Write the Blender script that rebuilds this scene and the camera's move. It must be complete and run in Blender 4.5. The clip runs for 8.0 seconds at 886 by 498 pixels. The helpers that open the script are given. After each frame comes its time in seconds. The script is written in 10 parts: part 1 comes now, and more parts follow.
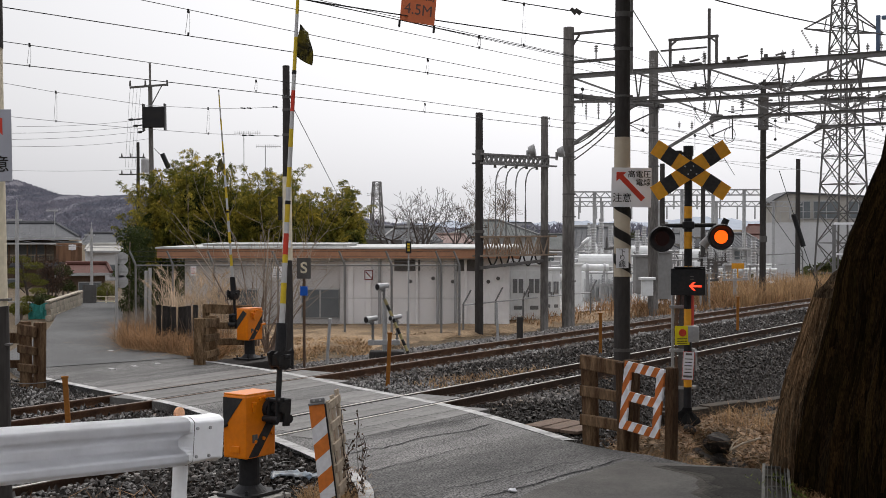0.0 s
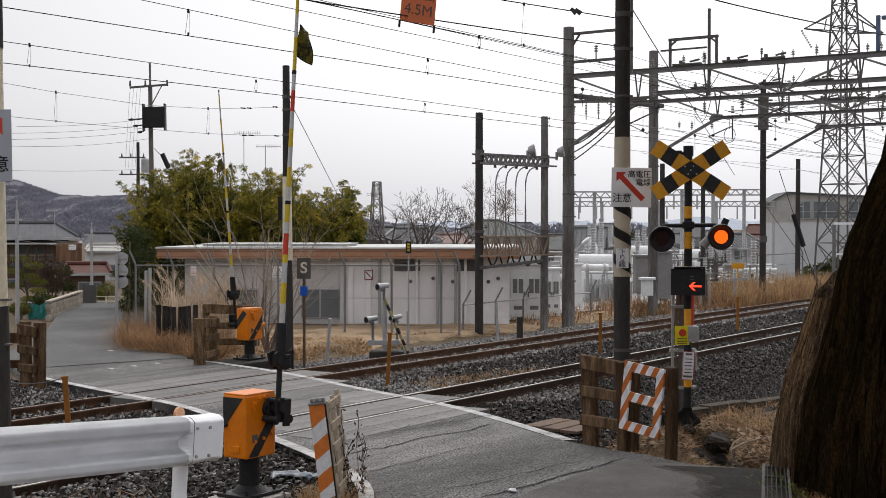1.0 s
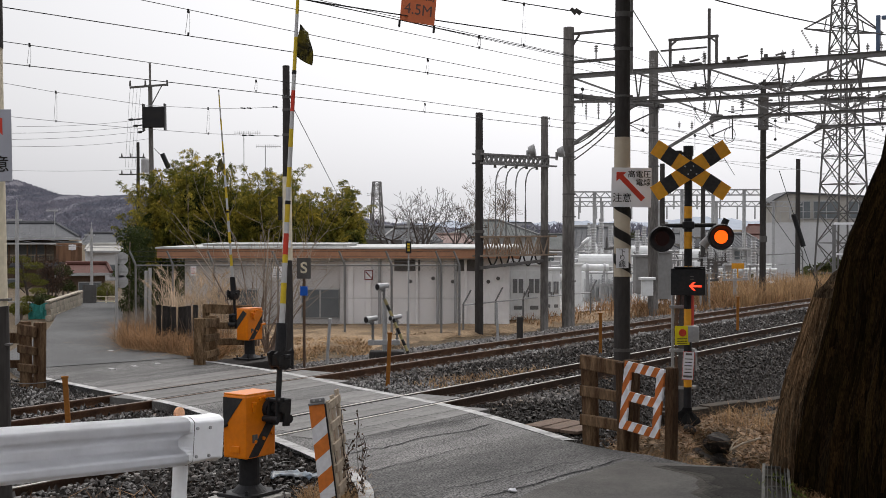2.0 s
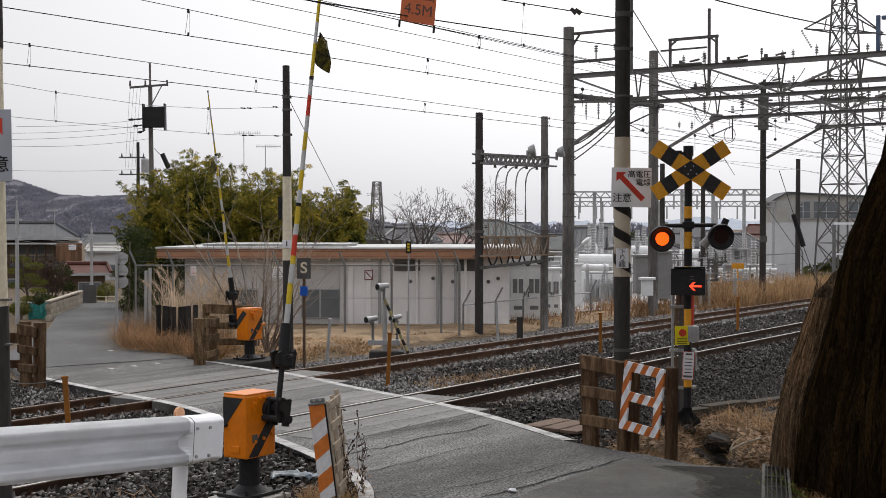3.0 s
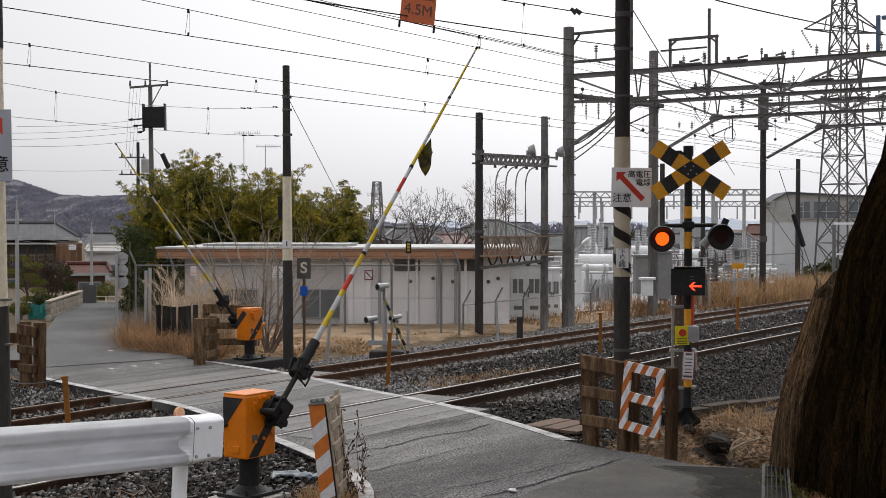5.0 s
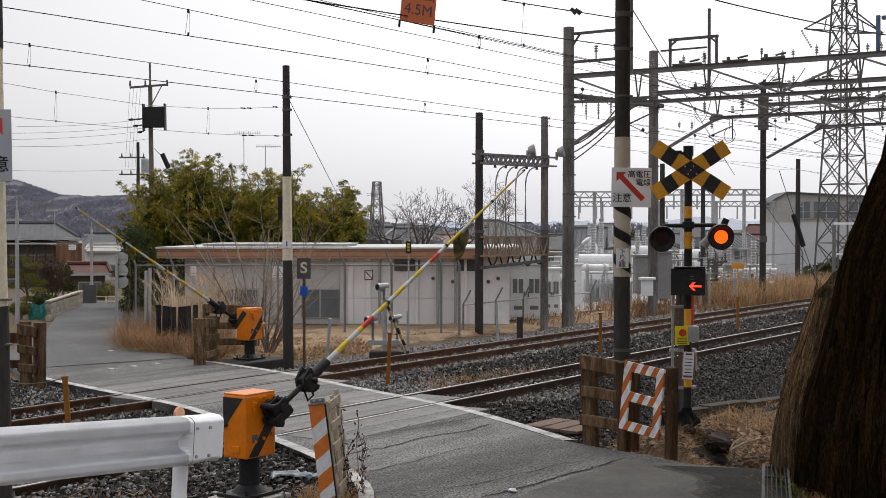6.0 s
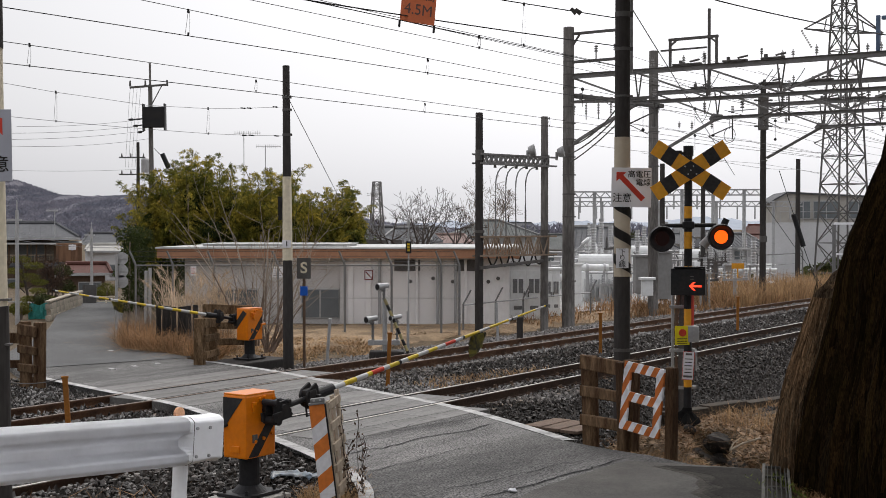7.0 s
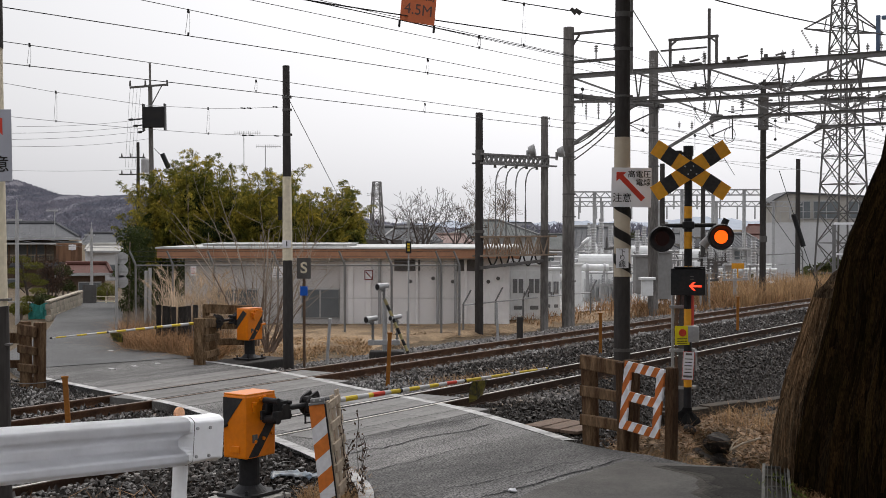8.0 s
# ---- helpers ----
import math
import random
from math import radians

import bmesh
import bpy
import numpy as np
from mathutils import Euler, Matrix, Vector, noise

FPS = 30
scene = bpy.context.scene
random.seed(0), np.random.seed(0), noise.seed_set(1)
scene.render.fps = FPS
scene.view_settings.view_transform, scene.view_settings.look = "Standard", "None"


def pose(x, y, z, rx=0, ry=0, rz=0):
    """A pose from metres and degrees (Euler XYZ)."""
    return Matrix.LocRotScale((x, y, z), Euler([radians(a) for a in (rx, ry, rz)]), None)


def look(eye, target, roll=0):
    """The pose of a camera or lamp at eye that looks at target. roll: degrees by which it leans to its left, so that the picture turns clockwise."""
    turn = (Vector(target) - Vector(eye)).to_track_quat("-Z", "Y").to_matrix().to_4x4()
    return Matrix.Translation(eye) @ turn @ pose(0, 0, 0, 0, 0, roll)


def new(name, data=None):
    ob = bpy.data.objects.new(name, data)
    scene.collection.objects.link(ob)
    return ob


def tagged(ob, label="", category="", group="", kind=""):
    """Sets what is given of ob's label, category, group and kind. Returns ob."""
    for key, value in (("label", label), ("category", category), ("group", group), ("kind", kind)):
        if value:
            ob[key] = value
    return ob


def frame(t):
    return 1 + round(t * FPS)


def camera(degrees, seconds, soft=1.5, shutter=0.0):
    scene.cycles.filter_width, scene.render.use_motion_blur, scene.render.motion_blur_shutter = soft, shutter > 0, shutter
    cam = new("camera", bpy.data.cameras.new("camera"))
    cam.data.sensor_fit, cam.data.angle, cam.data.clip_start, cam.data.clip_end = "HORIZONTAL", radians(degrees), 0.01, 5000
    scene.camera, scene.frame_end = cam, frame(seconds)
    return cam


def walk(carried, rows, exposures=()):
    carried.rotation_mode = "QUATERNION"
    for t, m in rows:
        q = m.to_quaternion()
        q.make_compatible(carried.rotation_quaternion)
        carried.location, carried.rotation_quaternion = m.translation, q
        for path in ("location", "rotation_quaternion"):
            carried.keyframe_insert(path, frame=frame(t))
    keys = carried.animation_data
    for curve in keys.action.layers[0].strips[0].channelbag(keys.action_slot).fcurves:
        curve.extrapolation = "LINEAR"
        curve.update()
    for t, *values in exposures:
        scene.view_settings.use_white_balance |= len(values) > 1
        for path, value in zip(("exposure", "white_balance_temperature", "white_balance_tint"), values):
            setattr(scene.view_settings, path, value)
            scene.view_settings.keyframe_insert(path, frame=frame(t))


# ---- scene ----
# camera: fixed on a bank beside the crossing
cam = camera(37.65, 8.0, soft=0.75)
EYE = pose(0, 0, 2.9, 89.004, 0, 0)
walk(cam, [(0.0, EYE), (8.0, EYE)], exposures=[(0.0, 0.0), (8.0, 0.0)])

# ---------------------------------------------------------------- world, overcast
world = bpy.data.worlds.new("overcast")
scene.world = world
world.use_nodes = True
wn, wl = world.node_tree.nodes, world.node_tree.links
wn.clear()
sky = wn.new("ShaderNodeTexSky")
sky.sky_type, sky.sun_disc = "NISHITA", False
sky.sun_elevation, sky.sun_rotation = radians(50), radians(14)
sky.air_density, sky.dust_density = 1.0, 6.0
grey = wn.new("ShaderNodeHueSaturation")
grey.inputs["Saturation"].default_value = 0.10
wl.new(sky.outputs[0], grey.inputs["Color"])
bg = wn.new("ShaderNodeBackground")
bg.inputs["Strength"].default_value = 0.05
wl.new(grey.outputs[0], bg.inputs["Color"])
cloud = wn.new("ShaderNodeBackground")
cloud.inputs["Color"].default_value = (0.94, 0.935, 0.975, 1)
# the overcast thins out towards the veiled sun, ahead and to the right
wco = wn.new("ShaderNodeTexCoord")
toward = wn.new("ShaderNodeVectorMath")
toward.operation = "DOT_PRODUCT"
toward.inputs[1].default_value = (0.55, 0.76, 0.35)
wl.new(wco.outputs["Generated"], toward.inputs[0])
veil = wn.new("ShaderNodeMapRange")
veil.inputs[1].default_value, veil.inputs[2].default_value = 0.53, 0.83
veil.inputs[3].default_value, veil.inputs[4].default_value = 0.58, 0.78
wl.new(toward.outputs["Value"], veil.inputs[0])
# and, as under any overcast, the zenith is brighter than the horizon
wsep = wn.new("ShaderNodeSeparateXYZ")
wl.new(wco.outputs["Generated"], wsep.inputs[0])
high = wn.new("ShaderNodeMapRange")
high.inputs[1].default_value, high.inputs[2].default_value = 0.18, 1.0
high.inputs[3].default_value, high.inputs[4].default_value = 1.0, 2.1
wl.new(wsep.outputs["Z"], high.inputs[0])
bright = wn.new("ShaderNodeMath")
bright.operation = "MULTIPLY"
wl.new(veil.outputs[0], bright.inputs[0])
wl.new(high.outputs[0], bright.inputs[1])
wl.new(bright.outputs[0], cloud.inputs["Strength"])
add = wn.new("ShaderNodeAddShader")
wl.new(bg.outputs[0], add.inputs[0])
wl.new(cloud.outputs[0], add.inputs[1])
wout = wn.new("ShaderNodeOutputWorld")
wl.new(add.outputs[0], wout.inputs["Surface"])
sun = new("sun", bpy.data.lights.new("sun", "SUN"))
sun.data.energy, sun.data.angle, sun.data.color = 1.1, radians(16), (1.0, 0.96, 0.9)
sun.matrix_world = look((9, 56, 46), (0, 20, 0))

# ---------------------------------------------------------------- materials
TRACK = radians(55.75)            # the tracks' heading, from the x axis
UX, UY = math.cos(TRACK), math.sin(TRACK)


def node_mat(name):
    m = bpy.data.materials.new(name)
    m.use_nodes = True
    n, l = m.node_tree.nodes, m.node_tree.links
    return m, n, l, n["Principled BSDF"]


def surface(name, base, second=None, rough=0.75, metal=0.0, fine=40.0, coarse=1.5, amount=0.35, grain=0.25, bump=0.3,
            relief=0.01, stretch=(1, 1, 1), spec=0.14, islands=0.0, randoms=0.0, spread=0.25):
    """A worn surface: coarse patches between two colours, fine grain, fine relief."""
    m, n, l, b = node_mat(name)
    second = second or tuple(c * 0.55 for c in base)
    co = n.new("ShaderNodeTexCoord")
    mp = n.new("ShaderNodeMapping")
    mp.inputs["Scale"].default_value = stretch
    l.new(co.outputs["Object"], mp.inputs["Vector"])
    big = n.new("ShaderNodeTexNoise")
    big.inputs["Scale"].default_value, big.inputs["Detail"].default_value, big.inputs["Roughness"].default_value = coarse, 6, 0.65
    small = n.new("ShaderNodeTexNoise")
    small.inputs["Scale"].default_value, small.inputs["Detail"].default_value = fine, 4
    l.new(mp.outputs[0], big.inputs["Vector"])
    l.new(mp.outputs[0], small.inputs["Vector"])
    ramp = n.new("ShaderNodeMapRange")
    ramp.inputs[1].default_value, ramp.inputs[2].default_value, ramp.inputs[4].default_value = 0.42, 0.7, min(1.0, amount * 2)
    l.new(big.outputs["Fac"], ramp.inputs[0])
    mix = n.new("ShaderNodeMix")
    mix.data_type = "RGBA"
    mix.inputs[6].default_value, mix.inputs[7].default_value = (*base, 1), (*second, 1)
    l.new(ramp.outputs[0], mix.inputs[0])
    val = n.new("ShaderNodeMapRange")
    val.inputs[1].default_value, val.inputs[2].default_value = 0.5 - spread, 0.5 + spread
    val.inputs[3].default_value, val.inputs[4].default_value = 1 - grain, 1 + grain
    l.new(small.outputs["Fac"], val.inputs[0])
    hsv = n.new("ShaderNodeHueSaturation")
    l.new(mix.outputs[2], hsv.inputs["Color"])
    last = val.outputs[0]
    for source, size in ((("ShaderNodeNewGeometry", "Random Per Island"), islands), (("ShaderNodeObjectInfo", "Random"), randoms)):
        if size:
            g = n.new(source[0])
            r = n.new("ShaderNodeMapRange")
            r.inputs[3].default_value, r.inputs[4].default_value = 1 - size, 1 + size
            l.new(g.outputs[source[1]], r.inputs[0])
            mu = n.new("ShaderNodeMath")
            mu.operation = "MULTIPLY"
            l.new(last, mu.inputs[0])
            l.new(r.outputs[0], mu.inputs[1])
            last = mu.outputs[0]
    l.new(last, hsv.inputs["Value"])
    l.new(hsv.outputs[0], b.inputs["Base Color"])
    b.inputs["Roughness"].default_value, b.inputs["Metallic"].default_value = rough, metal
    b.inputs["Specular IOR Level"].default_value = spec
    if bump:
        bp = n.new("ShaderNodeBump")
        bp.inputs["Strength"].default_value, bp.inputs["Distance"].default_value = bump, relief
        l.new(small.outputs["Fac"], bp.inputs["Height"])
        l.new(bp.outputs[0], b.inputs["Normal"])
    return m


def translucent(m, share):
    """Let light through a thin leaf or blade."""
    n, l = m.node_tree.nodes, m.node_tree.links
    b = n["Principled BSDF"]
    t = n.new("ShaderNodeBsdfTranslucent")
    l.new(b.inputs["Base Color"].links[0].from_socket, t.inputs["Color"])
    mix = n.new("ShaderNodeMixShader")
    mix.inputs[0].default_value = share
    l.new(b.outputs[0], mix.inputs[1])
    l.new(t.outputs[0], mix.inputs[2])
    l.new(mix.outputs[0], n["Material Output"].inputs["Surface"])
    return m


def glow(name, colour, strength):
    m, n, l, b = node_mat(name)
    b.inputs["Base Color"].default_value = (*colour, 1)
    b.inputs["Emission Color"].default_value = (*colour, 1)
    b.inputs["Emission Strength"].default_value = strength
    return m


ASPHALT = surface("asphalt", (0.138, 0.133, 0.129), (0.082, 0.08, 0.078), rough=0.78, spec=0.15, fine=42, coarse=0.5, amount=0.4, grain=0.8, bump=1.0, relief=0.014, spread=0.13)


def crack(m, base_in):
    """Dark wandering cracks and square repair patches over a road surface."""
    n, l = m.node_tree.nodes, m.node_tree.links
    b = n["Principled BSDF"]
    old = b.inputs["Base Color"].links[0].from_socket
    co = n.new("ShaderNodeTexCoord")
    wob = n.new("ShaderNodeTexNoise")
    wob.inputs["Scale"].default_value, wob.inputs["Detail"].default_value = 1.6, 8
    l.new(co.outputs["Object"], wob.inputs["Vector"])
    mixv = n.new("ShaderNodeMix")
    mixv.data_type = "VECTOR"
    mixv.inputs[0].default_value = 0.38
    l.new(co.outputs["Object"], mixv.inputs[4])
    l.new(wob.outputs["Color"], mixv.inputs[5])
    vor = n.new("ShaderNodeTexVoronoi")
    vor.feature = "DISTANCE_TO_EDGE"
    vor.inputs["Scale"].default_value = 0.5
    l.new(mixv.outputs[1], vor.inputs["Vector"])
    line = n.new("ShaderNodeMapRange")
    line.inputs[1].default_value, line.inputs[2].default_value, line.inputs[3].default_value, line.inputs[4].default_value = 0.0, 0.005, 0.4, 0.0
    l.new(vor.outputs["Distance"], line.inputs[0])
    # long wheel-worn and resurfaced streaks that lie along the tracks
    turned = n.new("ShaderNodeMapping")
    turned.vector_type = "TEXTURE"
    turned.inputs["Rotation"].default_value = (0, 0, TRACK - 0.04)
    turned.inputs["Scale"].default_value = (4.5, 0.55, 1)
    l.new(mixv.outputs[1], turned.inputs["Vector"])
    cell = n.new("ShaderNodeTexNoise")
    cell.inputs["Scale"].default_value, cell.inputs["Detail"].default_value, cell.inputs["Roughness"].default_value = 1.0, 5, 0.6
    l.new(turned.outputs[0], cell.inputs["Vector"])
    tone = n.new("ShaderNodeMapRange")
    tone.inputs[1].default_value, tone.inputs[2].default_value = 0.38, 0.6
    tone.inputs[3].default_value, tone.inputs[4].default_value = 0.66, 1.27
    l.new(cell.outputs["Fac"], tone.inputs[0])
    sh = n.new("ShaderNodeHueSaturation")
    l.new(old, sh.inputs["Color"])
    l.new(tone.outputs[0], sh.inputs["Value"])
    mx = n.new("ShaderNodeMix")
    mx.data_type = "RGBA"
    mx.inputs[7].default_value = (*base_in, 1)
    l.new(line.outputs[0], mx.inputs[0])
    l.new(sh.outputs[0], mx.inputs[6])
    l.new(mx.outputs[2], b.inputs["Base Color"])


crack(ASPHALT, (0.03, 0.03, 0.03))
NEW_ASPHALT = surface("newer_asphalt", (0.118, 0.11, 0.1), (0.06, 0.056, 0.051), rough=0.75, spec=0.2, fine=70, coarse=0.8, amount=0.6, grain=0.5, bump=0.7, relief=0.008, spread=0.13)
RUBBER = surface("matt_black_rubber", (0.006, 0.006, 0.006), (0.012, 0.011, 0.01), rough=0.95, spec=0.1, fine=30, coarse=3, grain=0.2)
LANE = surface("resurfaced_lane_asphalt", (0.105, 0.104, 0.104), (0.066, 0.065, 0.065), rough=0.85, spec=0.12, fine=40, coarse=0.35, amount=0.5, grain=0.6, bump=0.8, relief=0.01)
DRAIN_EDGE_PALE, DRAIN_EDGE_MID, DRAIN_EDGE_DARK = (surface(n, (a, a * 0.92, a * 0.8), (a * 0.45, a * 0.41, a * 0.36), rough=0.9, spec=0.1, fine=45, coarse=2.5, amount=0.6, grain=0.6, bump=0.5, relief=0.006)
                               for n, a in (("pale_drain_edge", 0.088), ("mid_drain_edge", 0.064), ("dark_drain_edge", 0.042)))
PAD = surface("crossing_panel_concrete", (0.125, 0.12, 0.114), (0.06, 0.054, 0.048), amount=0.5, rough=0.6, spec=0.26, fine=30, coarse=1.6, grain=0.4, spread=0.15, stretch=(0.2, 2.2, 1), randoms=0.15)
SOIL = surface("dry_soil", (0.09, 0.068, 0.045), (0.13, 0.095, 0.06), rough=0.95, fine=18, coarse=0.5, amount=0.5, grain=0.45, bump=0.9, relief=0.05)
# near-black bed: shade in the gaps between stones, put into its colour
BED = surface("ballast_bed", (0.022, 0.02, 0.018), (0.015, 0.013, 0.011), rough=0.95, fine=14, coarse=0.7, grain=0.5, bump=1.0, relief=0.06)
STONE = surface("ballast_stone", (0.165, 0.158, 0.152), (0.085, 0.066, 0.054), spec=0.28, rough=0.55, fine=9, coarse=0.35, amount=0.5, grain=0.25, bump=0, islands=0.7)
# darker brown copy of the ballast stone, tree shade put into its colour
STONE_DARK = surface("shaded_brown_ballast_stone", (0.04, 0.034, 0.03), (0.02, 0.016, 0.013), spec=0.14, rough=0.5, fine=9, coarse=0.35, amount=0.5, grain=0.25, bump=0, islands=0.7)
RUST = surface("rusty_rail_steel", (0.1, 0.053, 0.031), (0.045, 0.025, 0.016), amount=0.5, rough=0.75, fine=30, coarse=2, grain=0.3)
# rust of the near rails, darkened in colour for the shaded web side
SHADED_RUST = surface("shaded_rusty_rail_steel", (0.05, 0.029, 0.019), (0.024, 0.015, 0.011), amount=0.5, rough=0.75, fine=30, coarse=2, grain=0.3)
DULL_HEAD = surface("dull_rail_head", (0.22, 0.17, 0.14), (0.13, 0.095, 0.075), rough=0.45, metal=0.5, fine=20, coarse=3, grain=0.1, bump=0)
SHINY = surface("polished_rail_head", (0.5, 0.46, 0.42), (0.2, 0.16, 0.13), rough=0.3, metal=0.85, fine=20, coarse=3, grain=0.1, bump=0, spec=0.4)
SLEEPER = surface("weathered_sleeper", (0.17, 0.14, 0.115), (0.09, 0.075, 0.06), rough=0.92, fine=14, coarse=2, randoms=0.2)
WHITE_LINE = surface("worn_white_road_paint", (0.46, 0.455, 0.445), (0.17, 0.165, 0.16), rough=0.8, fine=25, coarse=3.5, amount=0.7, grain=0.15)
CONCRETE = surface("concrete", (0.36, 0.35, 0.33), (0.24, 0.23, 0.21), rough=0.9, fine=22, coarse=1.5, grain=0.18)
DARK_CONC = surface("dark_stained_concrete", (0.047, 0.043, 0.041), (0.03, 0.028, 0.027), rough=0.85, fine=20, coarse=1.0, grain=0.25, stretch=(1, 1, 0.25))
POLE_GREY = surface("grey_concrete_pole", (0.105, 0.098, 0.093), (0.24, 0.23, 0.22), rough=0.88, fine=18, coarse=2.2, amount=0.4, grain=0.3, stretch=(1, 1, 0.25))
CREAM = surface("cream_paint", (0.68, 0.61, 0.47), (0.52, 0.46, 0.35), rough=0.7, fine=14, coarse=2, grain=0.12)
WHITE = surface("white_paint", (0.82, 0.83, 0.86), (0.66, 0.66, 0.67), rough=0.45, fine=9, coarse=1.6, amount=0.3, grain=0.05, bump=0.1, spec=0.4)
SIGN_WHITE = surface("sign_white", (0.76, 0.76, 0.79), (0.5, 0.5, 0.51), rough=0.5, fine=12, coarse=3, amount=0.3, grain=0.05, bump=0)
# darker bluish copy of the sign white, shade put into its colour
SHADED_PLATE = surface("shaded_grey_plate", (0.34, 0.35, 0.4), (0.24, 0.25, 0.28), rough=0.6, fine=12, coarse=3, amount=0.4, grain=0.08, bump=0)
RED = surface("red_paint", (0.5, 0.05, 0.03), (0.38, 0.06, 0.04), rough=0.55, fine=20, coarse=3, grain=0.1, bump=0)
ORANGE = surface("orange_enamel", (0.7, 0.19, 0.003), (0.54, 0.14, 0.004), rough=0.32, fine=18, coarse=2.5, amount=0.3, grain=0.08, bump=0.05, spec=0.45)
YELLOW = surface("amber_paint", (0.68, 0.31, 0.012), (0.54, 0.23, 0.014), rough=0.55, fine=16, coarse=3, amount=0.35, grain=0.1, bump=0.05, spec=0.4)
ARM_YELLOW = surface("yellow_tape", (0.55, 0.4, 0.03), (0.38, 0.27, 0.04), rough=0.5, fine=14, coarse=4, grain=0.1, bump=0)
ARM_WHITE = surface("silver_white_tape", (0.46, 0.46, 0.46), (0.36, 0.355, 0.35), rough=0.5, fine=14, coarse=4, grain=0.1, bump=0)
BOARD_ORANGE = surface("reflective_orange", (0.55, 0.16, 0.03), (0.4, 0.13, 0.04), rough=0.5, fine=20, coarse=4, grain=0.15, bump=0)
BOARD_WHITE = surface("reflective_white", (0.6, 0.6, 0.62), (0.42, 0.41, 0.4), rough=0.5, fine=20, coarse=4, grain=0.1, bump=0)
BLACK = surface("black_paint", (0.018, 0.018, 0.02), (0.03, 0.028, 0.026), rough=0.5, fine=25, coarse=3, grain=0.2, bump=0.1)
STRIPE_BLACK = surface("black_reflective", (0.028, 0.028, 0.03), (0.05, 0.045, 0.04), rough=0.6, fine=25, coarse=3, grain=0.2, bump=0)
STEEL = surface("galvanised_steel", (0.38, 0.385, 0.39), (0.26, 0.255, 0.25), rough=0.55, metal=0.35, fine=25, coarse=2.5, grain=0.12, bump=0.1)
DARK_STEEL = surface("weathered_dark_steel", (0.115, 0.112, 0.11), (0.075, 0.062, 0.052), rough=0.65, metal=0.2, fine=25, coarse=2, grain=0.15, bump=0.1)
RUSTY = surface("rusty_steel", (0.13, 0.085, 0.06), (0.085, 0.06, 0.045), rough=0.8, fine=25, coarse=2, grain=0.2)
GANTRY_STEEL = surface("galvanised_gantry_steel", (0.2, 0.197, 0.195), (0.12, 0.112, 0.105), rough=0.6, metal=0.2, fine=25, coarse=2, grain=0.15, bump=0.1)
WIRE = surface("wire", (0.05, 0.05, 0.052), rough=0.6, fine=5, coarse=1, grain=0.1, bump=0)
WIRE_LIGHT = surface("aluminium_wire", (0.22, 0.22, 0.23), rough=0.6, fine=5, coarse=1, grain=0.1, bump=0)
TIMBER = surface("weathered_creosoted_timber", (0.058, 0.031, 0.016), (0.18, 0.118, 0.068), rough=0.9, fine=16, coarse=1.6, amount=0.5, grain=0.4, bump=0.8, relief=0.02, stretch=(5, 5, 0.8), randoms=0.2)
BARE_WOOD = surface("bleached_wood", (0.42, 0.35, 0.27), (0.16, 0.115, 0.08), rough=0.85, fine=30, coarse=2, grain=0.25, stretch=(4, 4, 0.6))
STAKE = surface("ochre_stake", (0.26, 0.105, 0.022), (0.15, 0.065, 0.022), rough=0.8, fine=20, coarse=4, grain=0.2)
# mossy bark; the shade under the crown is also put into its colour
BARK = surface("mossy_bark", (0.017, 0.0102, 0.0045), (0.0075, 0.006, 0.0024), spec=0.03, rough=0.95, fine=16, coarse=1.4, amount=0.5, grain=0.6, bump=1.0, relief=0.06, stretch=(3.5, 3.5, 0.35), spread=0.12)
CUT_WOOD = surface("old_split_bark", (0.1, 0.07, 0.045), (0.03, 0.02, 0.013), spec=0.04, rough=0.95, fine=18, coarse=2, amount=0.5, grain=0.6, bump=1.0, relief=0.05, stretch=(4, 4, 0.25), spread=0.14)
STRIP_BARK = surface("split_bark_strip", (0.2, 0.125, 0.07), (0.045, 0.027, 0.014), spec=0.06, rough=0.95, fine=30, coarse=3, amount=0.5, grain=0.5, bump=0.8, relief=0.02, stretch=(4, 4, 0.3), islands=0.6, spread=0.14)
# mossy ridges, near-black with the same crown shade in their colour
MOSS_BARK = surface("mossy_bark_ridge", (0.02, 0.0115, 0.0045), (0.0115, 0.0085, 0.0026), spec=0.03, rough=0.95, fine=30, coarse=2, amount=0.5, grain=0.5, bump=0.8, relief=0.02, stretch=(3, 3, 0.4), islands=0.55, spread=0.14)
STRAW = translucent(surface("dry_grass_blade", (0.38, 0.25, 0.135), (0.22, 0.13, 0.07), rough=0.9, fine=3, coarse=0.6, amount=0.5, grain=0.1, bump=0, islands=0.45), 0.30)
STRAW_PALE = translucent(surface("pale_dry_reed", (0.52, 0.41, 0.3), (0.36, 0.265, 0.175), rough=0.9, fine=3, coarse=0.6, amount=0.5, grain=0.1, bump=0, islands=0.4), 0.35)
LEAF = translucent(surface("bamboo_leaf", (0.11, 0.12, 0.02), (0.54, 0.4, 0.055), rough=0.6, fine=3.0, coarse=1.5, amount=0.42, grain=0.35, bump=0, islands=0.5), 0.30)
DARK_LEAF = surface("dark_evergreen_leaf", (0.05, 0.065, 0.02), (0.09, 0.075, 0.03), rough=0.7, fine=2.0, coarse=0.6, amount=0.4, grain=0.3, bump=0, islands=0.45)
TWIG_DARK = surface("dark_twig", (0.075, 0.062, 0.055), (0.05, 0.04, 0.036), rough=0.9, fine=20, coarse=2, grain=0.2, bump=0)
TWIG = surface("grey_brown_twig", (0.2, 0.16, 0.13), (0.12, 0.095, 0.08), rough=0.9, fine=20, coarse=2, grain=0.2, bump=0)
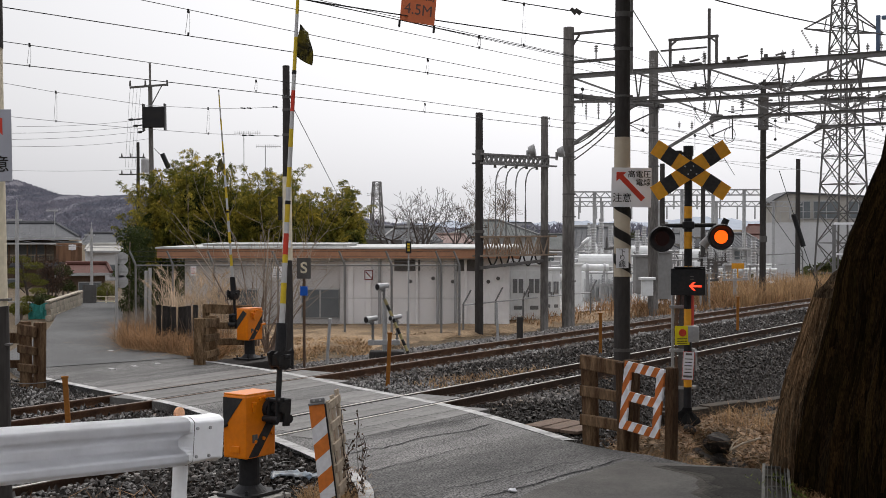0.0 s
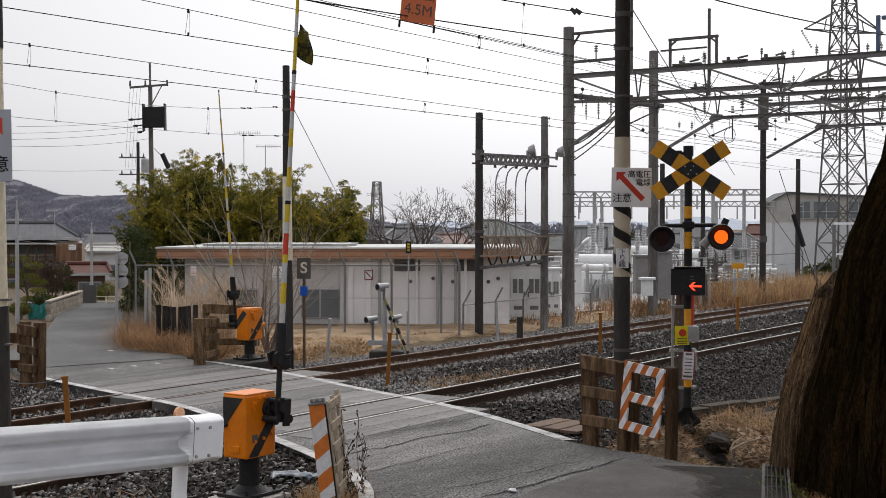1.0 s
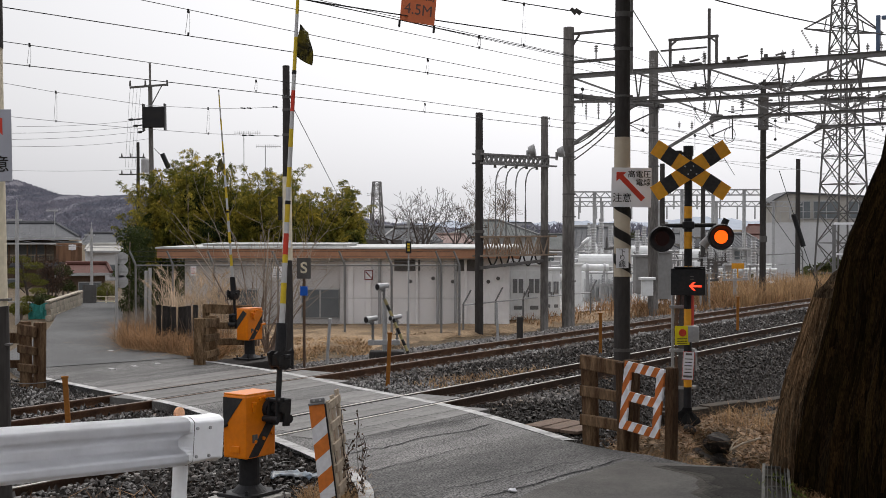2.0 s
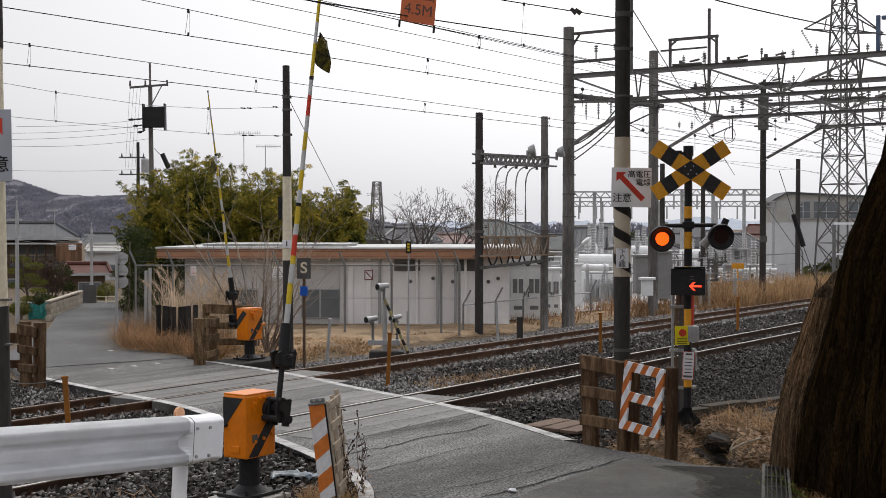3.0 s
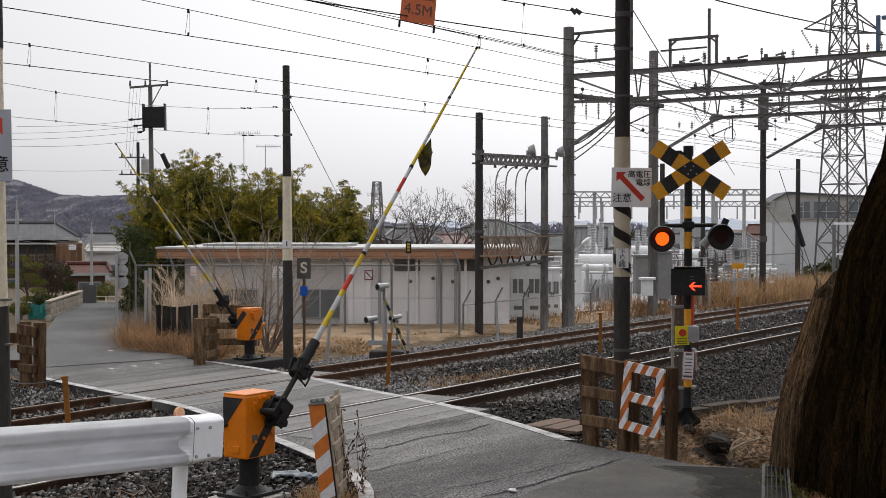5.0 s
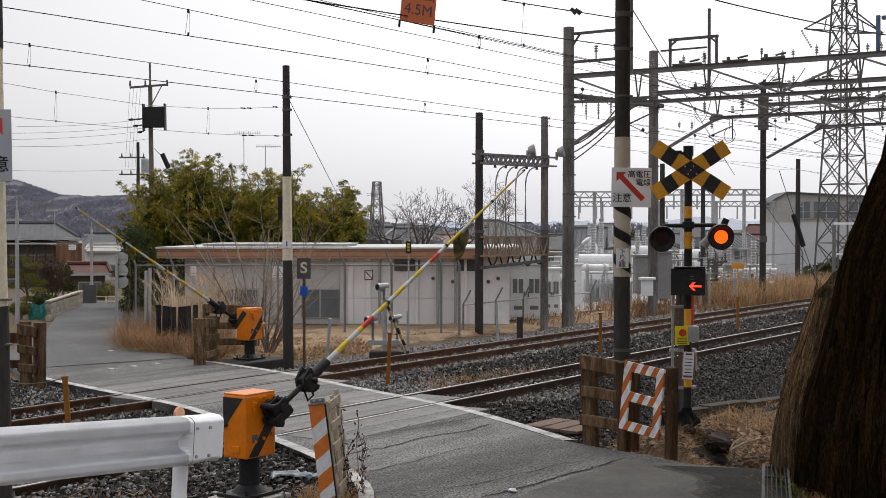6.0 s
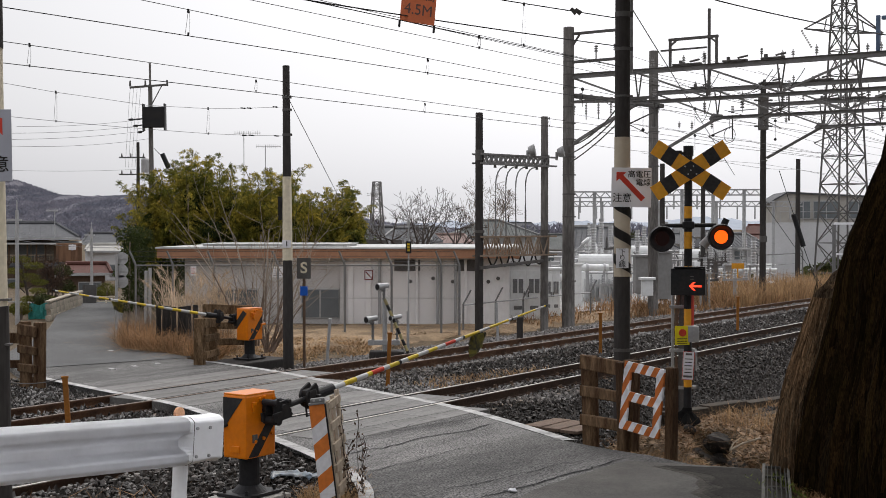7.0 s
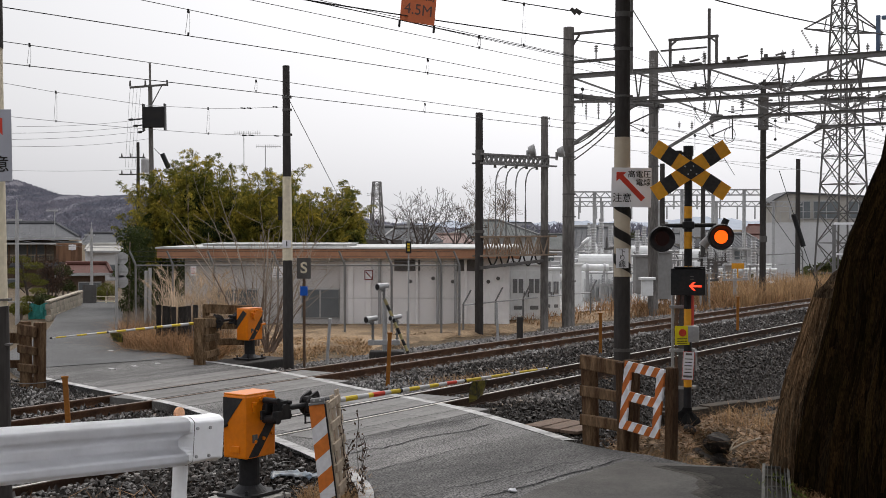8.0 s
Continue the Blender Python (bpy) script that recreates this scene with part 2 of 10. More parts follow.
PLASTER = surface("stained_white_render", (0.78, 0.77, 0.775), (0.6, 0.58, 0.565), rough=0.9, fine=12, coarse=0.5, amount=0.4, grain=0.07, bump=0.2, stretch=(1, 1, 0.4))
FASCIA = surface("brown_fascia", (0.38, 0.2, 0.12), (0.27, 0.15, 0.1), rough=0.7, fine=12, coarse=1, grain=0.1)
# glass colour lightened to blue-grey, the sky's reflection painted into it
GLASS = surface("dark_window_glass", (0.13, 0.145, 0.155), (0.09, 0.1, 0.105), rough=0.12, fine=4, coarse=0.7, grain=0.05, bump=0, spec=0.4)
ROOF_TILE = surface("grey_roof_tile", (0.085, 0.087, 0.093), (0.06, 0.06, 0.064), rough=0.7, fine=6, coarse=0.8, grain=0.2, bump=0.4)
ROOF_GREEN = surface("green_grey_roof_tile", (0.1, 0.105, 0.102), (0.06, 0.063, 0.062), rough=0.75, fine=6, coarse=0.8, grain=0.2, bump=0.4)
ROOF_PINK = surface("faded_red_roof", (0.22, 0.16, 0.145), (0.16, 0.11, 0.1), rough=0.8, fine=6, coarse=0.8, grain=0.15)
ROOF_RED = surface("red_sheet_roof", (0.085, 0.034, 0.027), (0.05, 0.024, 0.02), rough=0.7, fine=6, coarse=0.8, grain=0.15)
HOUSE_WOOD = surface("brown_board_wall", (0.115, 0.08, 0.058), (0.06, 0.042, 0.031), rough=0.85, fine=12, coarse=0.8, grain=0.2, stretch=(1, 1, 0.3))
HOUSE_GREY = surface("grey_house_wall", (0.5, 0.5, 0.51), (0.4, 0.4, 0.4), rough=0.85, fine=8, coarse=0.4, grain=0.06)
CABINET = surface("grey_white_cabinet", (0.74, 0.75, 0.75), (0.56, 0.56, 0.55), rough=0.55, fine=9, coarse=0.8, grain=0.06)
DULL_CABINET = surface("dull_grey_cabinet", (0.26, 0.26, 0.26), (0.17, 0.165, 0.16), rough=0.65, fine=9, coarse=0.8, grain=0.1)
# hills: distance haze put into the base colours, greyer near, bluer far
HILL = surface("haze_tinted_wooded_hill", (0.14, 0.135, 0.155), (0.09, 0.092, 0.11), rough=0.95, fine=0.09, coarse=0.02, amount=0.5, grain=0.4, bump=1.0, relief=6.0)
HILL_FAR = surface("haze_tinted_far_hill", (0.32, 0.35, 0.4), (0.28, 0.31, 0.36), rough=1, fine=0.05, coarse=0.01, grain=0.08, bump=0)
GREEN_NET = surface("green_net", (0.08, 0.3, 0.28), (0.05, 0.2, 0.19), rough=0.8, fine=30, coarse=2, grain=0.2, bump=0)
BLUE = surface("blue_plate", (0.02, 0.12, 0.55), rough=0.5, fine=10, coarse=3, grain=0.05, bump=0)
SIGN_YELLOW = surface("yellow_plate", (0.7, 0.6, 0.02), (0.55, 0.46, 0.03), rough=0.5, fine=10, coarse=3, grain=0.05, bump=0)
SIGN_ORANGE = surface("orange_plate", (0.72, 0.2, 0.09), (0.6, 0.17, 0.08), rough=0.5, fine=10, coarse=3, grain=0.06, bump=0)
PORCELAIN = surface("porcelain", (0.45, 0.45, 0.45), (0.3, 0.29, 0.28), rough=0.3, fine=10, coarse=3, grain=0.05, bump=0, spec=0.4)
BROWN_GLAZE = surface("dark_glazed_porcelain", (0.16, 0.15, 0.145), (0.1, 0.09, 0.085), rough=0.3, fine=10, coarse=3, grain=0.1, bump=0, spec=0.4)
FENCE_GREY = surface("dull_fence_steel", (0.19, 0.19, 0.19), (0.13, 0.125, 0.12), rough=0.6, metal=0.2, fine=25, coarse=2.5, grain=0.12, bump=0.1)
PALE_RUST = surface("pale_brown_cradle", (0.26, 0.2, 0.15), (0.17, 0.12, 0.09), rough=0.8, fine=20, coarse=2, grain=0.15, bump=0)
GRAVEL = surface("pale_yard_gravel", (0.33, 0.325, 0.315), (0.24, 0.23, 0.22), rough=0.95, fine=12, coarse=0.8, grain=0.3)
LAMP_ON = glow("lit_lamp", (1.0, 0.1, 0.003), 1.5)
ARROW_ON = glow("lit_arrow", (1.0, 0.055, 0.02), 1.8)
LAMP_OFF = surface("dark_red_lens", (0.022, 0.006, 0.005), (0.012, 0.004, 0.004), rough=0.4, fine=30, coarse=4, grain=0.2, bump=0)

# ---------------------------------------------------------------- mesh helpers


def at(s, p, z=0.0, turn=0.0):
    """A pose s metres along the tracks and p metres across them."""
    return pose(s * UX - p * UY, s * UY + p * UX, z, 0, 0, 55.75 + turn)


def box(bm, size, centre=(0, 0, 0), turn=(0, 0, 0), bevel=0.0):
    m = pose(*centre, *turn) @ Matrix.Diagonal((*size, 1))
    made = bmesh.ops.create_cube(bm, size=1, matrix=m)
    if bevel:
        edges = list({e for v in made["verts"] for e in v.link_edges})
        bmesh.ops.bevel(bm, geom=edges, offset=bevel, segments=2, profile=0.6, affect="EDGES")
    return bm


def rod(bm, a, b, r, r2=None, seg=8, caps=True):
    a, b = Vector(a), Vector(b)
    d = b - a
    if d.length < 1e-6:
        return bm
    m = Matrix.Translation((a + b) / 2) @ d.to_track_quat("Z", "Y").to_matrix().to_4x4()
    bmesh.ops.create_cone(bm, cap_ends=caps, segments=seg, radius1=r, radius2=r if r2 is None else r2, depth=d.length, matrix=m)
    return bm


def bar(bm, a, b, w, h, bevel=0.0):
    """A square bar from a to b."""
    a, b = Vector(a), Vector(b)
    d = b - a
    m = Matrix.Translation((a + b) / 2) @ d.to_track_quat("X", "Z").to_matrix().to_4x4() @ Matrix.Diagonal((d.length, w, h, 1))
    made = bmesh.ops.create_cube(bm, size=1, matrix=m)
    if bevel:
        edges = list({e for v in made["verts"] for e in v.link_edges})
        bmesh.ops.bevel(bm, geom=edges, offset=bevel, segments=1, affect="EDGES")
    return bm


def pipe(bm, pts, r, seg=6):
    """One connected tube through the points."""
    pts = [Vector(q) for q in pts]
    rings = []
    for i, q in enumerate(pts):
        d = (pts[min(i + 1, len(pts) - 1)] - pts[max(i - 1, 0)]).normalized()
        m = d.to_track_quat("Z", "Y").to_matrix()
        rings.append([bm.verts.new(q + m @ Vector((r * math.cos(2 * math.pi * k / seg), r * math.sin(2 * math.pi * k / seg), 0))) for k in range(seg)])
    for a, b in zip(rings[:-1], rings[1:]):
        for k in range(seg):
            bm.faces.new((a[k], a[(k + 1) % seg], b[(k + 1) % seg], b[k]))
    bm.faces.new(rings[0][::-1])
    bm.faces.new(rings[-1])
    return bm


def sag(a, b, drop, n=12):
    a, b = Vector(a), Vector(b)
    return [a.lerp(b, i / n) - Vector((0, 0, drop * 4 * (i / n) * (1 - i / n))) for i in range(n + 1)]


def extrude(bm, outline, depth, m=None):
    """A plate: the outline in x and z, made depth thick along y."""
    m = m or Matrix()
    front = [bm.verts.new(m @ Vector((x, 0, z))) for x, z in outline]
    back = [bm.verts.new(m @ Vector((x, depth, z))) for x, z in outline]
    bm.faces.new(front)
    bm.faces.new(back[::-1])
    k = len(outline)
    for i in range(k):
        j = (i + 1) % k
        bm.faces.new((front[j], front[i], back[i], back[j]))
    bmesh.ops.recalc_face_normals(bm, faces=bm.faces)
    return bm


def finish(name, bm, material, smooth=False):
    me = bpy.data.meshes.new(name)
    bm.to_mesh(me)
    bm.free()
    if smooth:
        for p in me.polygons:
            p.use_smooth = True
    me.materials.append(material)
    return me


def part(name, bm, material, parent, label="", m=None, smooth=False):
    ob = new(name, finish(name, bm, material, smooth))
    ob.parent = parent
    if m is not None:
        ob.matrix_basis = m
    return tagged(ob, label)


def solo(name, bm, material, m=None, label="", category="", group="", kind="", smooth=False):
    ob = new(name, finish(name, bm, material, smooth))
    if m is not None:
        ob.matrix_basis = m
    return tagged(ob, label, category, group, kind)


def thing(name, m, label, category, group="", kind=""):
    ob = new(name)
    ob.empty_display_size = 0.2
    ob.matrix_basis = m
    return tagged(ob, label, category, group, kind)


def raw(name, verts, faces, material, m=None):
    me = bpy.data.meshes.new(name)
    me.from_pydata(verts, [], faces)
    me.materials.append(material)
    ob = new(name, me)
    if m is not None:
        ob.matrix_basis = m
    return ob


def words(text, size, material, parent, m, name="lettering", bold=0.0):
    cu = bpy.data.curves.new(name, "FONT")
    cu.body, cu.size, cu.align_x, cu.align_y, cu.extrude, cu.offset = text, size, "CENTER", "CENTER", 0.0015, bold
    tmp = new("tmp_text", cu)
    dg = bpy.context.evaluated_depsgraph_get()
    me = bpy.data.meshes.new_from_object(tmp.evaluated_get(dg))
    bpy.data.objects.remove(tmp)
    me.materials.clear()
    me.materials.append(material)
    ob = new(name, me)
    ob.parent, ob.matrix_basis = parent, m
    return ob


def smooth_step(a, b, x):
    t = np.clip((x - a) / (b - a), 0, 1)
    return t * t * (3 - 2 * t)


def ditch(x, y):
    return np.exp(-((x - 3.78 - 0.1 * np.sin(y * 2.1)) / 0.22) ** 2) * smooth_step(15.9, 16.4, y) * smooth_step(19.1, 18.7, y)


def ground_z(x, y):
    """Height of the bare ground: flat by the tracks, rising to the bank on which the camera stands."""
    p = -x * UY + y * UX
    z = -0.12 - 0.2 * smooth_step(7.8, 8.6, p) * (1 - smooth_step(19.6, 20.6, p))
    z = z - 0.95 * ditch(x, y)
    rise = 1.05 * smooth_step(12.8, 5.0, y) * smooth_step(60, 30, abs(x))
    return z + rise - 0.5 * smooth_step(48, 75, y) - 2.0 * smooth_step(75, 160, y)


BED_P = (7.5, 8.7, 9.7, 10.9, 14.1, 14.5, 15.1, 18.2, 19.6, 21.2)
BED_Z = (-0.15, -0.31, -0.23, -0.165, -0.165, -0.2, -0.165, -0.165, -0.3, -0.2)
BED_NEAR = (-0.13, -0.09, -0.07, -0.08, -0.12, -0.16, -0.12, -0.12, -0.1, -0.1)


def bed_z(s, p):
    """Height of the ballast s along and p across: heaped higher by the near machine."""
    k = 1 - smooth_step(13.6, 15.5, s - 4.5 * smooth_step(16.5, 19.0, p))
    return np.interp(p, BED_P, BED_Z) * (1 - k) + np.interp(p, BED_P, BED_NEAR) * k


def rng(k):
    return np.random.RandomState(k)


# ---------------------------------------------------------------- ground, road, tracks
def build_ground():
    xs = np.concatenate([[-4000, -1500, -600, -250, -120, -70], np.arange(-44, 2, 1.0), np.arange(2.0, 7.9, 0.15), np.arange(8, 60.1, 1.0), [75, 120, 250, 600, 1500, 4000]])
    ys = np.concatenate([[-400, -100, -30, -12, -4], np.arange(0, 13.9, 0.7), np.arange(14, 20.9, 0.2), np.arange(21, 62.1, 0.7), [68, 76, 90, 120, 170, 260, 500, 1200, 4500]])
    v, f = [], []
    for y in ys:
        for x in xs:
            z = float(ground_z(x, y)) + (0.05 * noise.noise((x * 0.5, y * 0.5, 0)) if 0 < y < 62 else 0)
            v.append((x, y, z))
    w = len(xs)
    for j in range(len(ys) - 1):
        for i in range(w - 1):
            f.append((j * w + i, j * w + i + 1, (j + 1) * w + i + 1, (j + 1) * w + i))
    ob = raw("ground", v, f, SOIL)
    for q in ob.data.polygons:
        q.use_smooth = True
    tagged(ob, "dry brown winter soil with withered grass", "ground", kind="structure")


def ribbon(rows, z_of, step=0.6, skirt=0.004):
    """A strip between left and right edge points, rounded along its length."""
    v, f = [], []
    pts = []
    n = len(rows)
    for i in range(n - 1):
        p0, p1, p2, p3 = (np.array(rows[max(0, min(n - 1, k))], float) for k in (i - 1, i, i + 1, i + 2))
        k = max(2, int(np.linalg.norm(p2[:2] - p1[:2]) / step))
        for t in np.arange(k) / k:
            pts.append(0.5 * (2 * p1 + (p2 - p0) * t + (2 * p0 - 5 * p1 + 4 * p2 - p3) * t * t + (3 * p1 - p0 - 3 * p2 + p3) * t ** 3))
    pts.append(np.array(rows[-1], float))
    for q in pts:
        for c in (-0.02, 0, 0.2, 0.4, 0.6, 0.8, 1, 1.02):
            x, y = q[0] * (1 - c) + q[2] * c, q[1] * (1 - c) + q[3] * c
            v.append((x, y, z_of(x, y) - (skirt if c < 0 or c > 1 else 0)))
    for j in range(len(pts) - 1):
        for i in range(7):
            f.append((j * 8 + i, j * 8 + i + 1, (j + 1) * 8 + i + 1, (j + 1) * 8 + i))
    return v, f


# left edge x, y and right edge x, y from the bank to the bend behind the crossing
ROAD = [(-2.6, -14, 5.5, -14), (-2.2, 0, 5.6, 0), (-1.2, 8.0, 4.4, 8.5), (-0.7, 12.6, 3.45, 13.2), (-0.85, 14.6, 3.0, 15.8), (-1.5, 16.3, 1.65, 17.5),
        (-2.75, 18.6, 0.2, 20.6), (-4.2, 21.0, -1.6, 23.2), (-6.0, 23.0, -3.2, 25.6), (-8.2, 25.5, -5.3, 28.0), (-9.9, 29.5, -6.9, 30.6),
        (-10.8, 35.0, -8.3, 34.0), (-12.4, 41.5, -9.9, 40.0), (-14.3, 47.5, -11.6, 46.5), (-18.5, 53.0, -15.0, 55.0), (-26, 58, -24, 62)]


def road_z(x, y):
    return 0.004 + 1.0 * float(smooth_step(12.8, 5.0, y)) + 0.06 - 0.06 * float(smooth_step(12, 14, y)) - 0.35 * float(smooth_step(46, 60, y))


def build_road():
    v, f = ribbon(ROAD, road_z, 0.6, 0.4)
    ob = raw("road", v, f, ASPHALT)
    tagged(ob, "grey worn asphalt lane with cracks", "road", kind="structure")
    # newer dark asphalt patch at the verge
    v, f = ribbon([(0.95, 13.0, 3.3, 12.4), (0.9, 13.9, 3.42, 13.9), (1.5, 14.9, 3.62, 14.7), (2.3, 16.0, 3.75, 15.45)], lambda x, y: road_z(x, y) + 0.006, 0.4)
    o = raw("road_patch", v, f, NEW_ASPHALT)
    tagged(o, "darker newer asphalt patch at the verge", "road", kind="structure")
    # darker resurfaced lane beyond the crossing
    v, f = ribbon([(-8.55, 26.3, -5.55, 28.6)] + [(a + 0.06, b, c - 0.06, d) for a, b, c, d in ROAD[10:]], lambda x, y: road_z(x, y) + 0.012, 0.5)
    o = raw("lane_surface", v, f, LANE)
    tagged(o, "darker resurfaced asphalt of the lane beyond the crossing", "road", kind="structure")
    # three layers along the drain, each darker and narrower than the last
    edge = [(2.7, 13.0, 3.5, 12.9), (2.82, 13.5, 3.56, 13.5), (2.88, 13.8, 3.58, 13.75), (2.84, 14.05, 3.6, 14.0), (2.97, 14.3, 3.62, 14.25), (2.93, 14.55, 3.63, 14.5), (3.02, 14.8, 3.66, 14.7), (2.98, 15.05, 3.68, 14.95), (2.8, 15.3, 3.72, 15.2), (2.62, 15.62, 3.74, 15.42)]
    r = rng(91)
    for k, mat in enumerate((DRAIN_EDGE_PALE, DRAIN_EDGE_MID, DRAIN_EDGE_DARK)):
        rows = [(a + 0.11 * (k - 1) + r.uniform(-0.05, 0.05), b, c, d) for a, b, c, d in edge]
        v, f = ribbon(rows, lambda x, y: road_z(x, y) + 0.009 + 0.003 * k, 0.1)
        o = raw("dark_drain_edge", v, f, mat)
        tagged(o, "darker brown-grey layer on the asphalt beside the drain", "silt", kind="structure")
    # white edge lines, painted on raised worn kerb strips
    for rows, name in (([(r[2] - 0.02, r[3], r[2] + 0.14, r[3] + 0.06) for r in ROAD[5:10]], "edge_line"),
                       ([(r[0] - 0.14, r[1] - 0.06, r[0] + 0.02, r[1]) for r in ROAD[3:10]], "edge_line")):
        v, f = ribbon(rows, lambda x, y: road_z(x, y) + 0.008, 0.4)
        o = raw(name, v, f, WHITE_LINE)
        tagged(o, "worn white painted edge line on the asphalt", "road marking", kind="structure")


def seam(name, pts, width, mat, label, seed, lift=0.009, wander=0.03):
    """A wandering strip laid on the road along the given points."""
    r = rng(seed)
    pts = [np.array(p[:2]) for p in pts]
    line = []
    for a, b in zip(pts[:-1], pts[1:]):
        n = max(3, int(np.linalg.norm(b - a) / 0.16))
        line += [a + (b - a) * i / n for i in range(n)]
    line.append(pts[-1])
    line = np.array(line)
    line[1:-1] += np.cumsum(r.normal(0, 1, (len(line) - 2, 2)), 0) * 0.0 + r.normal(0, wander, (len(line) - 2, 2))
    v, f = [], []
    for i, q in enumerate(line):
        d = line[min(i + 1, len(line) - 1)] - line[max(i - 1, 0)]
        nrm = np.array([-d[1], d[0]]) / (np.linalg.norm(d) + 1e-9)
        w = width * (0.5 + r.uniform(-0.18, 0.18)) * (0.35 if i in (0, len(line) - 1) and width < 0.1 else 1)
        for k in (-1, 1):
            e = q + nrm * w * k
            v.append((e[0], e[1], road_z(e[0], e[1]) + lift))
        if i:
            f.append((2 * i - 2, 2 * i - 1, 2 * i + 1, 2 * i))
    o = raw(name, v, f, mat)
    tagged(o, label, "road", kind="structure")


TAR = surface("tar_seam", (0.022, 0.022, 0.022), (0.035, 0.034, 0.033), rough=0.8, fine=40, coarse=3, grain=0.3, bump=0.2)


def road_seams():
    for k, pts in enumerate((
            [(-1.375, 18.174), (-1.092, 18.736), (-0.704, 19.277), (-0.207, 19.851), (0.416, 20.779)],
            [(-1.024, 17.834), (-0.743, 18.174), (-0.436, 18.579), (0.134, 19.222), (0.834, 19.970)],
            [(-1.189, 16.469), (-1.047, 16.717), (-0.764, 16.886), (-0.338, 17.692), (0.286, 18.274), (0.711, 19.003)],
            [(-0.951, 15.194), (-0.441, 15.843), (0.116, 16.717), (0.572, 17.325), (0.892, 17.692)],
            [(0.396, 13.810), (0.714, 14.161), (1.124, 14.692), (1.719, 15.440), (2.300, 16.229)],
            [(-0.025, 14.161), (0.419, 14.595), (0.894, 15.125), (1.372, 15.694), (1.711, 15.995)],
            [(-0.777, 19.003), (-0.582, 18.579), (-0.405, 19.003)],
            [(-7.937, 27.866), (-7.206, 29.342), (-5.879, 29.735)], [(-5.801, 24.938), (-5.184, 26.217), (-4.473, 26.745)])):
        seam("tar_seam", pts, 0.03 if k in (2, 4) else 0.016 if k < 7 else 0.028, TAR, "thin dark crack sealed with tar in the asphalt", 10 + k, 0.0075, 0.02)


build_ground()
build_road()
road_seams()

RAILS = (11.98, 13.05, 16.12, 17.18)


def build_tracks():
    # ballast bed with sloping shoulders
    prof = (8.3, 9.0, 9.7, 10.3, 10.9, 14.1, 14.5, 15.1, 18.2, 19.0, 19.6, 20.4, 21.2)
    ss = np.concatenate([[-150, -80, -40], np.arange(-12, 75, 1.0), [90, 130, 250, 600]])
    v, f = [], []
    for s in ss:
        for p in prof:
            m = at(s, p, float(bed_z(s, p)) - 0.02 + 0.02 * noise.noise((s, p, 0)))
            v.append(tuple(m.translation))
    k = len(prof)
    for j in range(len(ss) - 1):
        for i in range(k - 1):
            f.append((j * k + i, (j + 1) * k + i, (j + 1) * k + i + 1, j * k + i + 1))
    o = raw("ballast_bed", v, f, BED)
    tagged(o, "ballast bed under the tracks, near-black for the shade between stones", "ballast", kind="structure")
    # rails: foot, web and head
    for p in RAILS:
        rail = thing("rail", at(0, p, 0.014), "brown rusty steel rail with a polished head", "rail", "rails of the two tracks")
        bm = bmesh.new()
        for a, b in ((-150, 12), (12, 60), (60, 700)):
            box(bm, (b - a, 0.122, 0.022), ((a + b) / 2, 0, -0.14))
            box(bm, (b - a, 0.016, 0.10), ((a + b) / 2, 0, -0.085))
            box(bm, (b - a, 0.064, 0.03), ((a + b) / 2, 0, -0.025))
        part("rail_web", bm, SHADED_RUST if p < 14 else RUST, rail)
        bm = bmesh.new()
        box(bm, (850, 0.044, 0.012), (275, 0, -0.004), bevel=0.004)
        part("rail_head", bm, SHINY if p < 14 else DULL_HEAD, rail, "worn running surface of the rail")
        # a spring clip and base plate on each sleeper
        bm = bmesh.new()
        for i in range(96):
            x = 1.0 + i * 0.6
            if 13.4 < x < 19.6:
                continue
            box(bm, (0.16, 0.26, 0.02), (x, 0, -0.158))
            for y in (-0.075, 0.075):
                box(bm, (0.07, 0.05, 0.045), (x, y, -0.125), (0, 0, 12), bevel=0)
                rod(bm, (x, y * 1.25, -0.15), (x, y * 1.25, -0.085), 0.014, seg=5)
        tagged(part("fastenings", bm, RUSTY, rail, "rusty clips and base plates"), kind="stuff")
    # sleepers
    bm = bmesh.new()
    box(bm, (0.2, 2.05, 0.14), (0, 0, -0.225), bevel=0.015)
    me = finish("sleeper", bm, SLEEPER)
    for k, p in enumerate((12.515, 16.65)):
        bed = thing("sleeper_row", at(0, p, 0), "row of weathered wooden sleepers in the ballast", "sleepers", "sleeper rows")
        for i in range(96):
            ob = new("sleeper", me)
            ob.parent, ob.matrix_basis = bed, pose(1.0 + i * 0.6, 0, 0, 0, 0, 0.6 * math.sin(i * 2.1))


build_tracks()


def crossing_panels():
    """Concrete panels between and beside the rails where the road crosses."""
    for (p0, p1), s0, s1 in (((10.95, 11.9), 13.6, 17.4), ((12.1, 12.93), 13.9, 18.3), ((13.13, 14.1), 14.3, 18.0),
                             ((15.1, 16.04), 15.0, 19.1), ((16.24, 17.06), 15.0, 20.0), ((17.26, 18.2), 15.6, 19.5)):
        row = thing("crossing_deck", at(0, 0, 0), "grey worn concrete deck panels between the rails", "crossing deck", "deck panels", "structure")
        bm = bmesh.new()
        n = 3
        w = (s1 - s0) / n
        box(bm, (w - 0.006, p1 - p0, 0.14), (0, 0, -0.06), bevel=0.005)
        me = finish("panel", bm, PAD)
        for i in range(n):
            ob = new("panel", me)
            ob.parent, ob.matrix_basis = row, pose(s0 + (i + 0.5) * w, (p0 + p1) / 2, 0)


crossing_panels()


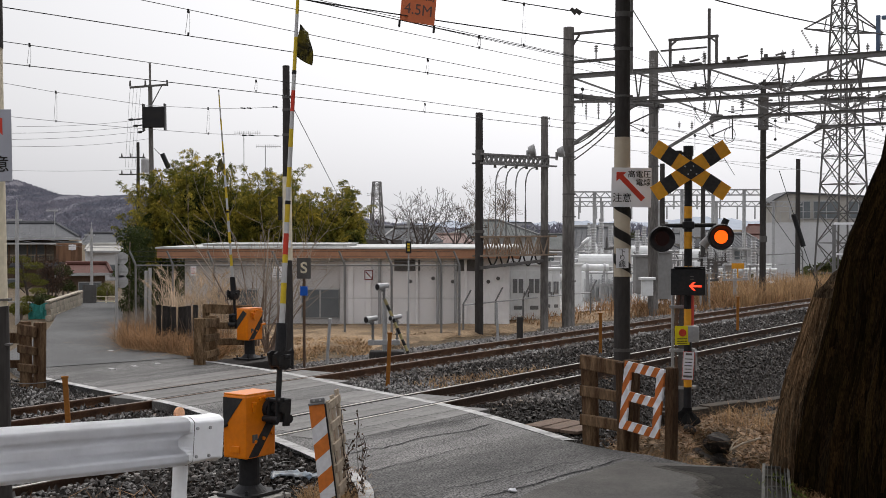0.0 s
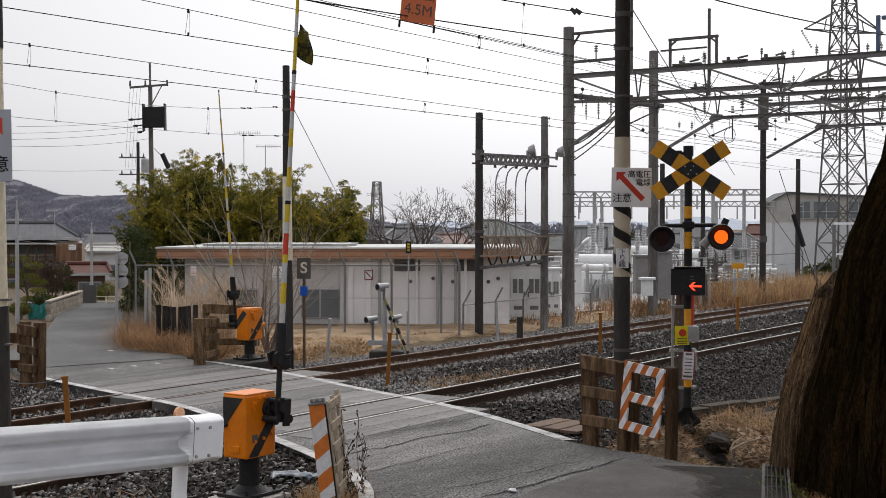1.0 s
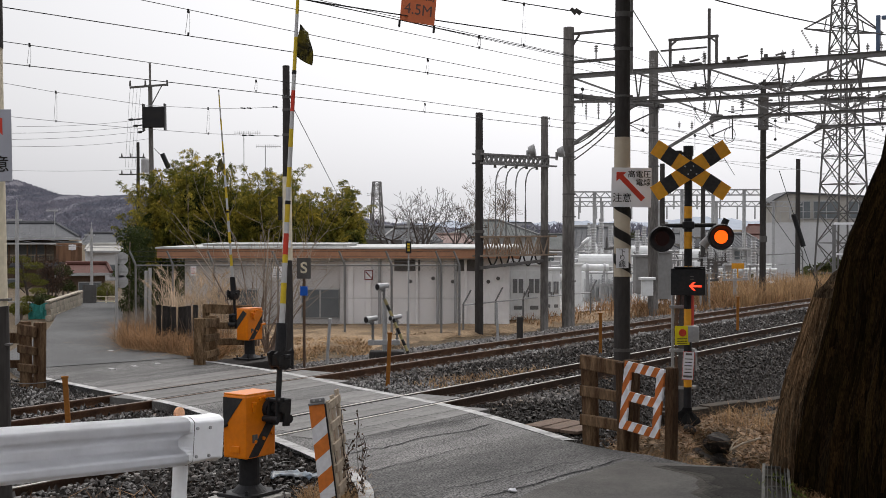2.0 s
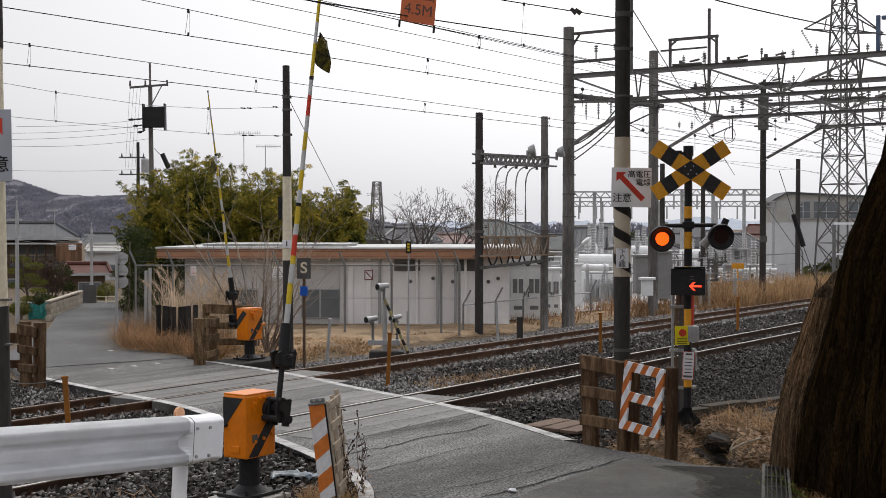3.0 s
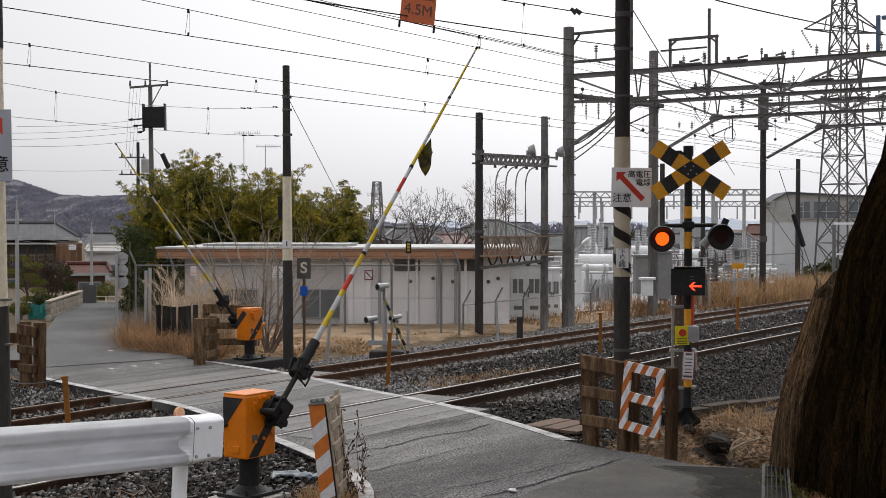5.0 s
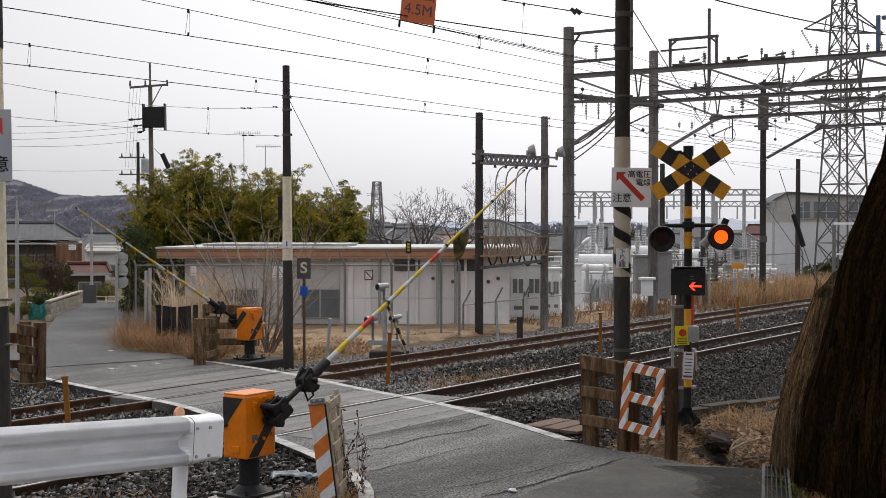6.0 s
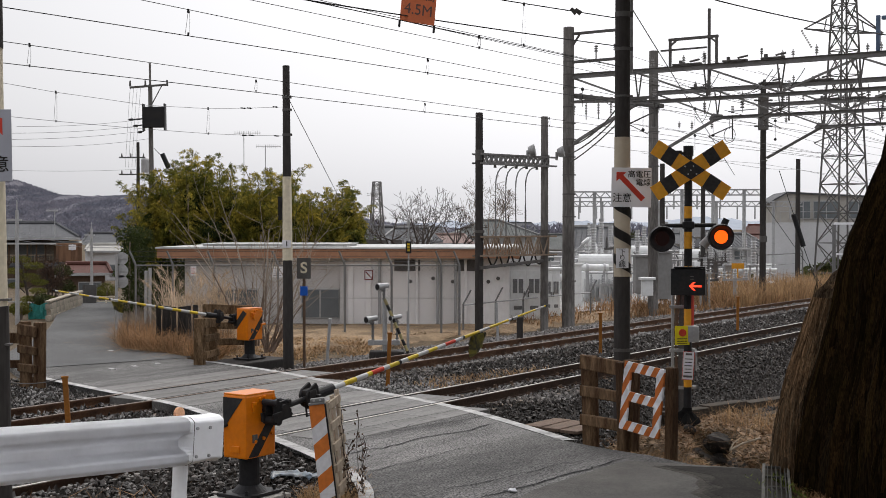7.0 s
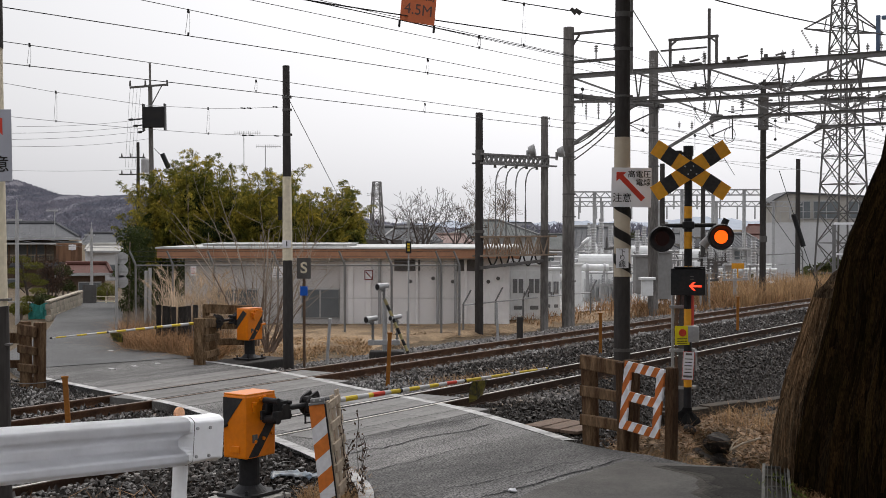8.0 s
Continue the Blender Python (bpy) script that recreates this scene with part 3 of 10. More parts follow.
def flangeways():
    """Flat dark strips beside the rails in the road, standing in for shaded grooves."""
    for p, side, s0, s1 in ((11.98, 1, 13.7, 17.9), (13.05, -1, 14.2, 18.2), (16.12, 1, 15.0, 19.4), (17.18, -1, 15.2, 19.9)):
        bm = bmesh.new()
        box(bm, (s1 - s0, 0.045, 0.02), ((s0 + s1) / 2, p + side * 0.058, 0.003), bevel=0.002)
        solo("flangeway", bm, TAR, at(0, 0, 0), "flat dark strip standing in for the shaded groove beside the rail", "groove", kind="structure")


flangeways()


def thatch(corners, n):
    """A mat of dead grass over the soil beyond the tracks."""
    c = np.array(corners)
    v, f = [], []
    for j in range(n + 1):
        for i in range(n + 1):
            u, w = i / n, j / n
            q = (c[0] * (1 - u) + c[1] * u) * (1 - w) + (c[3] * (1 - u) + c[2] * u) * w
            edge = min(1.0, 8 * w + 0.0, 8 * (1 - w))
            v.append((q[0], q[1], float(ground_z(q[0], q[1])) + 0.05 * noise.noise((q[0] * 0.5, q[1] * 0.5, 0)) + 0.025 + 0.035 * noise.noise((q[0] * 1.7, q[1] * 1.7, 4)) - 0.05 * (1 - edge)))
    for j in range(n):
        for i in range(n):
            k = j * (n + 1) + i
            f.append((k, k + 1, k + n + 2, k + n + 1))
    o = raw("ground_thatch", v, f, THATCH)
    tagged(o, "matted pale dead grass over brown soil", "ground", kind="structure")


THATCH = surface("dead_grass_thatch", (0.3, 0.215, 0.135), (0.1, 0.07, 0.045), rough=0.95, fine=22, coarse=0.9, amount=0.45, grain=0.5, bump=0.9, relief=0.03)
thatch([(-4.9, 28.6), (2.9, 39.3), (2.4, 40.3), (-8.2, 40.3)], 46)
thatch([(2.75, 39.4), (8.5, 47.8), (6.5, 49.5), (1.7, 40.35)], 30)


def scatter_stones():
    r = rng(3)
    base = np.array([(1, 0, 0), (-1, 0, 0), (0, 1, 0), (0, -1, 0), (0, 0, 1), (0, 0, -1)], float)
    tri = np.array([(0, 2, 4), (2, 1, 4), (1, 3, 4), (3, 0, 4), (2, 0, 5), (1, 2, 5), (3, 1, 5), (0, 3, 5)])
    parts = []
    for s0, s1, count, size in ((-6, 12, 14000, 0.025), (8, 26, 36000, 0.034), (26, 44, 27000, 0.045), (44, 70, 12000, 0.06)):
        s, p = r.uniform(s0, s1, count), r.uniform(8.5, 19.5, count)
        parts.append(np.stack([s, p, np.full(count, size)], 1))
    parts.append(np.stack([r.uniform(19.5, 34, 11000), r.uniform(7.5, 9.3, 11000), np.full(11000, 0.034)], 1))
    parts.append(np.stack([r.uniform(6, 17.5, 7500), r.uniform(19.2, 21.3, 7500), np.full(7500, 0.022)], 1))
    q = np.concatenate(parts)
    s, p = q[:, 0], q[:, 1]
    x, y = s * UX - p * UY, s * UY + p * UX
    # keep the road and the rails clear
    ex = np.array([[(a[0] + a[2]) / 2, (a[1] + a[3]) / 2, math.hypot(a[2] - a[0], a[3] - a[1]) / 2] for a in ROAD[3:11]])
    keep = np.ones(len(q), bool)
    for i in range(len(ex) - 1):
        for t in np.linspace(0, 1, 8):
            c = ex[i] * (1 - t) + ex[i + 1] * t
            keep &= (x - c[0]) ** 2 + (y - c[1]) ** 2 > (c[2] + 0.12) ** 2
    for rail in RAILS:
        keep &= abs(p - rail) > 0.085
    q, x, y, p, s = q[keep], x[keep], y[keep], p[keep], s[keep]
    z = bed_z(s, p)
    n = len(q)
    rad = q[:, 2] * r.uniform(0.6, 1.35, n)
    vv = base[None] * r.uniform(0.55, 1.15, (n, 6, 1)) + r.uniform(-0.25, 0.25, (n, 6, 3))
    th, ph = r.uniform(0, 6.28, n), r.uniform(-0.9, 0.9, n)
    c, sn = np.cos(th), np.sin(th)
    cx, sx = np.cos(ph), np.sin(ph)
    v1 = np.stack([vv[..., 0], vv[..., 1] * cx[:, None] - vv[..., 2] * sx[:, None], vv[..., 1] * sx[:, None] + vv[..., 2] * cx[:, None]], -1)
    v2 = np.stack([v1[..., 0] * c[:, None] - v1[..., 1] * sn[:, None], v1[..., 0] * sn[:, None] + v1[..., 1] * c[:, None], v1[..., 2] * 1.05], -1)
    v2 = v2 * rad[:, None, None] + np.stack([x, y, z + rad * 0.7], -1)[:, None]
    # near shoulder: brown stone, tree shade in its colour; the rest newer grey stone
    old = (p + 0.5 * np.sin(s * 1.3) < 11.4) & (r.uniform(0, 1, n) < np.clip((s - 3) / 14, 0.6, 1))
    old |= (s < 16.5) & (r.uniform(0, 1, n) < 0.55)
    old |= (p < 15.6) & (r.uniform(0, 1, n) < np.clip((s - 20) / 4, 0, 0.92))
    near = x ** 2 + y ** 2 < 21 ** 2
    bm = bmesh.new()
    bmesh.ops.create_icosphere(bm, subdivisions=1, radius=1)
    ball = np.array([w.co[:] for w in bm.verts])
    faces = np.array([[w.index for w in fc.verts] for fc in bm.faces])
    bm.free()
    for mask, mat, label in ((old & near, STONE_DARK, "old dark brown crushed stones beside the near barrier"), (~old & near, STONE, "loose grey crushed stones beside the near barrier")):
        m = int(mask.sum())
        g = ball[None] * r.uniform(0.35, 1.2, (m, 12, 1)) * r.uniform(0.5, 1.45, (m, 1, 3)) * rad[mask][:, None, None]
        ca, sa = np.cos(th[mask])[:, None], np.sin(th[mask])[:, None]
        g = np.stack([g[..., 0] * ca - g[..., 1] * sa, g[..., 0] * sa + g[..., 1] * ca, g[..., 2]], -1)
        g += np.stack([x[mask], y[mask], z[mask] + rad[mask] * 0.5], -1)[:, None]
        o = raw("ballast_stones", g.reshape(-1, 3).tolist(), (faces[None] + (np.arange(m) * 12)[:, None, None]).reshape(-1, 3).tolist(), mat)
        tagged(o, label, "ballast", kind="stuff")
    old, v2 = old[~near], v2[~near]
    for mask, mat, label in ((old, STONE_DARK, "old brown crushed stones of the near shoulder, tree shade in their colour"), (~old, STONE, "loose grey crushed stones of the track ballast")):
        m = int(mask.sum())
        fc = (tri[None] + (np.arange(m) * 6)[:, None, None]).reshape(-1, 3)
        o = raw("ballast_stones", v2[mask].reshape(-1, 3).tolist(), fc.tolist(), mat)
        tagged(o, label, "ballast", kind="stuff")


scatter_stones()


# ---------------------------------------------------------------- the two barriers
def barrier(m, arm_length, label, tag=1.0, far=False):
    """A barrier machine at its base; local x runs along the arm when it is down. Returns the arm."""
    base = thing("crossing_barrier", m, label, "crossing barrier", "barriers of the crossing")
    bm = bmesh.new()
    box(bm, (0.56, 0.44, 0.035), (0, 0, 0.018), bevel=0.008)
    rod(bm, (0, 0, 0.03), (0, 0, 0.11), 0.2, 0.115, seg=20)
    rod(bm, (0, 0, 0.1), (0, 0, 0.42), 0.112, seg=20)
    for x in (-0.22, 0.22):
        for y in (-0.16, 0.16):
            rod(bm, (x, y, 0.03), (x, y, 0.085), 0.02, seg=6)
    part("pedestal", bm, BLACK, base, "black bolted steel pedestal")
    bm = bmesh.new()
    box(bm, (0.47, 0.33, 0.68), (0, 0, 0.76), bevel=0.022)
    body = part("body", bm, ORANGE, base, "orange enamelled machine box")
    bm = bmesh.new()
    box(bm, (0.462, 0.322, 0.02), (0, 0, 1.105), bevel=0.008)
    part("lid", bm, ORANGE, base)
    # diagonal black bands on the long faces, a black corner on the short ones
    for side in (-1, 1):
        bm = bmesh.new()
        mm = Matrix.Translation((0, side * 0.168 - (0.0 if side > 0 else 0.0), 0))
        extrude(bm, [(-side * x, z) for x, z in ((-0.2, 0.435), (-0.05, 0.435), (0.215, 0.76), (0.215, 0.95))][::-side], 0.002 * side, mm)
        part("stripe", bm, STRIPE_BLACK, body)
        bm = bmesh.new()
        mm = pose(side * 0.2375, 0, 0, 0, 0, 90)
        band = ((0.158, 0.84), (0.158, 0.66), (-0.14, 1.0), (-0.03, 1.07)) if far else ((0.158, 1.07), (-0.125, 1.07), (0.158, 0.72))
        extrude(bm, [(-side * y, z) for y, z in band], 0.002 * -side, mm)
        part("stripe", bm, STRIPE_BLACK, body)
    sy = -1 if far else 1
    if far:
        bm = bmesh.new()
        rod(bm, (0.02, 0.16, 0.93), (0.02, 0.2, 0.93), 0.07, seg=14)
        part("boss", bm, ORANGE, body)
        bm = bmesh.new()
        bar(bm, (-0.16, 0.19, 0.74), (-0.29, 0.19, 0.76), 0.03, 0.04)
        part("crank_handle", bm, ORANGE, body)
    bm = bmesh.new()
    box(bm, (0.045, 0.02, 0.11), (-0.12 * sy, -0.172 * sy, 0.97), bevel=0.006)
    part("hinge", bm, ORANGE, body)
    for x, z in ((-0.09, 1.0), (-0.02, 1.05), (0.03, 0.62), (0.17, 0.66), (-0.1, 0.6), (0.06, 1.06), (0.2, 1.03)):
        bm = bmesh.new()
        rod(bm, (x * sy, -0.165 * sy, z), (x * sy, -0.19 * sy, z), 0.02, seg=8)
        part("bolt", bm, ORANGE, body)
    bm = bmesh.new()
    box(bm, (0.07, 0.02, 0.09), (-0.1 * sy, -0.172 * sy, 0.63), bevel=0.008)
    part("lock", bm, DARK_STEEL, body, "small dark steel lock plate")
    bm = bmesh.new()
    box(bm, (0.02, 0.12, 0.07), (-0.243, -0.02, 0.52), bevel=0.005)
    part("name_plate", bm, ORANGE, body)
    bm = bmesh.new()
    rod(bm, (-0.24, 0.1, 0.78), (-0.3, 0.13, 0.75), 0.02, seg=8)
    part("crank_socket", bm, BLACK, body)
    # drive shaft on the track-parallel face
    bm = bmesh.new()
    rod(bm, (0.12, -0.16, 0.93), (0.12, -0.22, 0.93), 0.1, seg=16)
    rod(bm, (0.12, -0.2, 0.93), (0.12, -0.36, 0.93), 0.045, seg=12)
    for k in range(6):
        a = k * math.pi / 3
        rod(bm, (0.12 + 0.075 * math.cos(a), -0.21, 0.93 + 0.075 * math.sin(a)), (0.12 + 0.075 * math.cos(a), -0.235, 0.93 + 0.075 * math.sin(a)), 0.014, seg=6)
    part("drive_shaft", bm, BLACK, base, "black drive shaft with bolted flange")
    # the arm: bracket, counter block, break-away joint, banded pole, warning flag
    bm = bmesh.new()
    rod(bm, (0.0, 0, 0.0), (0.5, 0, 0.0), 0.031, seg=12)
    rod(bm, (0.5, 0, 0), (0.93, 0, 0), 0.062, 0.058, seg=14)
    arm = part("arm", bm, BLACK, base, "black arm shaft with a banded barrier pole")
    for y in (-0.055, 0.055):
        bm = bmesh.new()
        box(bm, (0.26, 0.022, 0.13), (0.0, y, 0.03), bevel=0.008)
        part("cheek_plate", bm, BLACK, arm)
        bm = bmesh.new()
        box(bm, (0.29, 0.03, 0.1), (-0.03, y * 1.5, -0.055), bevel=0.008)
        part("rear_plate", bm, BLACK, arm)
        bm = bmesh.new()
        extrude(bm, [(0.43, 0.05), (0.47, 0.1), (0.54, 0.13), (0.6, 0.15), (0.63, 0.1), (0.63, -0.09), (0.66, -0.12), (0.62, -0.15), (0.54, -0.14), (0.48, -0.1), (0.43, -0.05)], 0.025, pose(0, y * 0.9 - 0.0125, 0))
        part("gusset_plate", bm, BLACK, arm)
    for x, z, k in ((-0.1, 0.1, 0.035), (-0.1, -0.1, 0.045), (0.02, 0, 0.06), (0.1, 0.07, 0.022), (0.1, -0.07, 0.022)):
        bm = bmesh.new()
        rod(bm, (x, -0.1, z), (x, 0.1, z), k, seg=12)
        part("pin", bm, BLACK, arm)
    bm = bmesh.new()
    box(bm, (0.13, 0.17, 0.19), (0.52, 0, 0), bevel=0.03)
    part("joint_block", bm, BLACK, arm)
    bm = bmesh.new()
    box(bm, (0.05, 0.26, 0.06), (0.57, 0, 0.0), bevel=0.012)
    part("joint_bar", bm, BLACK, arm)
    bm = bmesh.new()
    pipe(bm, [(0.46, 0.0, -0.05), (0.46, 0, -0.2), (0.57, 0, -0.2), (0.57, 0, -0.05)], 0.013, seg=8)
    part("hook", bm, BLACK, arm)
    for x in (0.66, 0.74, 0.86):
        bm = bmesh.new()
        rod(bm, (x, -0.062, 0), (x, 0.062, 0), 0.013, seg=6)
        part("bolt", bm, BLACK, arm)
    r = 0.033
    if far:
        cuts = [(0.93 + 0.245 * k, ARM_YELLOW if k % 2 else ARM_WHITE) for k in range(40)]
        rings = (2.35, 3.6)
    else:
        cuts = [(0.92, ARM_WHITE), (1.14, ARM_YELLOW), (1.365, ARM_WHITE), (1.58, ARM_YELLOW), (1.67, RED), (1.9, ARM_WHITE), (2.02, ARM_YELLOW), (2.24, ARM_WHITE),
                (2.4, ARM_YELLOW), (2.62, ARM_WHITE), (2.84, ARM_YELLOW), (3.04, ARM_WHITE), (3.23, RED), (3.46, ARM_WHITE), (3.65, ARM_YELLOW)]
        cuts += [(4.05 + 0.25 * k, ARM_YELLOW if k % 3 else ARM_WHITE) for k in range(12)]
        rings = (2.235, 3.66, 4.9)
    cuts = [q for q in cuts if q[0] < arm_length - 0.05] + [(arm_length, BLACK)]
    for (x, colour), (x2, _) in zip(cuts[:-1], cuts[1:]):
        k0, k1 = (x - 0.9) / (arm_length - 0.9), (x2 - 0.9) / (arm_length - 0.9)
        bm = bmesh.new()
        rod(bm, (x, 0, 0), (x2, 0, 0), r * (1 - 0.62 * k0), r * (1 - 0.62 * k1), seg=10)
        part("band", bm, colour, arm)
    for x in rings + (arm_length,):
        k0 = (x - 0.9) / (arm_length - 0.9)
        bm = bmesh.new()
        rod(bm, (x - 0.02, 0, 0), (x + 0.02, 0, 0), r * (1 - 0.62 * k0) + 0.004, seg=10)
        part("joint_ring", bm, BLACK, arm)
    if tag:
        # a folded tarpaulin tag that hangs from the pole
        fx = arm_length * 0.655
        bm = bmesh.new()
        n = 6
        rows = []
        for a in range(n + 1):
            col = []
            for b in range(n + 1):
                u, w = a / n, b / n
                col.append(bm.verts.new((fx + tag * (0.36 * u - 0.05 * w), 0.025 * math.sin(5 * u + 3 * w), -0.03 - tag * 0.27 * w * (1 - 0.25 * u))))
            rows.append(col)
        for a in range(n):
            for b in range(n):
                bm.faces.new((rows[a][b], rows[a + 1][b], rows[a + 1][b + 1], rows[a][b + 1]))
        bmesh.ops.solidify(bm, geom=bm.faces[:], thickness=0.008)
        part("flag", bm, FLAG, arm, "olive yellow and black plastic warning tag")
    return arm


def flag_material():
    m, n, l, b = node_mat("olive_yellow_tag")
    co = n.new("ShaderNodeTexCoord")
    w = n.new("ShaderNodeTexNoise")
    w.inputs["Scale"].default_value, w.inputs["Detail"].default_value, w.inputs["Distortion"].default_value = 7.0, 3.0, 1.5
    l.new(co.outputs["Object"], w.inputs["Vector"])
    r = n.new("ShaderNodeValToRGB")
    r.color_ramp.elements[0].position, r.color_ramp.elements[0].color = 0.42, (0.035, 0.032, 0.014, 1)
    r.color_ramp.elements[1].position, r.color_ramp.elements[1].color = 0.64, (0.19, 0.16, 0.02, 1)
    l.new(w.outputs["Fac"], r.inputs[0])
    l.new(r.outputs[0], b.inputs["Base Color"])
    b.inputs["Roughness"].default_value = 0.6
    return m


FLAG = flag_material()
NEAR_AT = at(10.42, 9.63, 0.0)
FAR_AT = at(20.95, 19.35, 0.02, 180)
ARM_NEAR = barrier(NEAR_AT, 5.86, "orange crossing barrier with black stripes and a banded arm")
ARM_FAR = barrier(FAR_AT, 4.95, "orange crossing barrier beyond the tracks, with black stripes", 0.75, True)

# concrete footing of the far machine
bm = bmesh.new()
box(bm, (1.7, 1.0, 0.3), (0, 0, -0.14), bevel=0.03)
solo("footing", bm, DARK_CONC, at(20.9, 19.35, 0), "dark concrete footing of the far barrier", "footing", kind="structure")
bm = bmesh.new()
box(bm, (0.7, 0.6, 0.3), (0, 0, -0.155), bevel=0.03)
solo("footing", bm, CONCRETE, at(10.42, 9.63, 0), "concrete footing of the near barrier", "footing", kind="structure")


# ---------------------------------------------------------------- warning signal post
def warning_post():
    d = 19.4
    ox, oy = 3.66, d
    post = thing("crossing_signal", pose(ox, oy, -0.05, 0, 0, -3), "black and yellow crossing signal post with two flashing lamps", "crossing signal")
    zz = [0.0, 0.55, 0.95, 1.35, 1.72, 2.1, 2.36, 2.62, 2.87, 3.07, 3.25, 3.5, 4.05]
    for i in range(len(zz) - 1):
        bm = bmesh.new()
        rod(bm, (0, 0, zz[i]), (0, 0, zz[i + 1]), 0.06, seg=16)
        part("pole_band", bm, BLACK if i % 2 == 0 or i > 9 else YELLOW, post)
    bm = bmesh.new()
    rod(bm, (0, 0, 4.0), (0, 0, 4.15), 0.075, seg=16)
    box(bm, (0.12, 0.1, 0.08), (-0.16, 0, 4.04), bevel=0.01)
    rod(bm, (-0.2, 0, 4.04), (0, 0, 4.04), 0.025)
    part("cap", bm, BLACK, post)
    # cross boards with a folded black centre
    cz = 3.734 + 0.05
    for k, sg in enumerate((1, -1)):
        bm = bmesh.new()
        box(bm, (1.28, 0.012, 0.235), bevel=0.003)
        board = part("cross_board", bm, YELLOW, post, "amber board with black bands", pose(0.02, -0.085 - 0.018 * k, cz, 0, -33.5 * sg, 0))
        for x in (-0.37, 0.37):
            bm = bmesh.new()
            box(bm, (0.19, 0.004, 0.236), (x, -0.0085, 0))
            part("black_band", bm, STRIPE_BLACK, board)
        if k:
            bm = bmesh.new()
            extrude(bm, [(-0.215, 0), (0, -0.142), (0.215, 0), (0, 0.142)], 0.004, pose(0, -0.011, 0, 0, 33.5 * sg, 0))
            part("centre_plate", bm, STRIPE_BLACK, board)
            bm = bmesh.new()
            for x, z in ((0, 0), (0.1, 0), (-0.1, 0), (0, 0.07), (0, -0.07)):
                rod(bm, (x, -0.011, z), (x, -0.022, z), 0.012, seg=8)
            part("bolts", bm, STEEL, board)
    # cross bar and lamps
    bm = bmesh.new()
    pipe(bm, [(-0.44, 0, 2.86), (-0.4, 0, 2.96), (0.4, 0, 2.97), (0.46, 0, 2.9)], 0.032, seg=10)
    box(bm, (0.17, 0.17, 0.11), (0, 0, 2.97), bevel=0.02)
    part("lamp_bar", bm, BLACK, post)
    lenses = []
    for x, z in ((-0.40, 2.765), (0.465, 2.795)):
        bm = bmesh.new()
        rod(bm, (0, 0.03, 0), (0, -0.002, 0), 0.195, seg=40)
        rod(bm, (0, 0.16, 0), (0, 0.03, 0), 0.1, 0.15, seg=24)
        # ring-shaped hood
        n = 40
        ring = []
        for i in range(n):
            a = 2 * math.pi * i / n
            reach = 0.05 + 0.07 * max(0.0, math.sin(a))
            ring.append([bm.verts.new((r * math.cos(a), y, r * math.sin(a))) for r, y in ((0.195, 0.0), (0.185, -reach), (0.165, -reach), (0.11, -0.004))])
        for i in range(n):
            for k in range(3):
                bm.faces.new((ring[i][k], ring[(i + 1) % n][k], ring[(i + 1) % n][k + 1], ring[i][k + 1]))
        bmesh.ops.recalc_face_normals(bm, faces=bm.faces)
        lamp = part("lamp", bm, BLACK, post, "round black lamp housing with hood", pose(x, -0.13, z))
        # the lens turns over inside the housing: one face lit, the other dark
        bm = bmesh.new()
        bmesh.ops.create_cone(bm, cap_ends=True, segments=36, radius1=0.1, radius2=0.1, depth=0.006, matrix=pose(0, 0, 0, 90, 0, 0))
        me = finish("lens", bm, LAMP_ON)
        me.materials.append(LAMP_OFF)
        for q in me.polygons:
            q.material_index = 0 if q.normal.y < -0.5 else 1
        lens = new("lens", me)
        lens.parent, lens.matrix_basis = lamp, pose(0, -0.012, 0)
        lenses.append(lens)
    # second pair of lamps seen edge on behind the bar
    bm = bmesh.new()
    rod(bm, (0.24, 0.16, 2.66), (0.42, 0.1, 2.86), 0.07, 0.06, seg=14)
    part("rear_lamp", bm, STEEL, post, "grey metal rear lamp hood")
    bm = bmesh.new()
    rod(bm, (0.52, 0.2, 2.9), (0.6, 0.2, 3.06), 0.055, 0.05, seg=12)
    part("rear_lamp", bm, BLACK, post)
    # direction indicator
    ind = bmesh.new()
    box(ind, (0.5, 0.16, 0.4), (0, 0, 0), bevel=0.012)
    box(ind, (0.46, 0.2, 0.02), (0.02, -0.02, 0.215), bevel=0.004)
    indicator = part("direction_indicator", ind, BLACK, post, "black indicator box with a lit red arrow", pose(-0.02, -0.17, 2.081 + 0.05, 0, 0, -10))
    bm = bmesh.new()
    extrude(bm, [(-0.02, 0.014), (0.11, 0.014), (0.11, -0.014), (-0.02, -0.014), (0.025, -0.062), (-0.008, -0.062), (-0.07, 0), (-0.008, 0.062), (0.025, 0.062)], 0.003, pose(0.085, -0.0845, -0.062))
    part("arrow", bm, ARROW_ON, indicator, "lit orange red arrow")
    bm = bmesh.new()
    for z in (0.06, 0.1):
        box(bm, (0.05, 0.003, 0.014), (0.06, -0.0815, z - 0.02))
    part("faint_marks", bm, DARK_STEEL, indicator)
    # emergency button board and its box, notice board
    bm = bmesh.new()
    box(bm, (0.22, 0.012, 0.28), bevel=0.003)
    sign = part("button_sign", bm, SIGN_YELLOW, post, "yellow emergency button plate", pose(-0.11, -0.2, 1.287 + 0.05, 0, 0, 8))
    bm = bmesh.new()
    rod(bm, (0, -0.005, 0.04), (0, -0.03, 0.04), 0.055, seg=20)
    part("button", bm, RED, sign, "red round button")
    bm = bmesh.new()
    for z in (-0.05, -0.085, -0.115):
        box(bm, (0.15, 0.003, 0.012), (0, -0.0075, z))
    part("text_bars", bm, BLACK, sign)
    bm = bmesh.new()
    box(bm, (0.17, 0.14, 0.24), bevel=0.012)
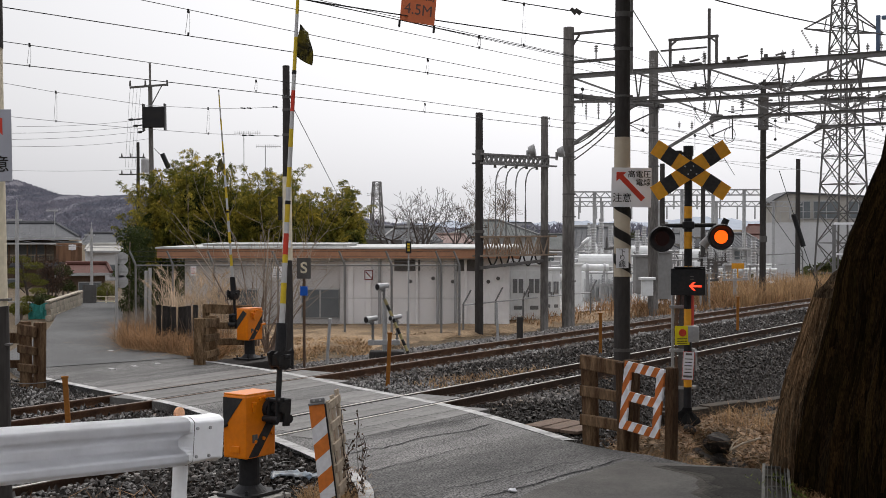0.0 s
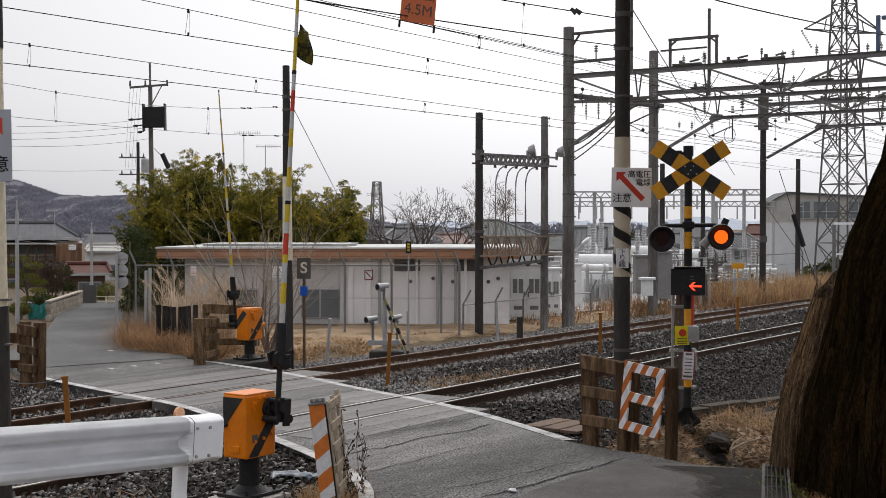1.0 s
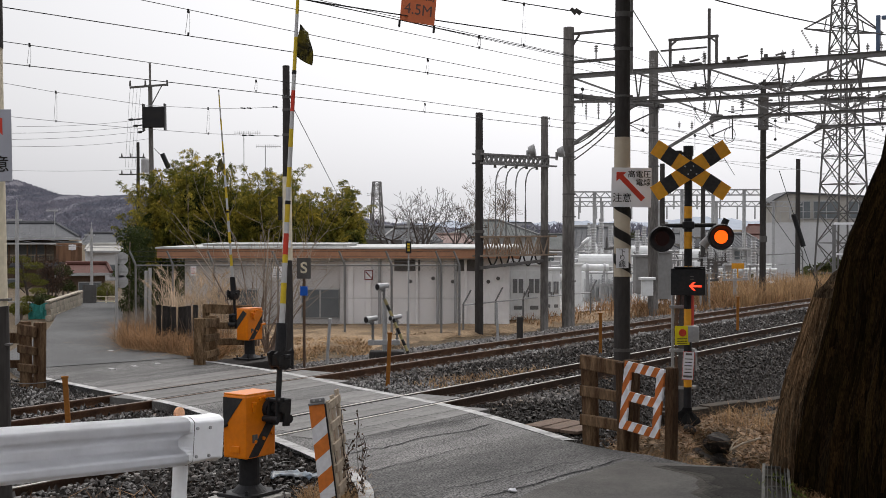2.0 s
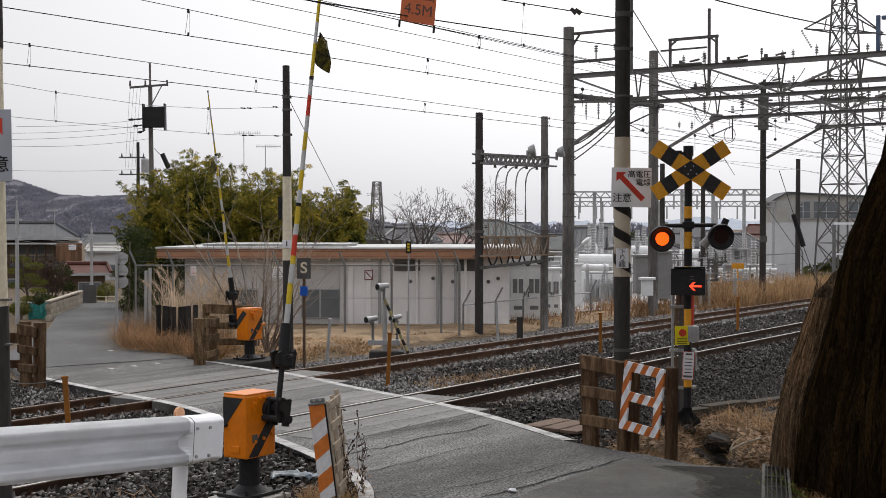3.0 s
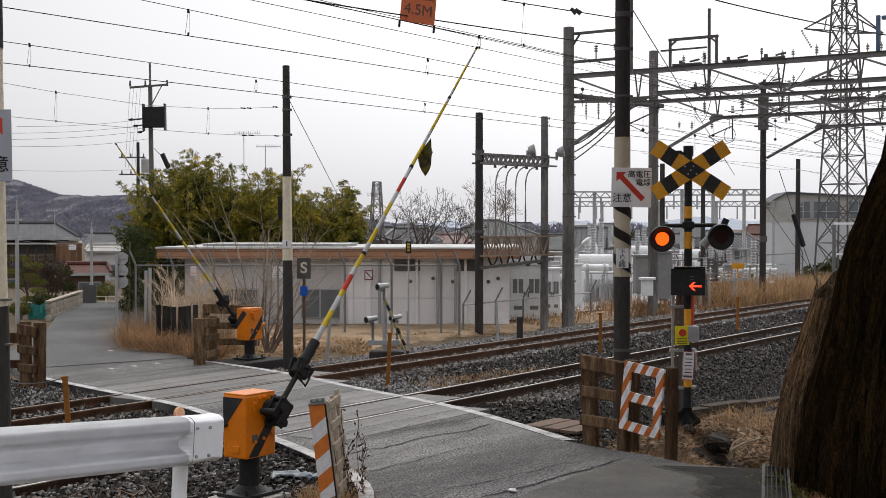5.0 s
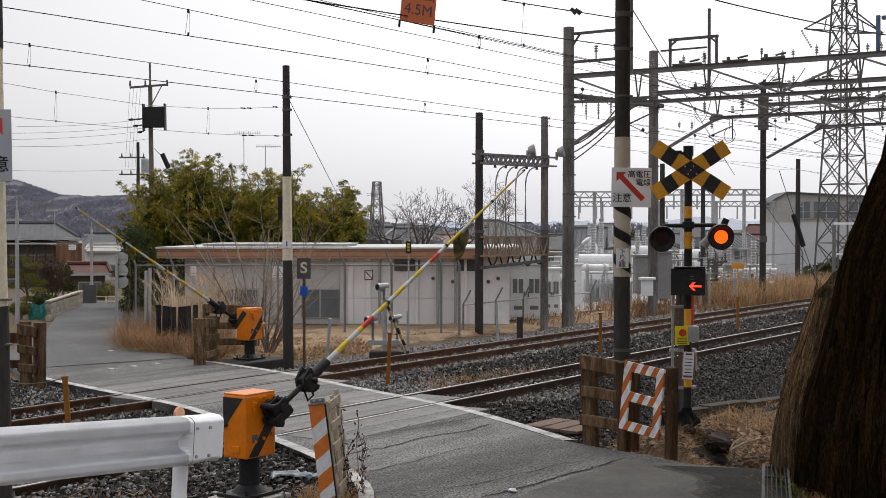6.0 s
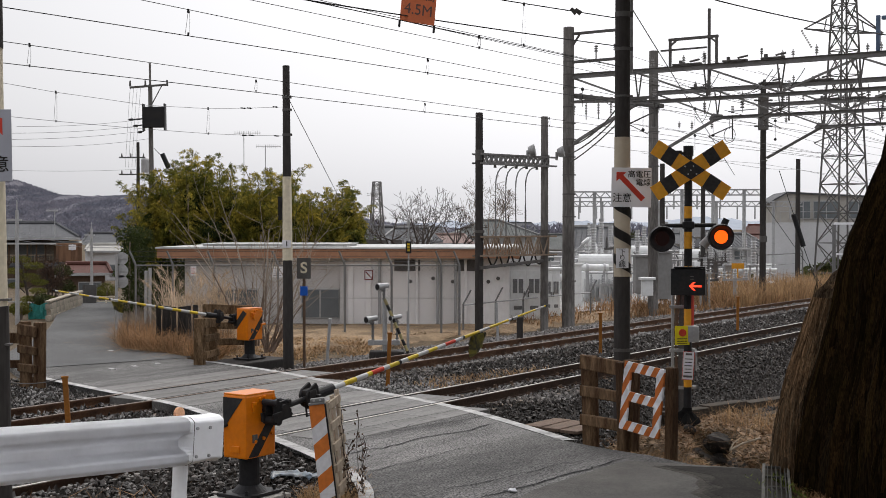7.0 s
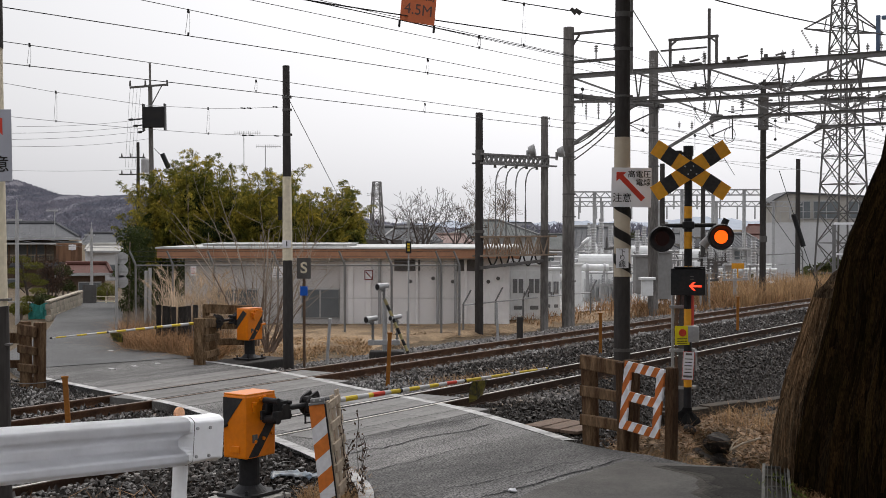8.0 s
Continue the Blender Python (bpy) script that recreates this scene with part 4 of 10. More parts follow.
    part("button_box", bm, STEEL, post, "grey metal box", pose(0.05, -0.12, 1.304 + 0.05, 0, 0, 8))
    bm = bmesh.new()
    box(bm, (0.175, 0.01, 0.42), bevel=0.002)
    note = part("notice_plate", bm, SIGN_WHITE, post, "white notice plate with red rim", pose(-0.01, -0.12, 0.830 + 0.05, 0, 3, 12))
    bm = bmesh.new()
    for z, w in ((0.17, 0.1), (0.1, 0.12), (0.05, 0.11), (0.0, 0.12), (-0.05, 0.1), (-0.1, 0.11), (-0.16, 0.14)):
        box(bm, (w, 0.003, 0.014 if abs(z) < 0.15 else 0.03), (0, -0.007, z))
    part("text_bars", bm, DARK_STEEL, note)
    bm = bmesh.new()
    for x in (-0.085, 0.085):
        box(bm, (0.006, 0.003, 0.42), (x, -0.007, 0))
    for z in (-0.207, 0.207):
        box(bm, (0.17, 0.003, 0.006), (0, -0.007, z))
    part("rim", bm, RED, note)
    # black cone foot, small white lamp, red striped conduit behind
    bm = bmesh.new()
    rings = []
    for z, rad in ((0.0, 0.23), (0.04, 0.21), (0.08, 0.17), (0.12, 0.125), (0.16, 0.09), (0.2, 0.076), (0.24, 0.07)):
        rings.append([bm.verts.new((rad * (1 + 0.22 * math.sin(5 * a) * (1 - z / 0.24)) * math.cos(a) - 0.06 * (1 - z / 0.24), rad * (1 + 0.2 * math.cos(4 * a)) * math.sin(a), z + 0.02 * math.sin(7 * a) * (z < 0.2))) for a in np.linspace(0, 2 * math.pi, 28, endpoint=False)])
    for a, b in zip(rings[:-1], rings[1:]):
        for i in range(28):
            bm.faces.new((a[i], a[(i + 1) % 28], b[(i + 1) % 28], b[i]))
    part("foot_cover", bm, RUBBER, post, "black rubber foot cover")
    bm = bmesh.new()
    rod(bm, (0.1, -0.05, 1.06), (0.13, -0.05, 1.06), 0.035, seg=12)
    rod(bm, (0.12, -0.02, 0.8), (0.12, -0.02, 1.1), 0.018, seg=8)
    part("small_lamp", bm, STEEL, post)
    bm = bmesh.new()
    rod(bm, (0.02, 0.03, 1.45), (0.02, 0.03, 2.0), 0.075, seg=12)
    part("red_sleeve", bm, RED, post, "red and white banded sleeve")
    # cable support post beside it
    sup = thing("cable_post", pose(3.469, 19.6, -0.05), "galvanised steel channel post with cables and clamps", "cable post")
    bm = bmesh.new()
    box(bm, (0.04, 0.05, 1.6), (0, 0, 1.25), bevel=0.004)
    box(bm, (0.03, 0.04, 1.5), (0.27, 0.02, 1.2), bevel=0.004)
    part("channel", bm, STEEL, sup)
    for z in (0.52, 1.08, 1.74):
        bm = bmesh.new()
        box(bm, (0.4, 0.06, 0.05), (0.15, -0.03, z), bevel=0.006)
        part("clamp", bm, STEEL, sup)
    bm = bmesh.new()
    pipe(bm, [(0.06, -0.02, 0), (0.05, -0.03, 0.8), (0.04, -0.02, 1.4), (0.1, -0.02, 2.2)], 0.03, seg=8)
    part("conduit", bm, RUSTY, sup)
    bm = bmesh.new()
    pipe(bm, [(0.13, 0.0, 0), (0.14, 0.01, 1.4), (0.16, 0.0, 2.0)], 0.05, seg=8)
    part("conduit", bm, DARK_STEEL, sup)
    return lenses


LENS_LEFT, LENS_RIGHT = warning_post()


# ---------------------------------------------------------------- poles
def pole(name, x, y, z0, z1, r0, r1, mat, label, bands=(), group="line-side poles", lean=0.0):
    top = thing(name, pose(x, y, z0, 0, lean, 0), label, "pole", group)
    h = z1 - z0
    bm = bmesh.new()
    rod(bm, (0, 0, -0.3), (0, 0, h), r0, r1, seg=20)
    rod(bm, (0, 0, h), (0, 0, h + 0.02), r1 * 1.04, r1 * 0.9, seg=20)
    part("shaft", bm, mat, top, smooth=False)
    for z, width in bands:
        bm = bmesh.new()
        rad = r0 + (r1 - r0) * (z - z0) / h + 0.006
        rod(bm, (0, 0, z - z0 - width / 2), (0, 0, z - z0 + width / 2), rad, seg=20)
        box(bm, (0.06, 0.08, width), (rad, -0.02, z - z0), bevel=0.005)
        part("clamp_band", bm, DARK_STEEL, top)
    return top


def warning_plate(parent, m, w, h, flip=1, face=None):
    """White plate: a red arrow and the warning words."""
    bm = bmesh.new()
    box(bm, (w, 0.012, h), bevel=0.004)
    plate = part("warning_plate", bm, face or SIGN_WHITE, parent, "white plate with a red diagonal arrow", m)
    bm = bmesh.new()
    k = w / 0.62
    extrude(bm, [(flip * x * k, z * k) for x, z in ((-0.235, 0.235), (-0.235, 0.09), (-0.19, 0.135), (0.155, -0.215), (0.215, -0.155), (-0.13, 0.19), (-0.085, 0.235))], 0.002, pose(0, -0.0085, 0))
    part("arrow", bm, RED, plate)
    for text, x, z, size in (("高電圧", 0.12, 0.2, 0.12), ("電線", 0.18, 0.075, 0.12), ("注意", -0.14, -0.17, 0.15)):
        words(text, size * k, BLACK, plate, pose(flip * x * k, -0.0085, z * k, 90, 0, 0), bold=0.0009)
    return plate


# the pole with the warning plate beside the signal
P1 = pole("line_pole", 2.757, 20, -0.2, 6.9, 0.13, 0.112, DARK_CONC, "dark concrete pole with cream spiral wrap and warning plate",
          bands=((5.62, 0.05), (6.15, 0.08), (4.9, 0.03), (1.0, 0.05)))
bm = bmesh.new()
rod(bm, (0, 0, 2.33), (0, 0, 4.47), 0.129, 0.124, seg=24)
part("wrap", bm, surface("spiral_wrap", (0.44, 0.385, 0.3), (0.32, 0.27, 0.21), rough=0.7, fine=12, coarse=3, grain=0.12), P1, "cream protective wrap")


def spiral(parent, r, z0, z1, turns, width, mat, name="spiral_band"):
    bm = bmesh.new()
    n = int(turns * 28)
    prev = None
    for i in range(n + 1):
        a = -2 * math.pi * turns * i / n + 1.0
        z = z0 + (z1 - z0) * i / n
        pair = [bm.verts.new((r * math.cos(a), r * math.sin(a), min(z1, max(z0, z + dz)))) for dz in (-width / 2, width / 2)]
        if prev:
            bm.faces.new((prev[0], pair[0], pair[1], prev[1]))
        prev = pair
    bmesh.ops.solidify(bm, geom=bm.faces[:], thickness=0.003)
    part(name, bm, mat, parent)


spiral(P1, 0.134, 2.35, 4.05, 4.0, 0.16, DARK_CONC)
warning_plate(P1, pose(0.115, -0.17, 3.494 + 0.2, 0, 1, 0), 0.61, 0.6)
bm = bmesh.new()
box(bm, (0.19, 0.012, 0.3), bevel=0.003)
tag1 = part("name_plate", bm, SIGN_WHITE, P1, "white plate naming the down line", pose(-0.02, -0.165, 2.413 + 0.2, 0, 0, 0))
for i, ch in enumerate("下り線"):
    words(ch, 0.11, BLACK, tag1, pose(0, -0.0085, 0.095 - i * 0.095, 90, 0, 0))

# pole at the near left with the same plate
P2 = pole("line_pole", -3.784, 11, 0.1, 6.8, 0.125, 0.11, CREAM, "cream and black concrete pole with a warning plate", bands=((2.28, 0.02), (1.9, 0.02)), lean=-0.75)
bm = bmesh.new()
rod(bm, (0, 0, -0.2), (0, 0, 2.225 - 0.1), 0.128, seg=20)
part("black_foot", bm, DARK_CONC, P2, "black lower part")
bm = bmesh.new()
rod(bm, (0, 0, 4.407 - 0.1), (0, 0, 6.71), 0.122, seg=20)
part("black_top", bm, DARK_CONC, P2, "black upper part")
warning_plate(P2, pose(-0.067, -0.15, 3.573 - 0.1, 0, 0, 0), 0.6, 0.6, -1, SHADED_PLATE)

# pole beyond the crossing, cream in its middle, with number plate
P3 = pole("line_pole", -3.300, 27.7, -0.05, 6.300, 0.116, 0.074, DARK_CONC, "dark pole with a cream middle and number plate", bands=((5.65, 0.06), (5.38, 0.05), (4.85, 0.05)), lean=-0.35)
bm = bmesh.new()
rod(bm, (0, 0, 2.177 + 0.05), (0, 0, 3.959 + 0.05), 0.108, 0.094, seg=20)
part("cream_wrap", bm, CREAM, P3, "cream painted middle")
bm = bmesh.new()
box(bm, (0.19, 0.01, 0.16))
num = part("number_plate", bm, SIGN_WHITE, P3, "", pose(0, -0.125, 2.527 + 0.05))
words("1", 0.15, BLACK, num, pose(0, -0.0075, 0, 90, 0, 0), bold=0.004)
bm = bmesh.new()
box(bm, (0.08, 0.1, 0.5), (-0.15, 0, 3.285 + 0.05), bevel=0.01)
part("side_box", bm, BLACK, P3)

# poles of the far side
POLES = [
    pole("line_pole", *(1.041, 37.421), -0.2, 6.15, 0.125, 0.105, DARK_CONC, "dark weathered pole carrying cables", bands=((4.95, 0.3), (2.75, 0.08))),
    pole("line_pole", *(3.070, 39.334), -0.2, 6.2, 0.125, 0.105, POLE_GREY, "dark weathered pole carrying cables", bands=((4.9, 0.3), (2.75, 0.08))),
    pole("gantry_pole", *(3.897, 40.371), -0.25, 9.05, 0.2, 0.165, POLE_GREY, "tall grey concrete gantry pole with wire clamps", bands=tuple((z, 0.04) for z in (8.0, 7.6, 7.2, 6.6, 6.1, 5.6, 5.05, 4.5, 3.9, 3.2, 1.2)), group="gantry poles"),
    pole("gantry_pole", *(7.350, 45.443), -0.25, 9.0, 0.19, 0.16, POLE_GREY, "tall grey concrete gantry pole with wire clamps", bands=tuple((z, 0.04) for z in (7.8, 7.0, 6.2, 5.0)), group="gantry poles"),
    pole("gantry_pole", *(12.668, 51.476), -0.25, 8.6, 0.13, 0.11, DARK_CONC, "tall dark concrete gantry pole", bands=((7.5, 0.06), (6.8, 0.06), (5.5, 0.05), (2.4, 0.25)), group="gantry poles"),
]


# ---------------------------------------------------------------- overhead line gantries
def gantry(x, y, z_top, depth, span, mat, name="overhead_gantry", brace=None):
    """A trussed beam over the tracks, from a pole on the far side; local x runs back over the tracks."""
    g = thing(name, pose(x, y, 0, 0, 0, -34.25), "weathered steel truss beam over the tracks", "gantry", "overhead gantries")
    zb = z_top - depth
    for z, h in ((z_top, 0.14), (zb, 0.1)):
        bm = bmesh.new()
        x0 = 0.1 if z == z_top else 2.2
        box(bm, (span - x0, 0.12, 0.012), ((span + x0) / 2, 0, z + h / 2))
        box(bm, (span - x0, 0.12, 0.012), ((span + x0) / 2, 0, z - h / 2))
        box(bm, (span - x0, 0.012, h), ((span + x0) / 2, 0, z))
        part("chord", bm, mat, g)
    step, k = 2.2, 0
    xx = 0.15
    while xx < span - 0.5:
        bm = bmesh.new()
        nx = min(span, xx + step)
        a, b = ((xx, 0, z_top - 0.05), (nx, 0, zb + 0.05))
        if k % 4 == 3:
            a, b = ((xx, 0, zb + 0.05), (nx, 0, z_top - 0.05))
        bar(bm, a, b, 0.055, 0.055)
        part("diagonal", bm, mat, g)
        if k:
            bm = bmesh.new()
            bar(bm, (xx - 0.1, 0.03, z_top - 0.05), (xx, 0.03, zb + 0.05), 0.035, 0.035)
            bar(bm, (xx + 0.12, 0.03, z_top - 0.05), (xx, 0.03, zb + 0.05), 0.035, 0.035)
            part("hanger", bm, DARK_STEEL, g)
        xx, k = nx, k + 1
    bm = bmesh.new()
    bar(bm, (0.15, 0, zb - 1.15), (2.35, 0, zb - 0.02), 0.09, 0.09)
    part("knee_brace", bm, brace or mat, g)
    bm = bmesh.new()
    extrude(bm, [(2.15, zb - 0.16), (2.55, zb - 0.05), (2.55, zb + 0.1), (2.2, zb + 0.16), (2.05, zb - 0.02)], 0.03, pose(0, -0.015, 0))
    part("gusset", bm, mat, g)
    # insulator arms on the tracks' axes
    for xi in (2.9, 7.0):
        bm = bmesh.new()
        rod(bm, (xi, 0, zb), (xi, 0, zb - 0.75), 0.025)
        rod(bm, (xi, 0, zb - 0.3), (xi - 0.9, 0.1, zb - 0.62), 0.022)
        rod(bm, (xi - 0.9, 0.1, zb - 0.62), (xi - 0.25, 0.1, zb - 0.95), 0.014)
        part("registration_arm", bm, DARK_STEEL, g)
        bm = bmesh.new()
        for q in range(5):
            rod(bm, (xi, 0, zb + 0.14 + q * 0.05), (xi, 0, zb + 0.17 + q * 0.05), 0.06, 0.04, seg=10)
        part("insulator", bm, BROWN_GLAZE, g)
    for xi in (4.5, 6.2):
        bm = bmesh.new()
        rod(bm, (xi, 0, z_top + 0.07), (xi, 0, z_top + 0.3), 0.015)
        for q in range(3):
            rod(bm, (xi, 0, z_top + 0.24 + q * 0.06), (xi, 0, z_top + 0.28 + q * 0.06), 0.04, 0.03, seg=10)
        part("post_insulator", bm, DARK_STEEL, g)
    return g


G1 = gantry(*(3.897, 40.371), 7.54, 0.93, 13.0, GANTRY_STEEL)
G2 = gantry(*(7.350, 45.443), 7.54, 0.96, 13.0, GANTRY_STEEL)
G3 = gantry(*(12.668, 51.476), 7.7, 0.95, 13.0, GANTRY_STEEL, brace=DARK_STEEL)


# thin cable pipe behind the dark pole
bm = bmesh.new()
rod(bm, (0, 0, 5.304), (0, 0, 6.9), 0.032, seg=10)
box(bm, (0.25, 0.08, 0.05), (-0.1, 0, 5.901), bevel=0.005)
box(bm, (0.25, 0.08, 0.05), (-0.1, 0, 5.374), bevel=0.005)
solo("cable_pipe", bm, STEEL, pose(2.931, 20.3, 0), "thin grey cable pipe clamped to the dark pole", "pipe")
# ---------------------------------------------------------------- wires
def wire(name, pts, r, mat, label):
    bm = bmesh.new()
    pipe(bm, pts, r, seg=5)
    return solo(name, bm, mat, None, label, "wire", "overhead wires")


def along(p, z, s0=-40, s1=220):
    return [tuple(at(s0, p, z).translation), tuple(at(s1, p, z).translation)]


def run(a, b, before=0.6, after=3.0):
    """A straight wire through two points, carried on past both."""
    a, b = Vector(a), Vector(b)
    return [a - (b - a) * before, a, b, b + (b - a) * after]


LINES = (("contact_wire", "dark contact wire above the near track", (-5.035, 14.816, 5.398), (2.414, 25.756, 5.515), 0.006),
         ("messenger_wire", "messenger wire above the near track", (-3.836, 16.576, 5.780), (2.414, 25.756, 5.693), 0.005),
         ("contact_wire", "dark contact wire above the far track", (-6.406, 20.175, 5.385), (3.217, 34.310, 5.491), 0.007),
         ("messenger_wire", "messenger wire above the far track", (-6.405, 20.177, 5.708), (3.217, 34.309, 5.685), 0.006))
for name, label, a, b, r in LINES:
    pts = run(a, b)
    if name == "messenger_wire":
        pts[2:2] = [pts[1].lerp(pts[2], k) - Vector((0, 0, 0.015 * 4 * k * (1 - k))) for k in (0.2, 0.4, 0.6, 0.8)]
    wire(name, pts, r, WIRE, label)
for a, b in (((-3.373, 17.256, 5.749), (-3.374, 17.255, 5.443)), ((-0.256, 21.835, 5.684), (-0.256, 21.835, 5.467)), ((4.851, 29.335, 5.611), (4.851, 29.335, 5.484)), ((-6.405, 20.177, 5.708), (-6.406, 20.175, 5.385)),
             ((-3.509, 24.431, 5.624), (-3.509, 24.430, 5.433)), ((-0.403, 28.993, 5.618), (-0.403, 28.993, 5.442)), ((2.743, 33.613, 5.686), (2.743, 33.613, 5.497)),
             ((-7.319, 24.610, 5.436), (-7.319, 24.610, 4.890)), ((-5.043, 27.951, 5.428), (-5.043, 27.951, 4.893)), ((1.333, 21.502, 6.562), (1.334, 21.504, 5.893)), ((0.550, 19.820, 5.779), (0.550, 19.820, 5.616))):
    a, b = Vector(a), Vector(b)
    bm = bmesh.new()
    rod(bm, b + Vector((0.02, 0, 0)), a + Vector((0.02, 0, 0)), 0.003, seg=5)
    rod(bm, b - Vector((0.04, 0, 0)), a, 0.003, seg=5)
    rod(bm, a - Vector((0, 0, 0.025)), a + Vector((0, 0, 0.03)), 0.017, seg=8)
    rod(bm, b - Vector((0, 0, 0.02)), b + Vector((0, 0, 0.025)), 0.012, seg=8)
    solo("dropper", bm, WIRE, None, "short dropper clamp between contact and messenger wire", "dropper", "droppers")
for a, b, r in (((-1.357, 17.018, 5.615), (2.066, 22.046, 5.616), 0.0045), ((-1.395, 17.496, 5.880), (2.123, 22.663, 5.898), 0.0045), ((-1.408, 17.655, 5.876), (2.143, 22.870, 5.875), 0.004)):
    wire("feeder_wire", run(a, b), r, WIRE, "thin overhead feeder wire along the line")
for pts in ([(-8.995, 22.149, 5.625), (-7.929, 23.714, 5.498), (-7.319, 24.610, 5.436), (-6.539, 25.755, 5.397), (-6.019, 26.519, 5.367), (-5.034, 27.965, 5.429), (-4.336, 28.990, 5.534), (-3.685, 29.946, 5.647)],
            [(-8.995, 22.149, 4.932), (-7.824, 23.868, 4.903), (-7.319, 24.610, 4.890), (-6.539, 25.755, 4.882), (-5.684, 27.011, 4.885), (-5.034, 27.966, 4.894), (-4.336, 28.990, 4.929), (-3.685, 29.947, 4.983)]):
    wire("feeder_wire", pts, 0.0045, WIRE_LIGHT, "thin pale feeder wire ending at a pole")
wire("feeder_wire", run((1.131, 18.500, 6.067), (2.646, 19.950, 6.091), 5.0, 0.0), 0.008, WIRE, "thin overhead wire ending at the dark pole")
for q in ((1.921, 19.270, 6.090), (1.995, 19.340, 6.094)):
    bm = bmesh.new()
    rod(bm, Vector(q) + Vector((-0.03, 0, 0.03)), Vector(q) + Vector((0.05, 0, -0.04)), 0.025, 0.04, seg=10)
    solo("strain_insulator", bm, DARK_STEEL, None, "small dark strain insulator on the wire", "insulator", "strain insulators")
for q in ((-4.428, 28.854, 5.522), (-4.315, 29.020, 5.537), (-3.827, 29.737, 5.628), (-4.408, 28.884, 4.922), (-4.284, 29.066, 4.935), (-3.805, 29.769, 4.971)):
    bm = bmesh.new()
    for k in (-0.05, 0.0, 0.05):
        rod(bm, Vector(q) + Vector((0.563, 0.827, 0.02)) * (k - 0.015), Vector(q) + Vector((0.563, 0.827, 0.02)) * (k + 0.015), 0.018, 0.012, seg=8)
    rod(bm, Vector(q) - Vector((0.563, 0.827, 0.02)) * 0.09, Vector(q) + Vector((0.563, 0.827, 0.02)) * 0.09, 0.008, seg=6)
    solo("strain_insulator", bm, BLACK, None, "small dark strain insulator on the pale wire", "insulator", "strain insulators")
# stay and signal wires
wire("stay_wire", [(-3.330, 27.800, 5.686), (-2.479, 31.000, 3.587)], 0.008, WIRE_LIGHT, "thin stay wire of a pole")
wire("stay_wire", [(2.857, 20.100, 6.349), (8.294, 37.000, 4.362)], 0.009, WIRE_LIGHT, "thin stay wire of a pole")
wire("stay_wire", [(12.589, 51.000, 3.809), (15.704, 53.000, 0.156)], 0.012, WIRE, "stay wire of a gantry pole")
for a, b, sg in (((6.254, 30.000, 8.113), (11.558, 34.000, 7.897), 0.05),):
    wire("feeder_wire", sag(a, b, sg), 0.016, WIRE, "thick dark overhead power cable")
SPAN_A, SPAN_B = (-3.784, 11.0, 5.248), (2.713, 19.9, 5.649)
wire("span_wire", sag(SPAN_A, SPAN_B, 0.035), 0.008, WIRE, "span wire carrying the height limit sign")
wire("span_wire", [(SPAN_A[0], SPAN_A[1], SPAN_A[2] + 0.12), (SPAN_B[0], SPAN_B[1], SPAN_B[2] - 0.312)], 0.006, WIRE, "lower span wire carrying the height limit sign")


def height_sign():
    s = thing("height_limit_sign", pose(-0.292, 15.66, 5.570, 0, 5.5, 24), "orange height limit sign hanging from the span wire", "sign")
    bm = bmesh.new()
    box(bm, (0.45, 0.012, 0.5), (0, 0, 0.02), bevel=0.004)
    plate = part("plate", bm, SIGN_ORANGE, s)
    words("4.5M", 0.185, SIGN_WHITE_TEXT, plate, pose(0.0, -0.0085, -0.075, 90, 0, 0))
    words("高", 0.13, SIGN_WHITE_TEXT, plate, pose(0.14, -0.0085, 0.1, 90, 0, 0))
    for x in (-0.225, 0.225):
        bm = bmesh.new()
        box(bm, (0.02, 0.03, 0.09), (x, 0, -0.27), bevel=0.003)
        part("clip", bm, BLACK, s)


SIGN_WHITE_TEXT = surface("faded_lettering", (0.16, 0.1, 0.085), (0.12, 0.08, 0.07), rough=0.6, fine=10, coarse=3, grain=0.05, bump=0)
height_sign()


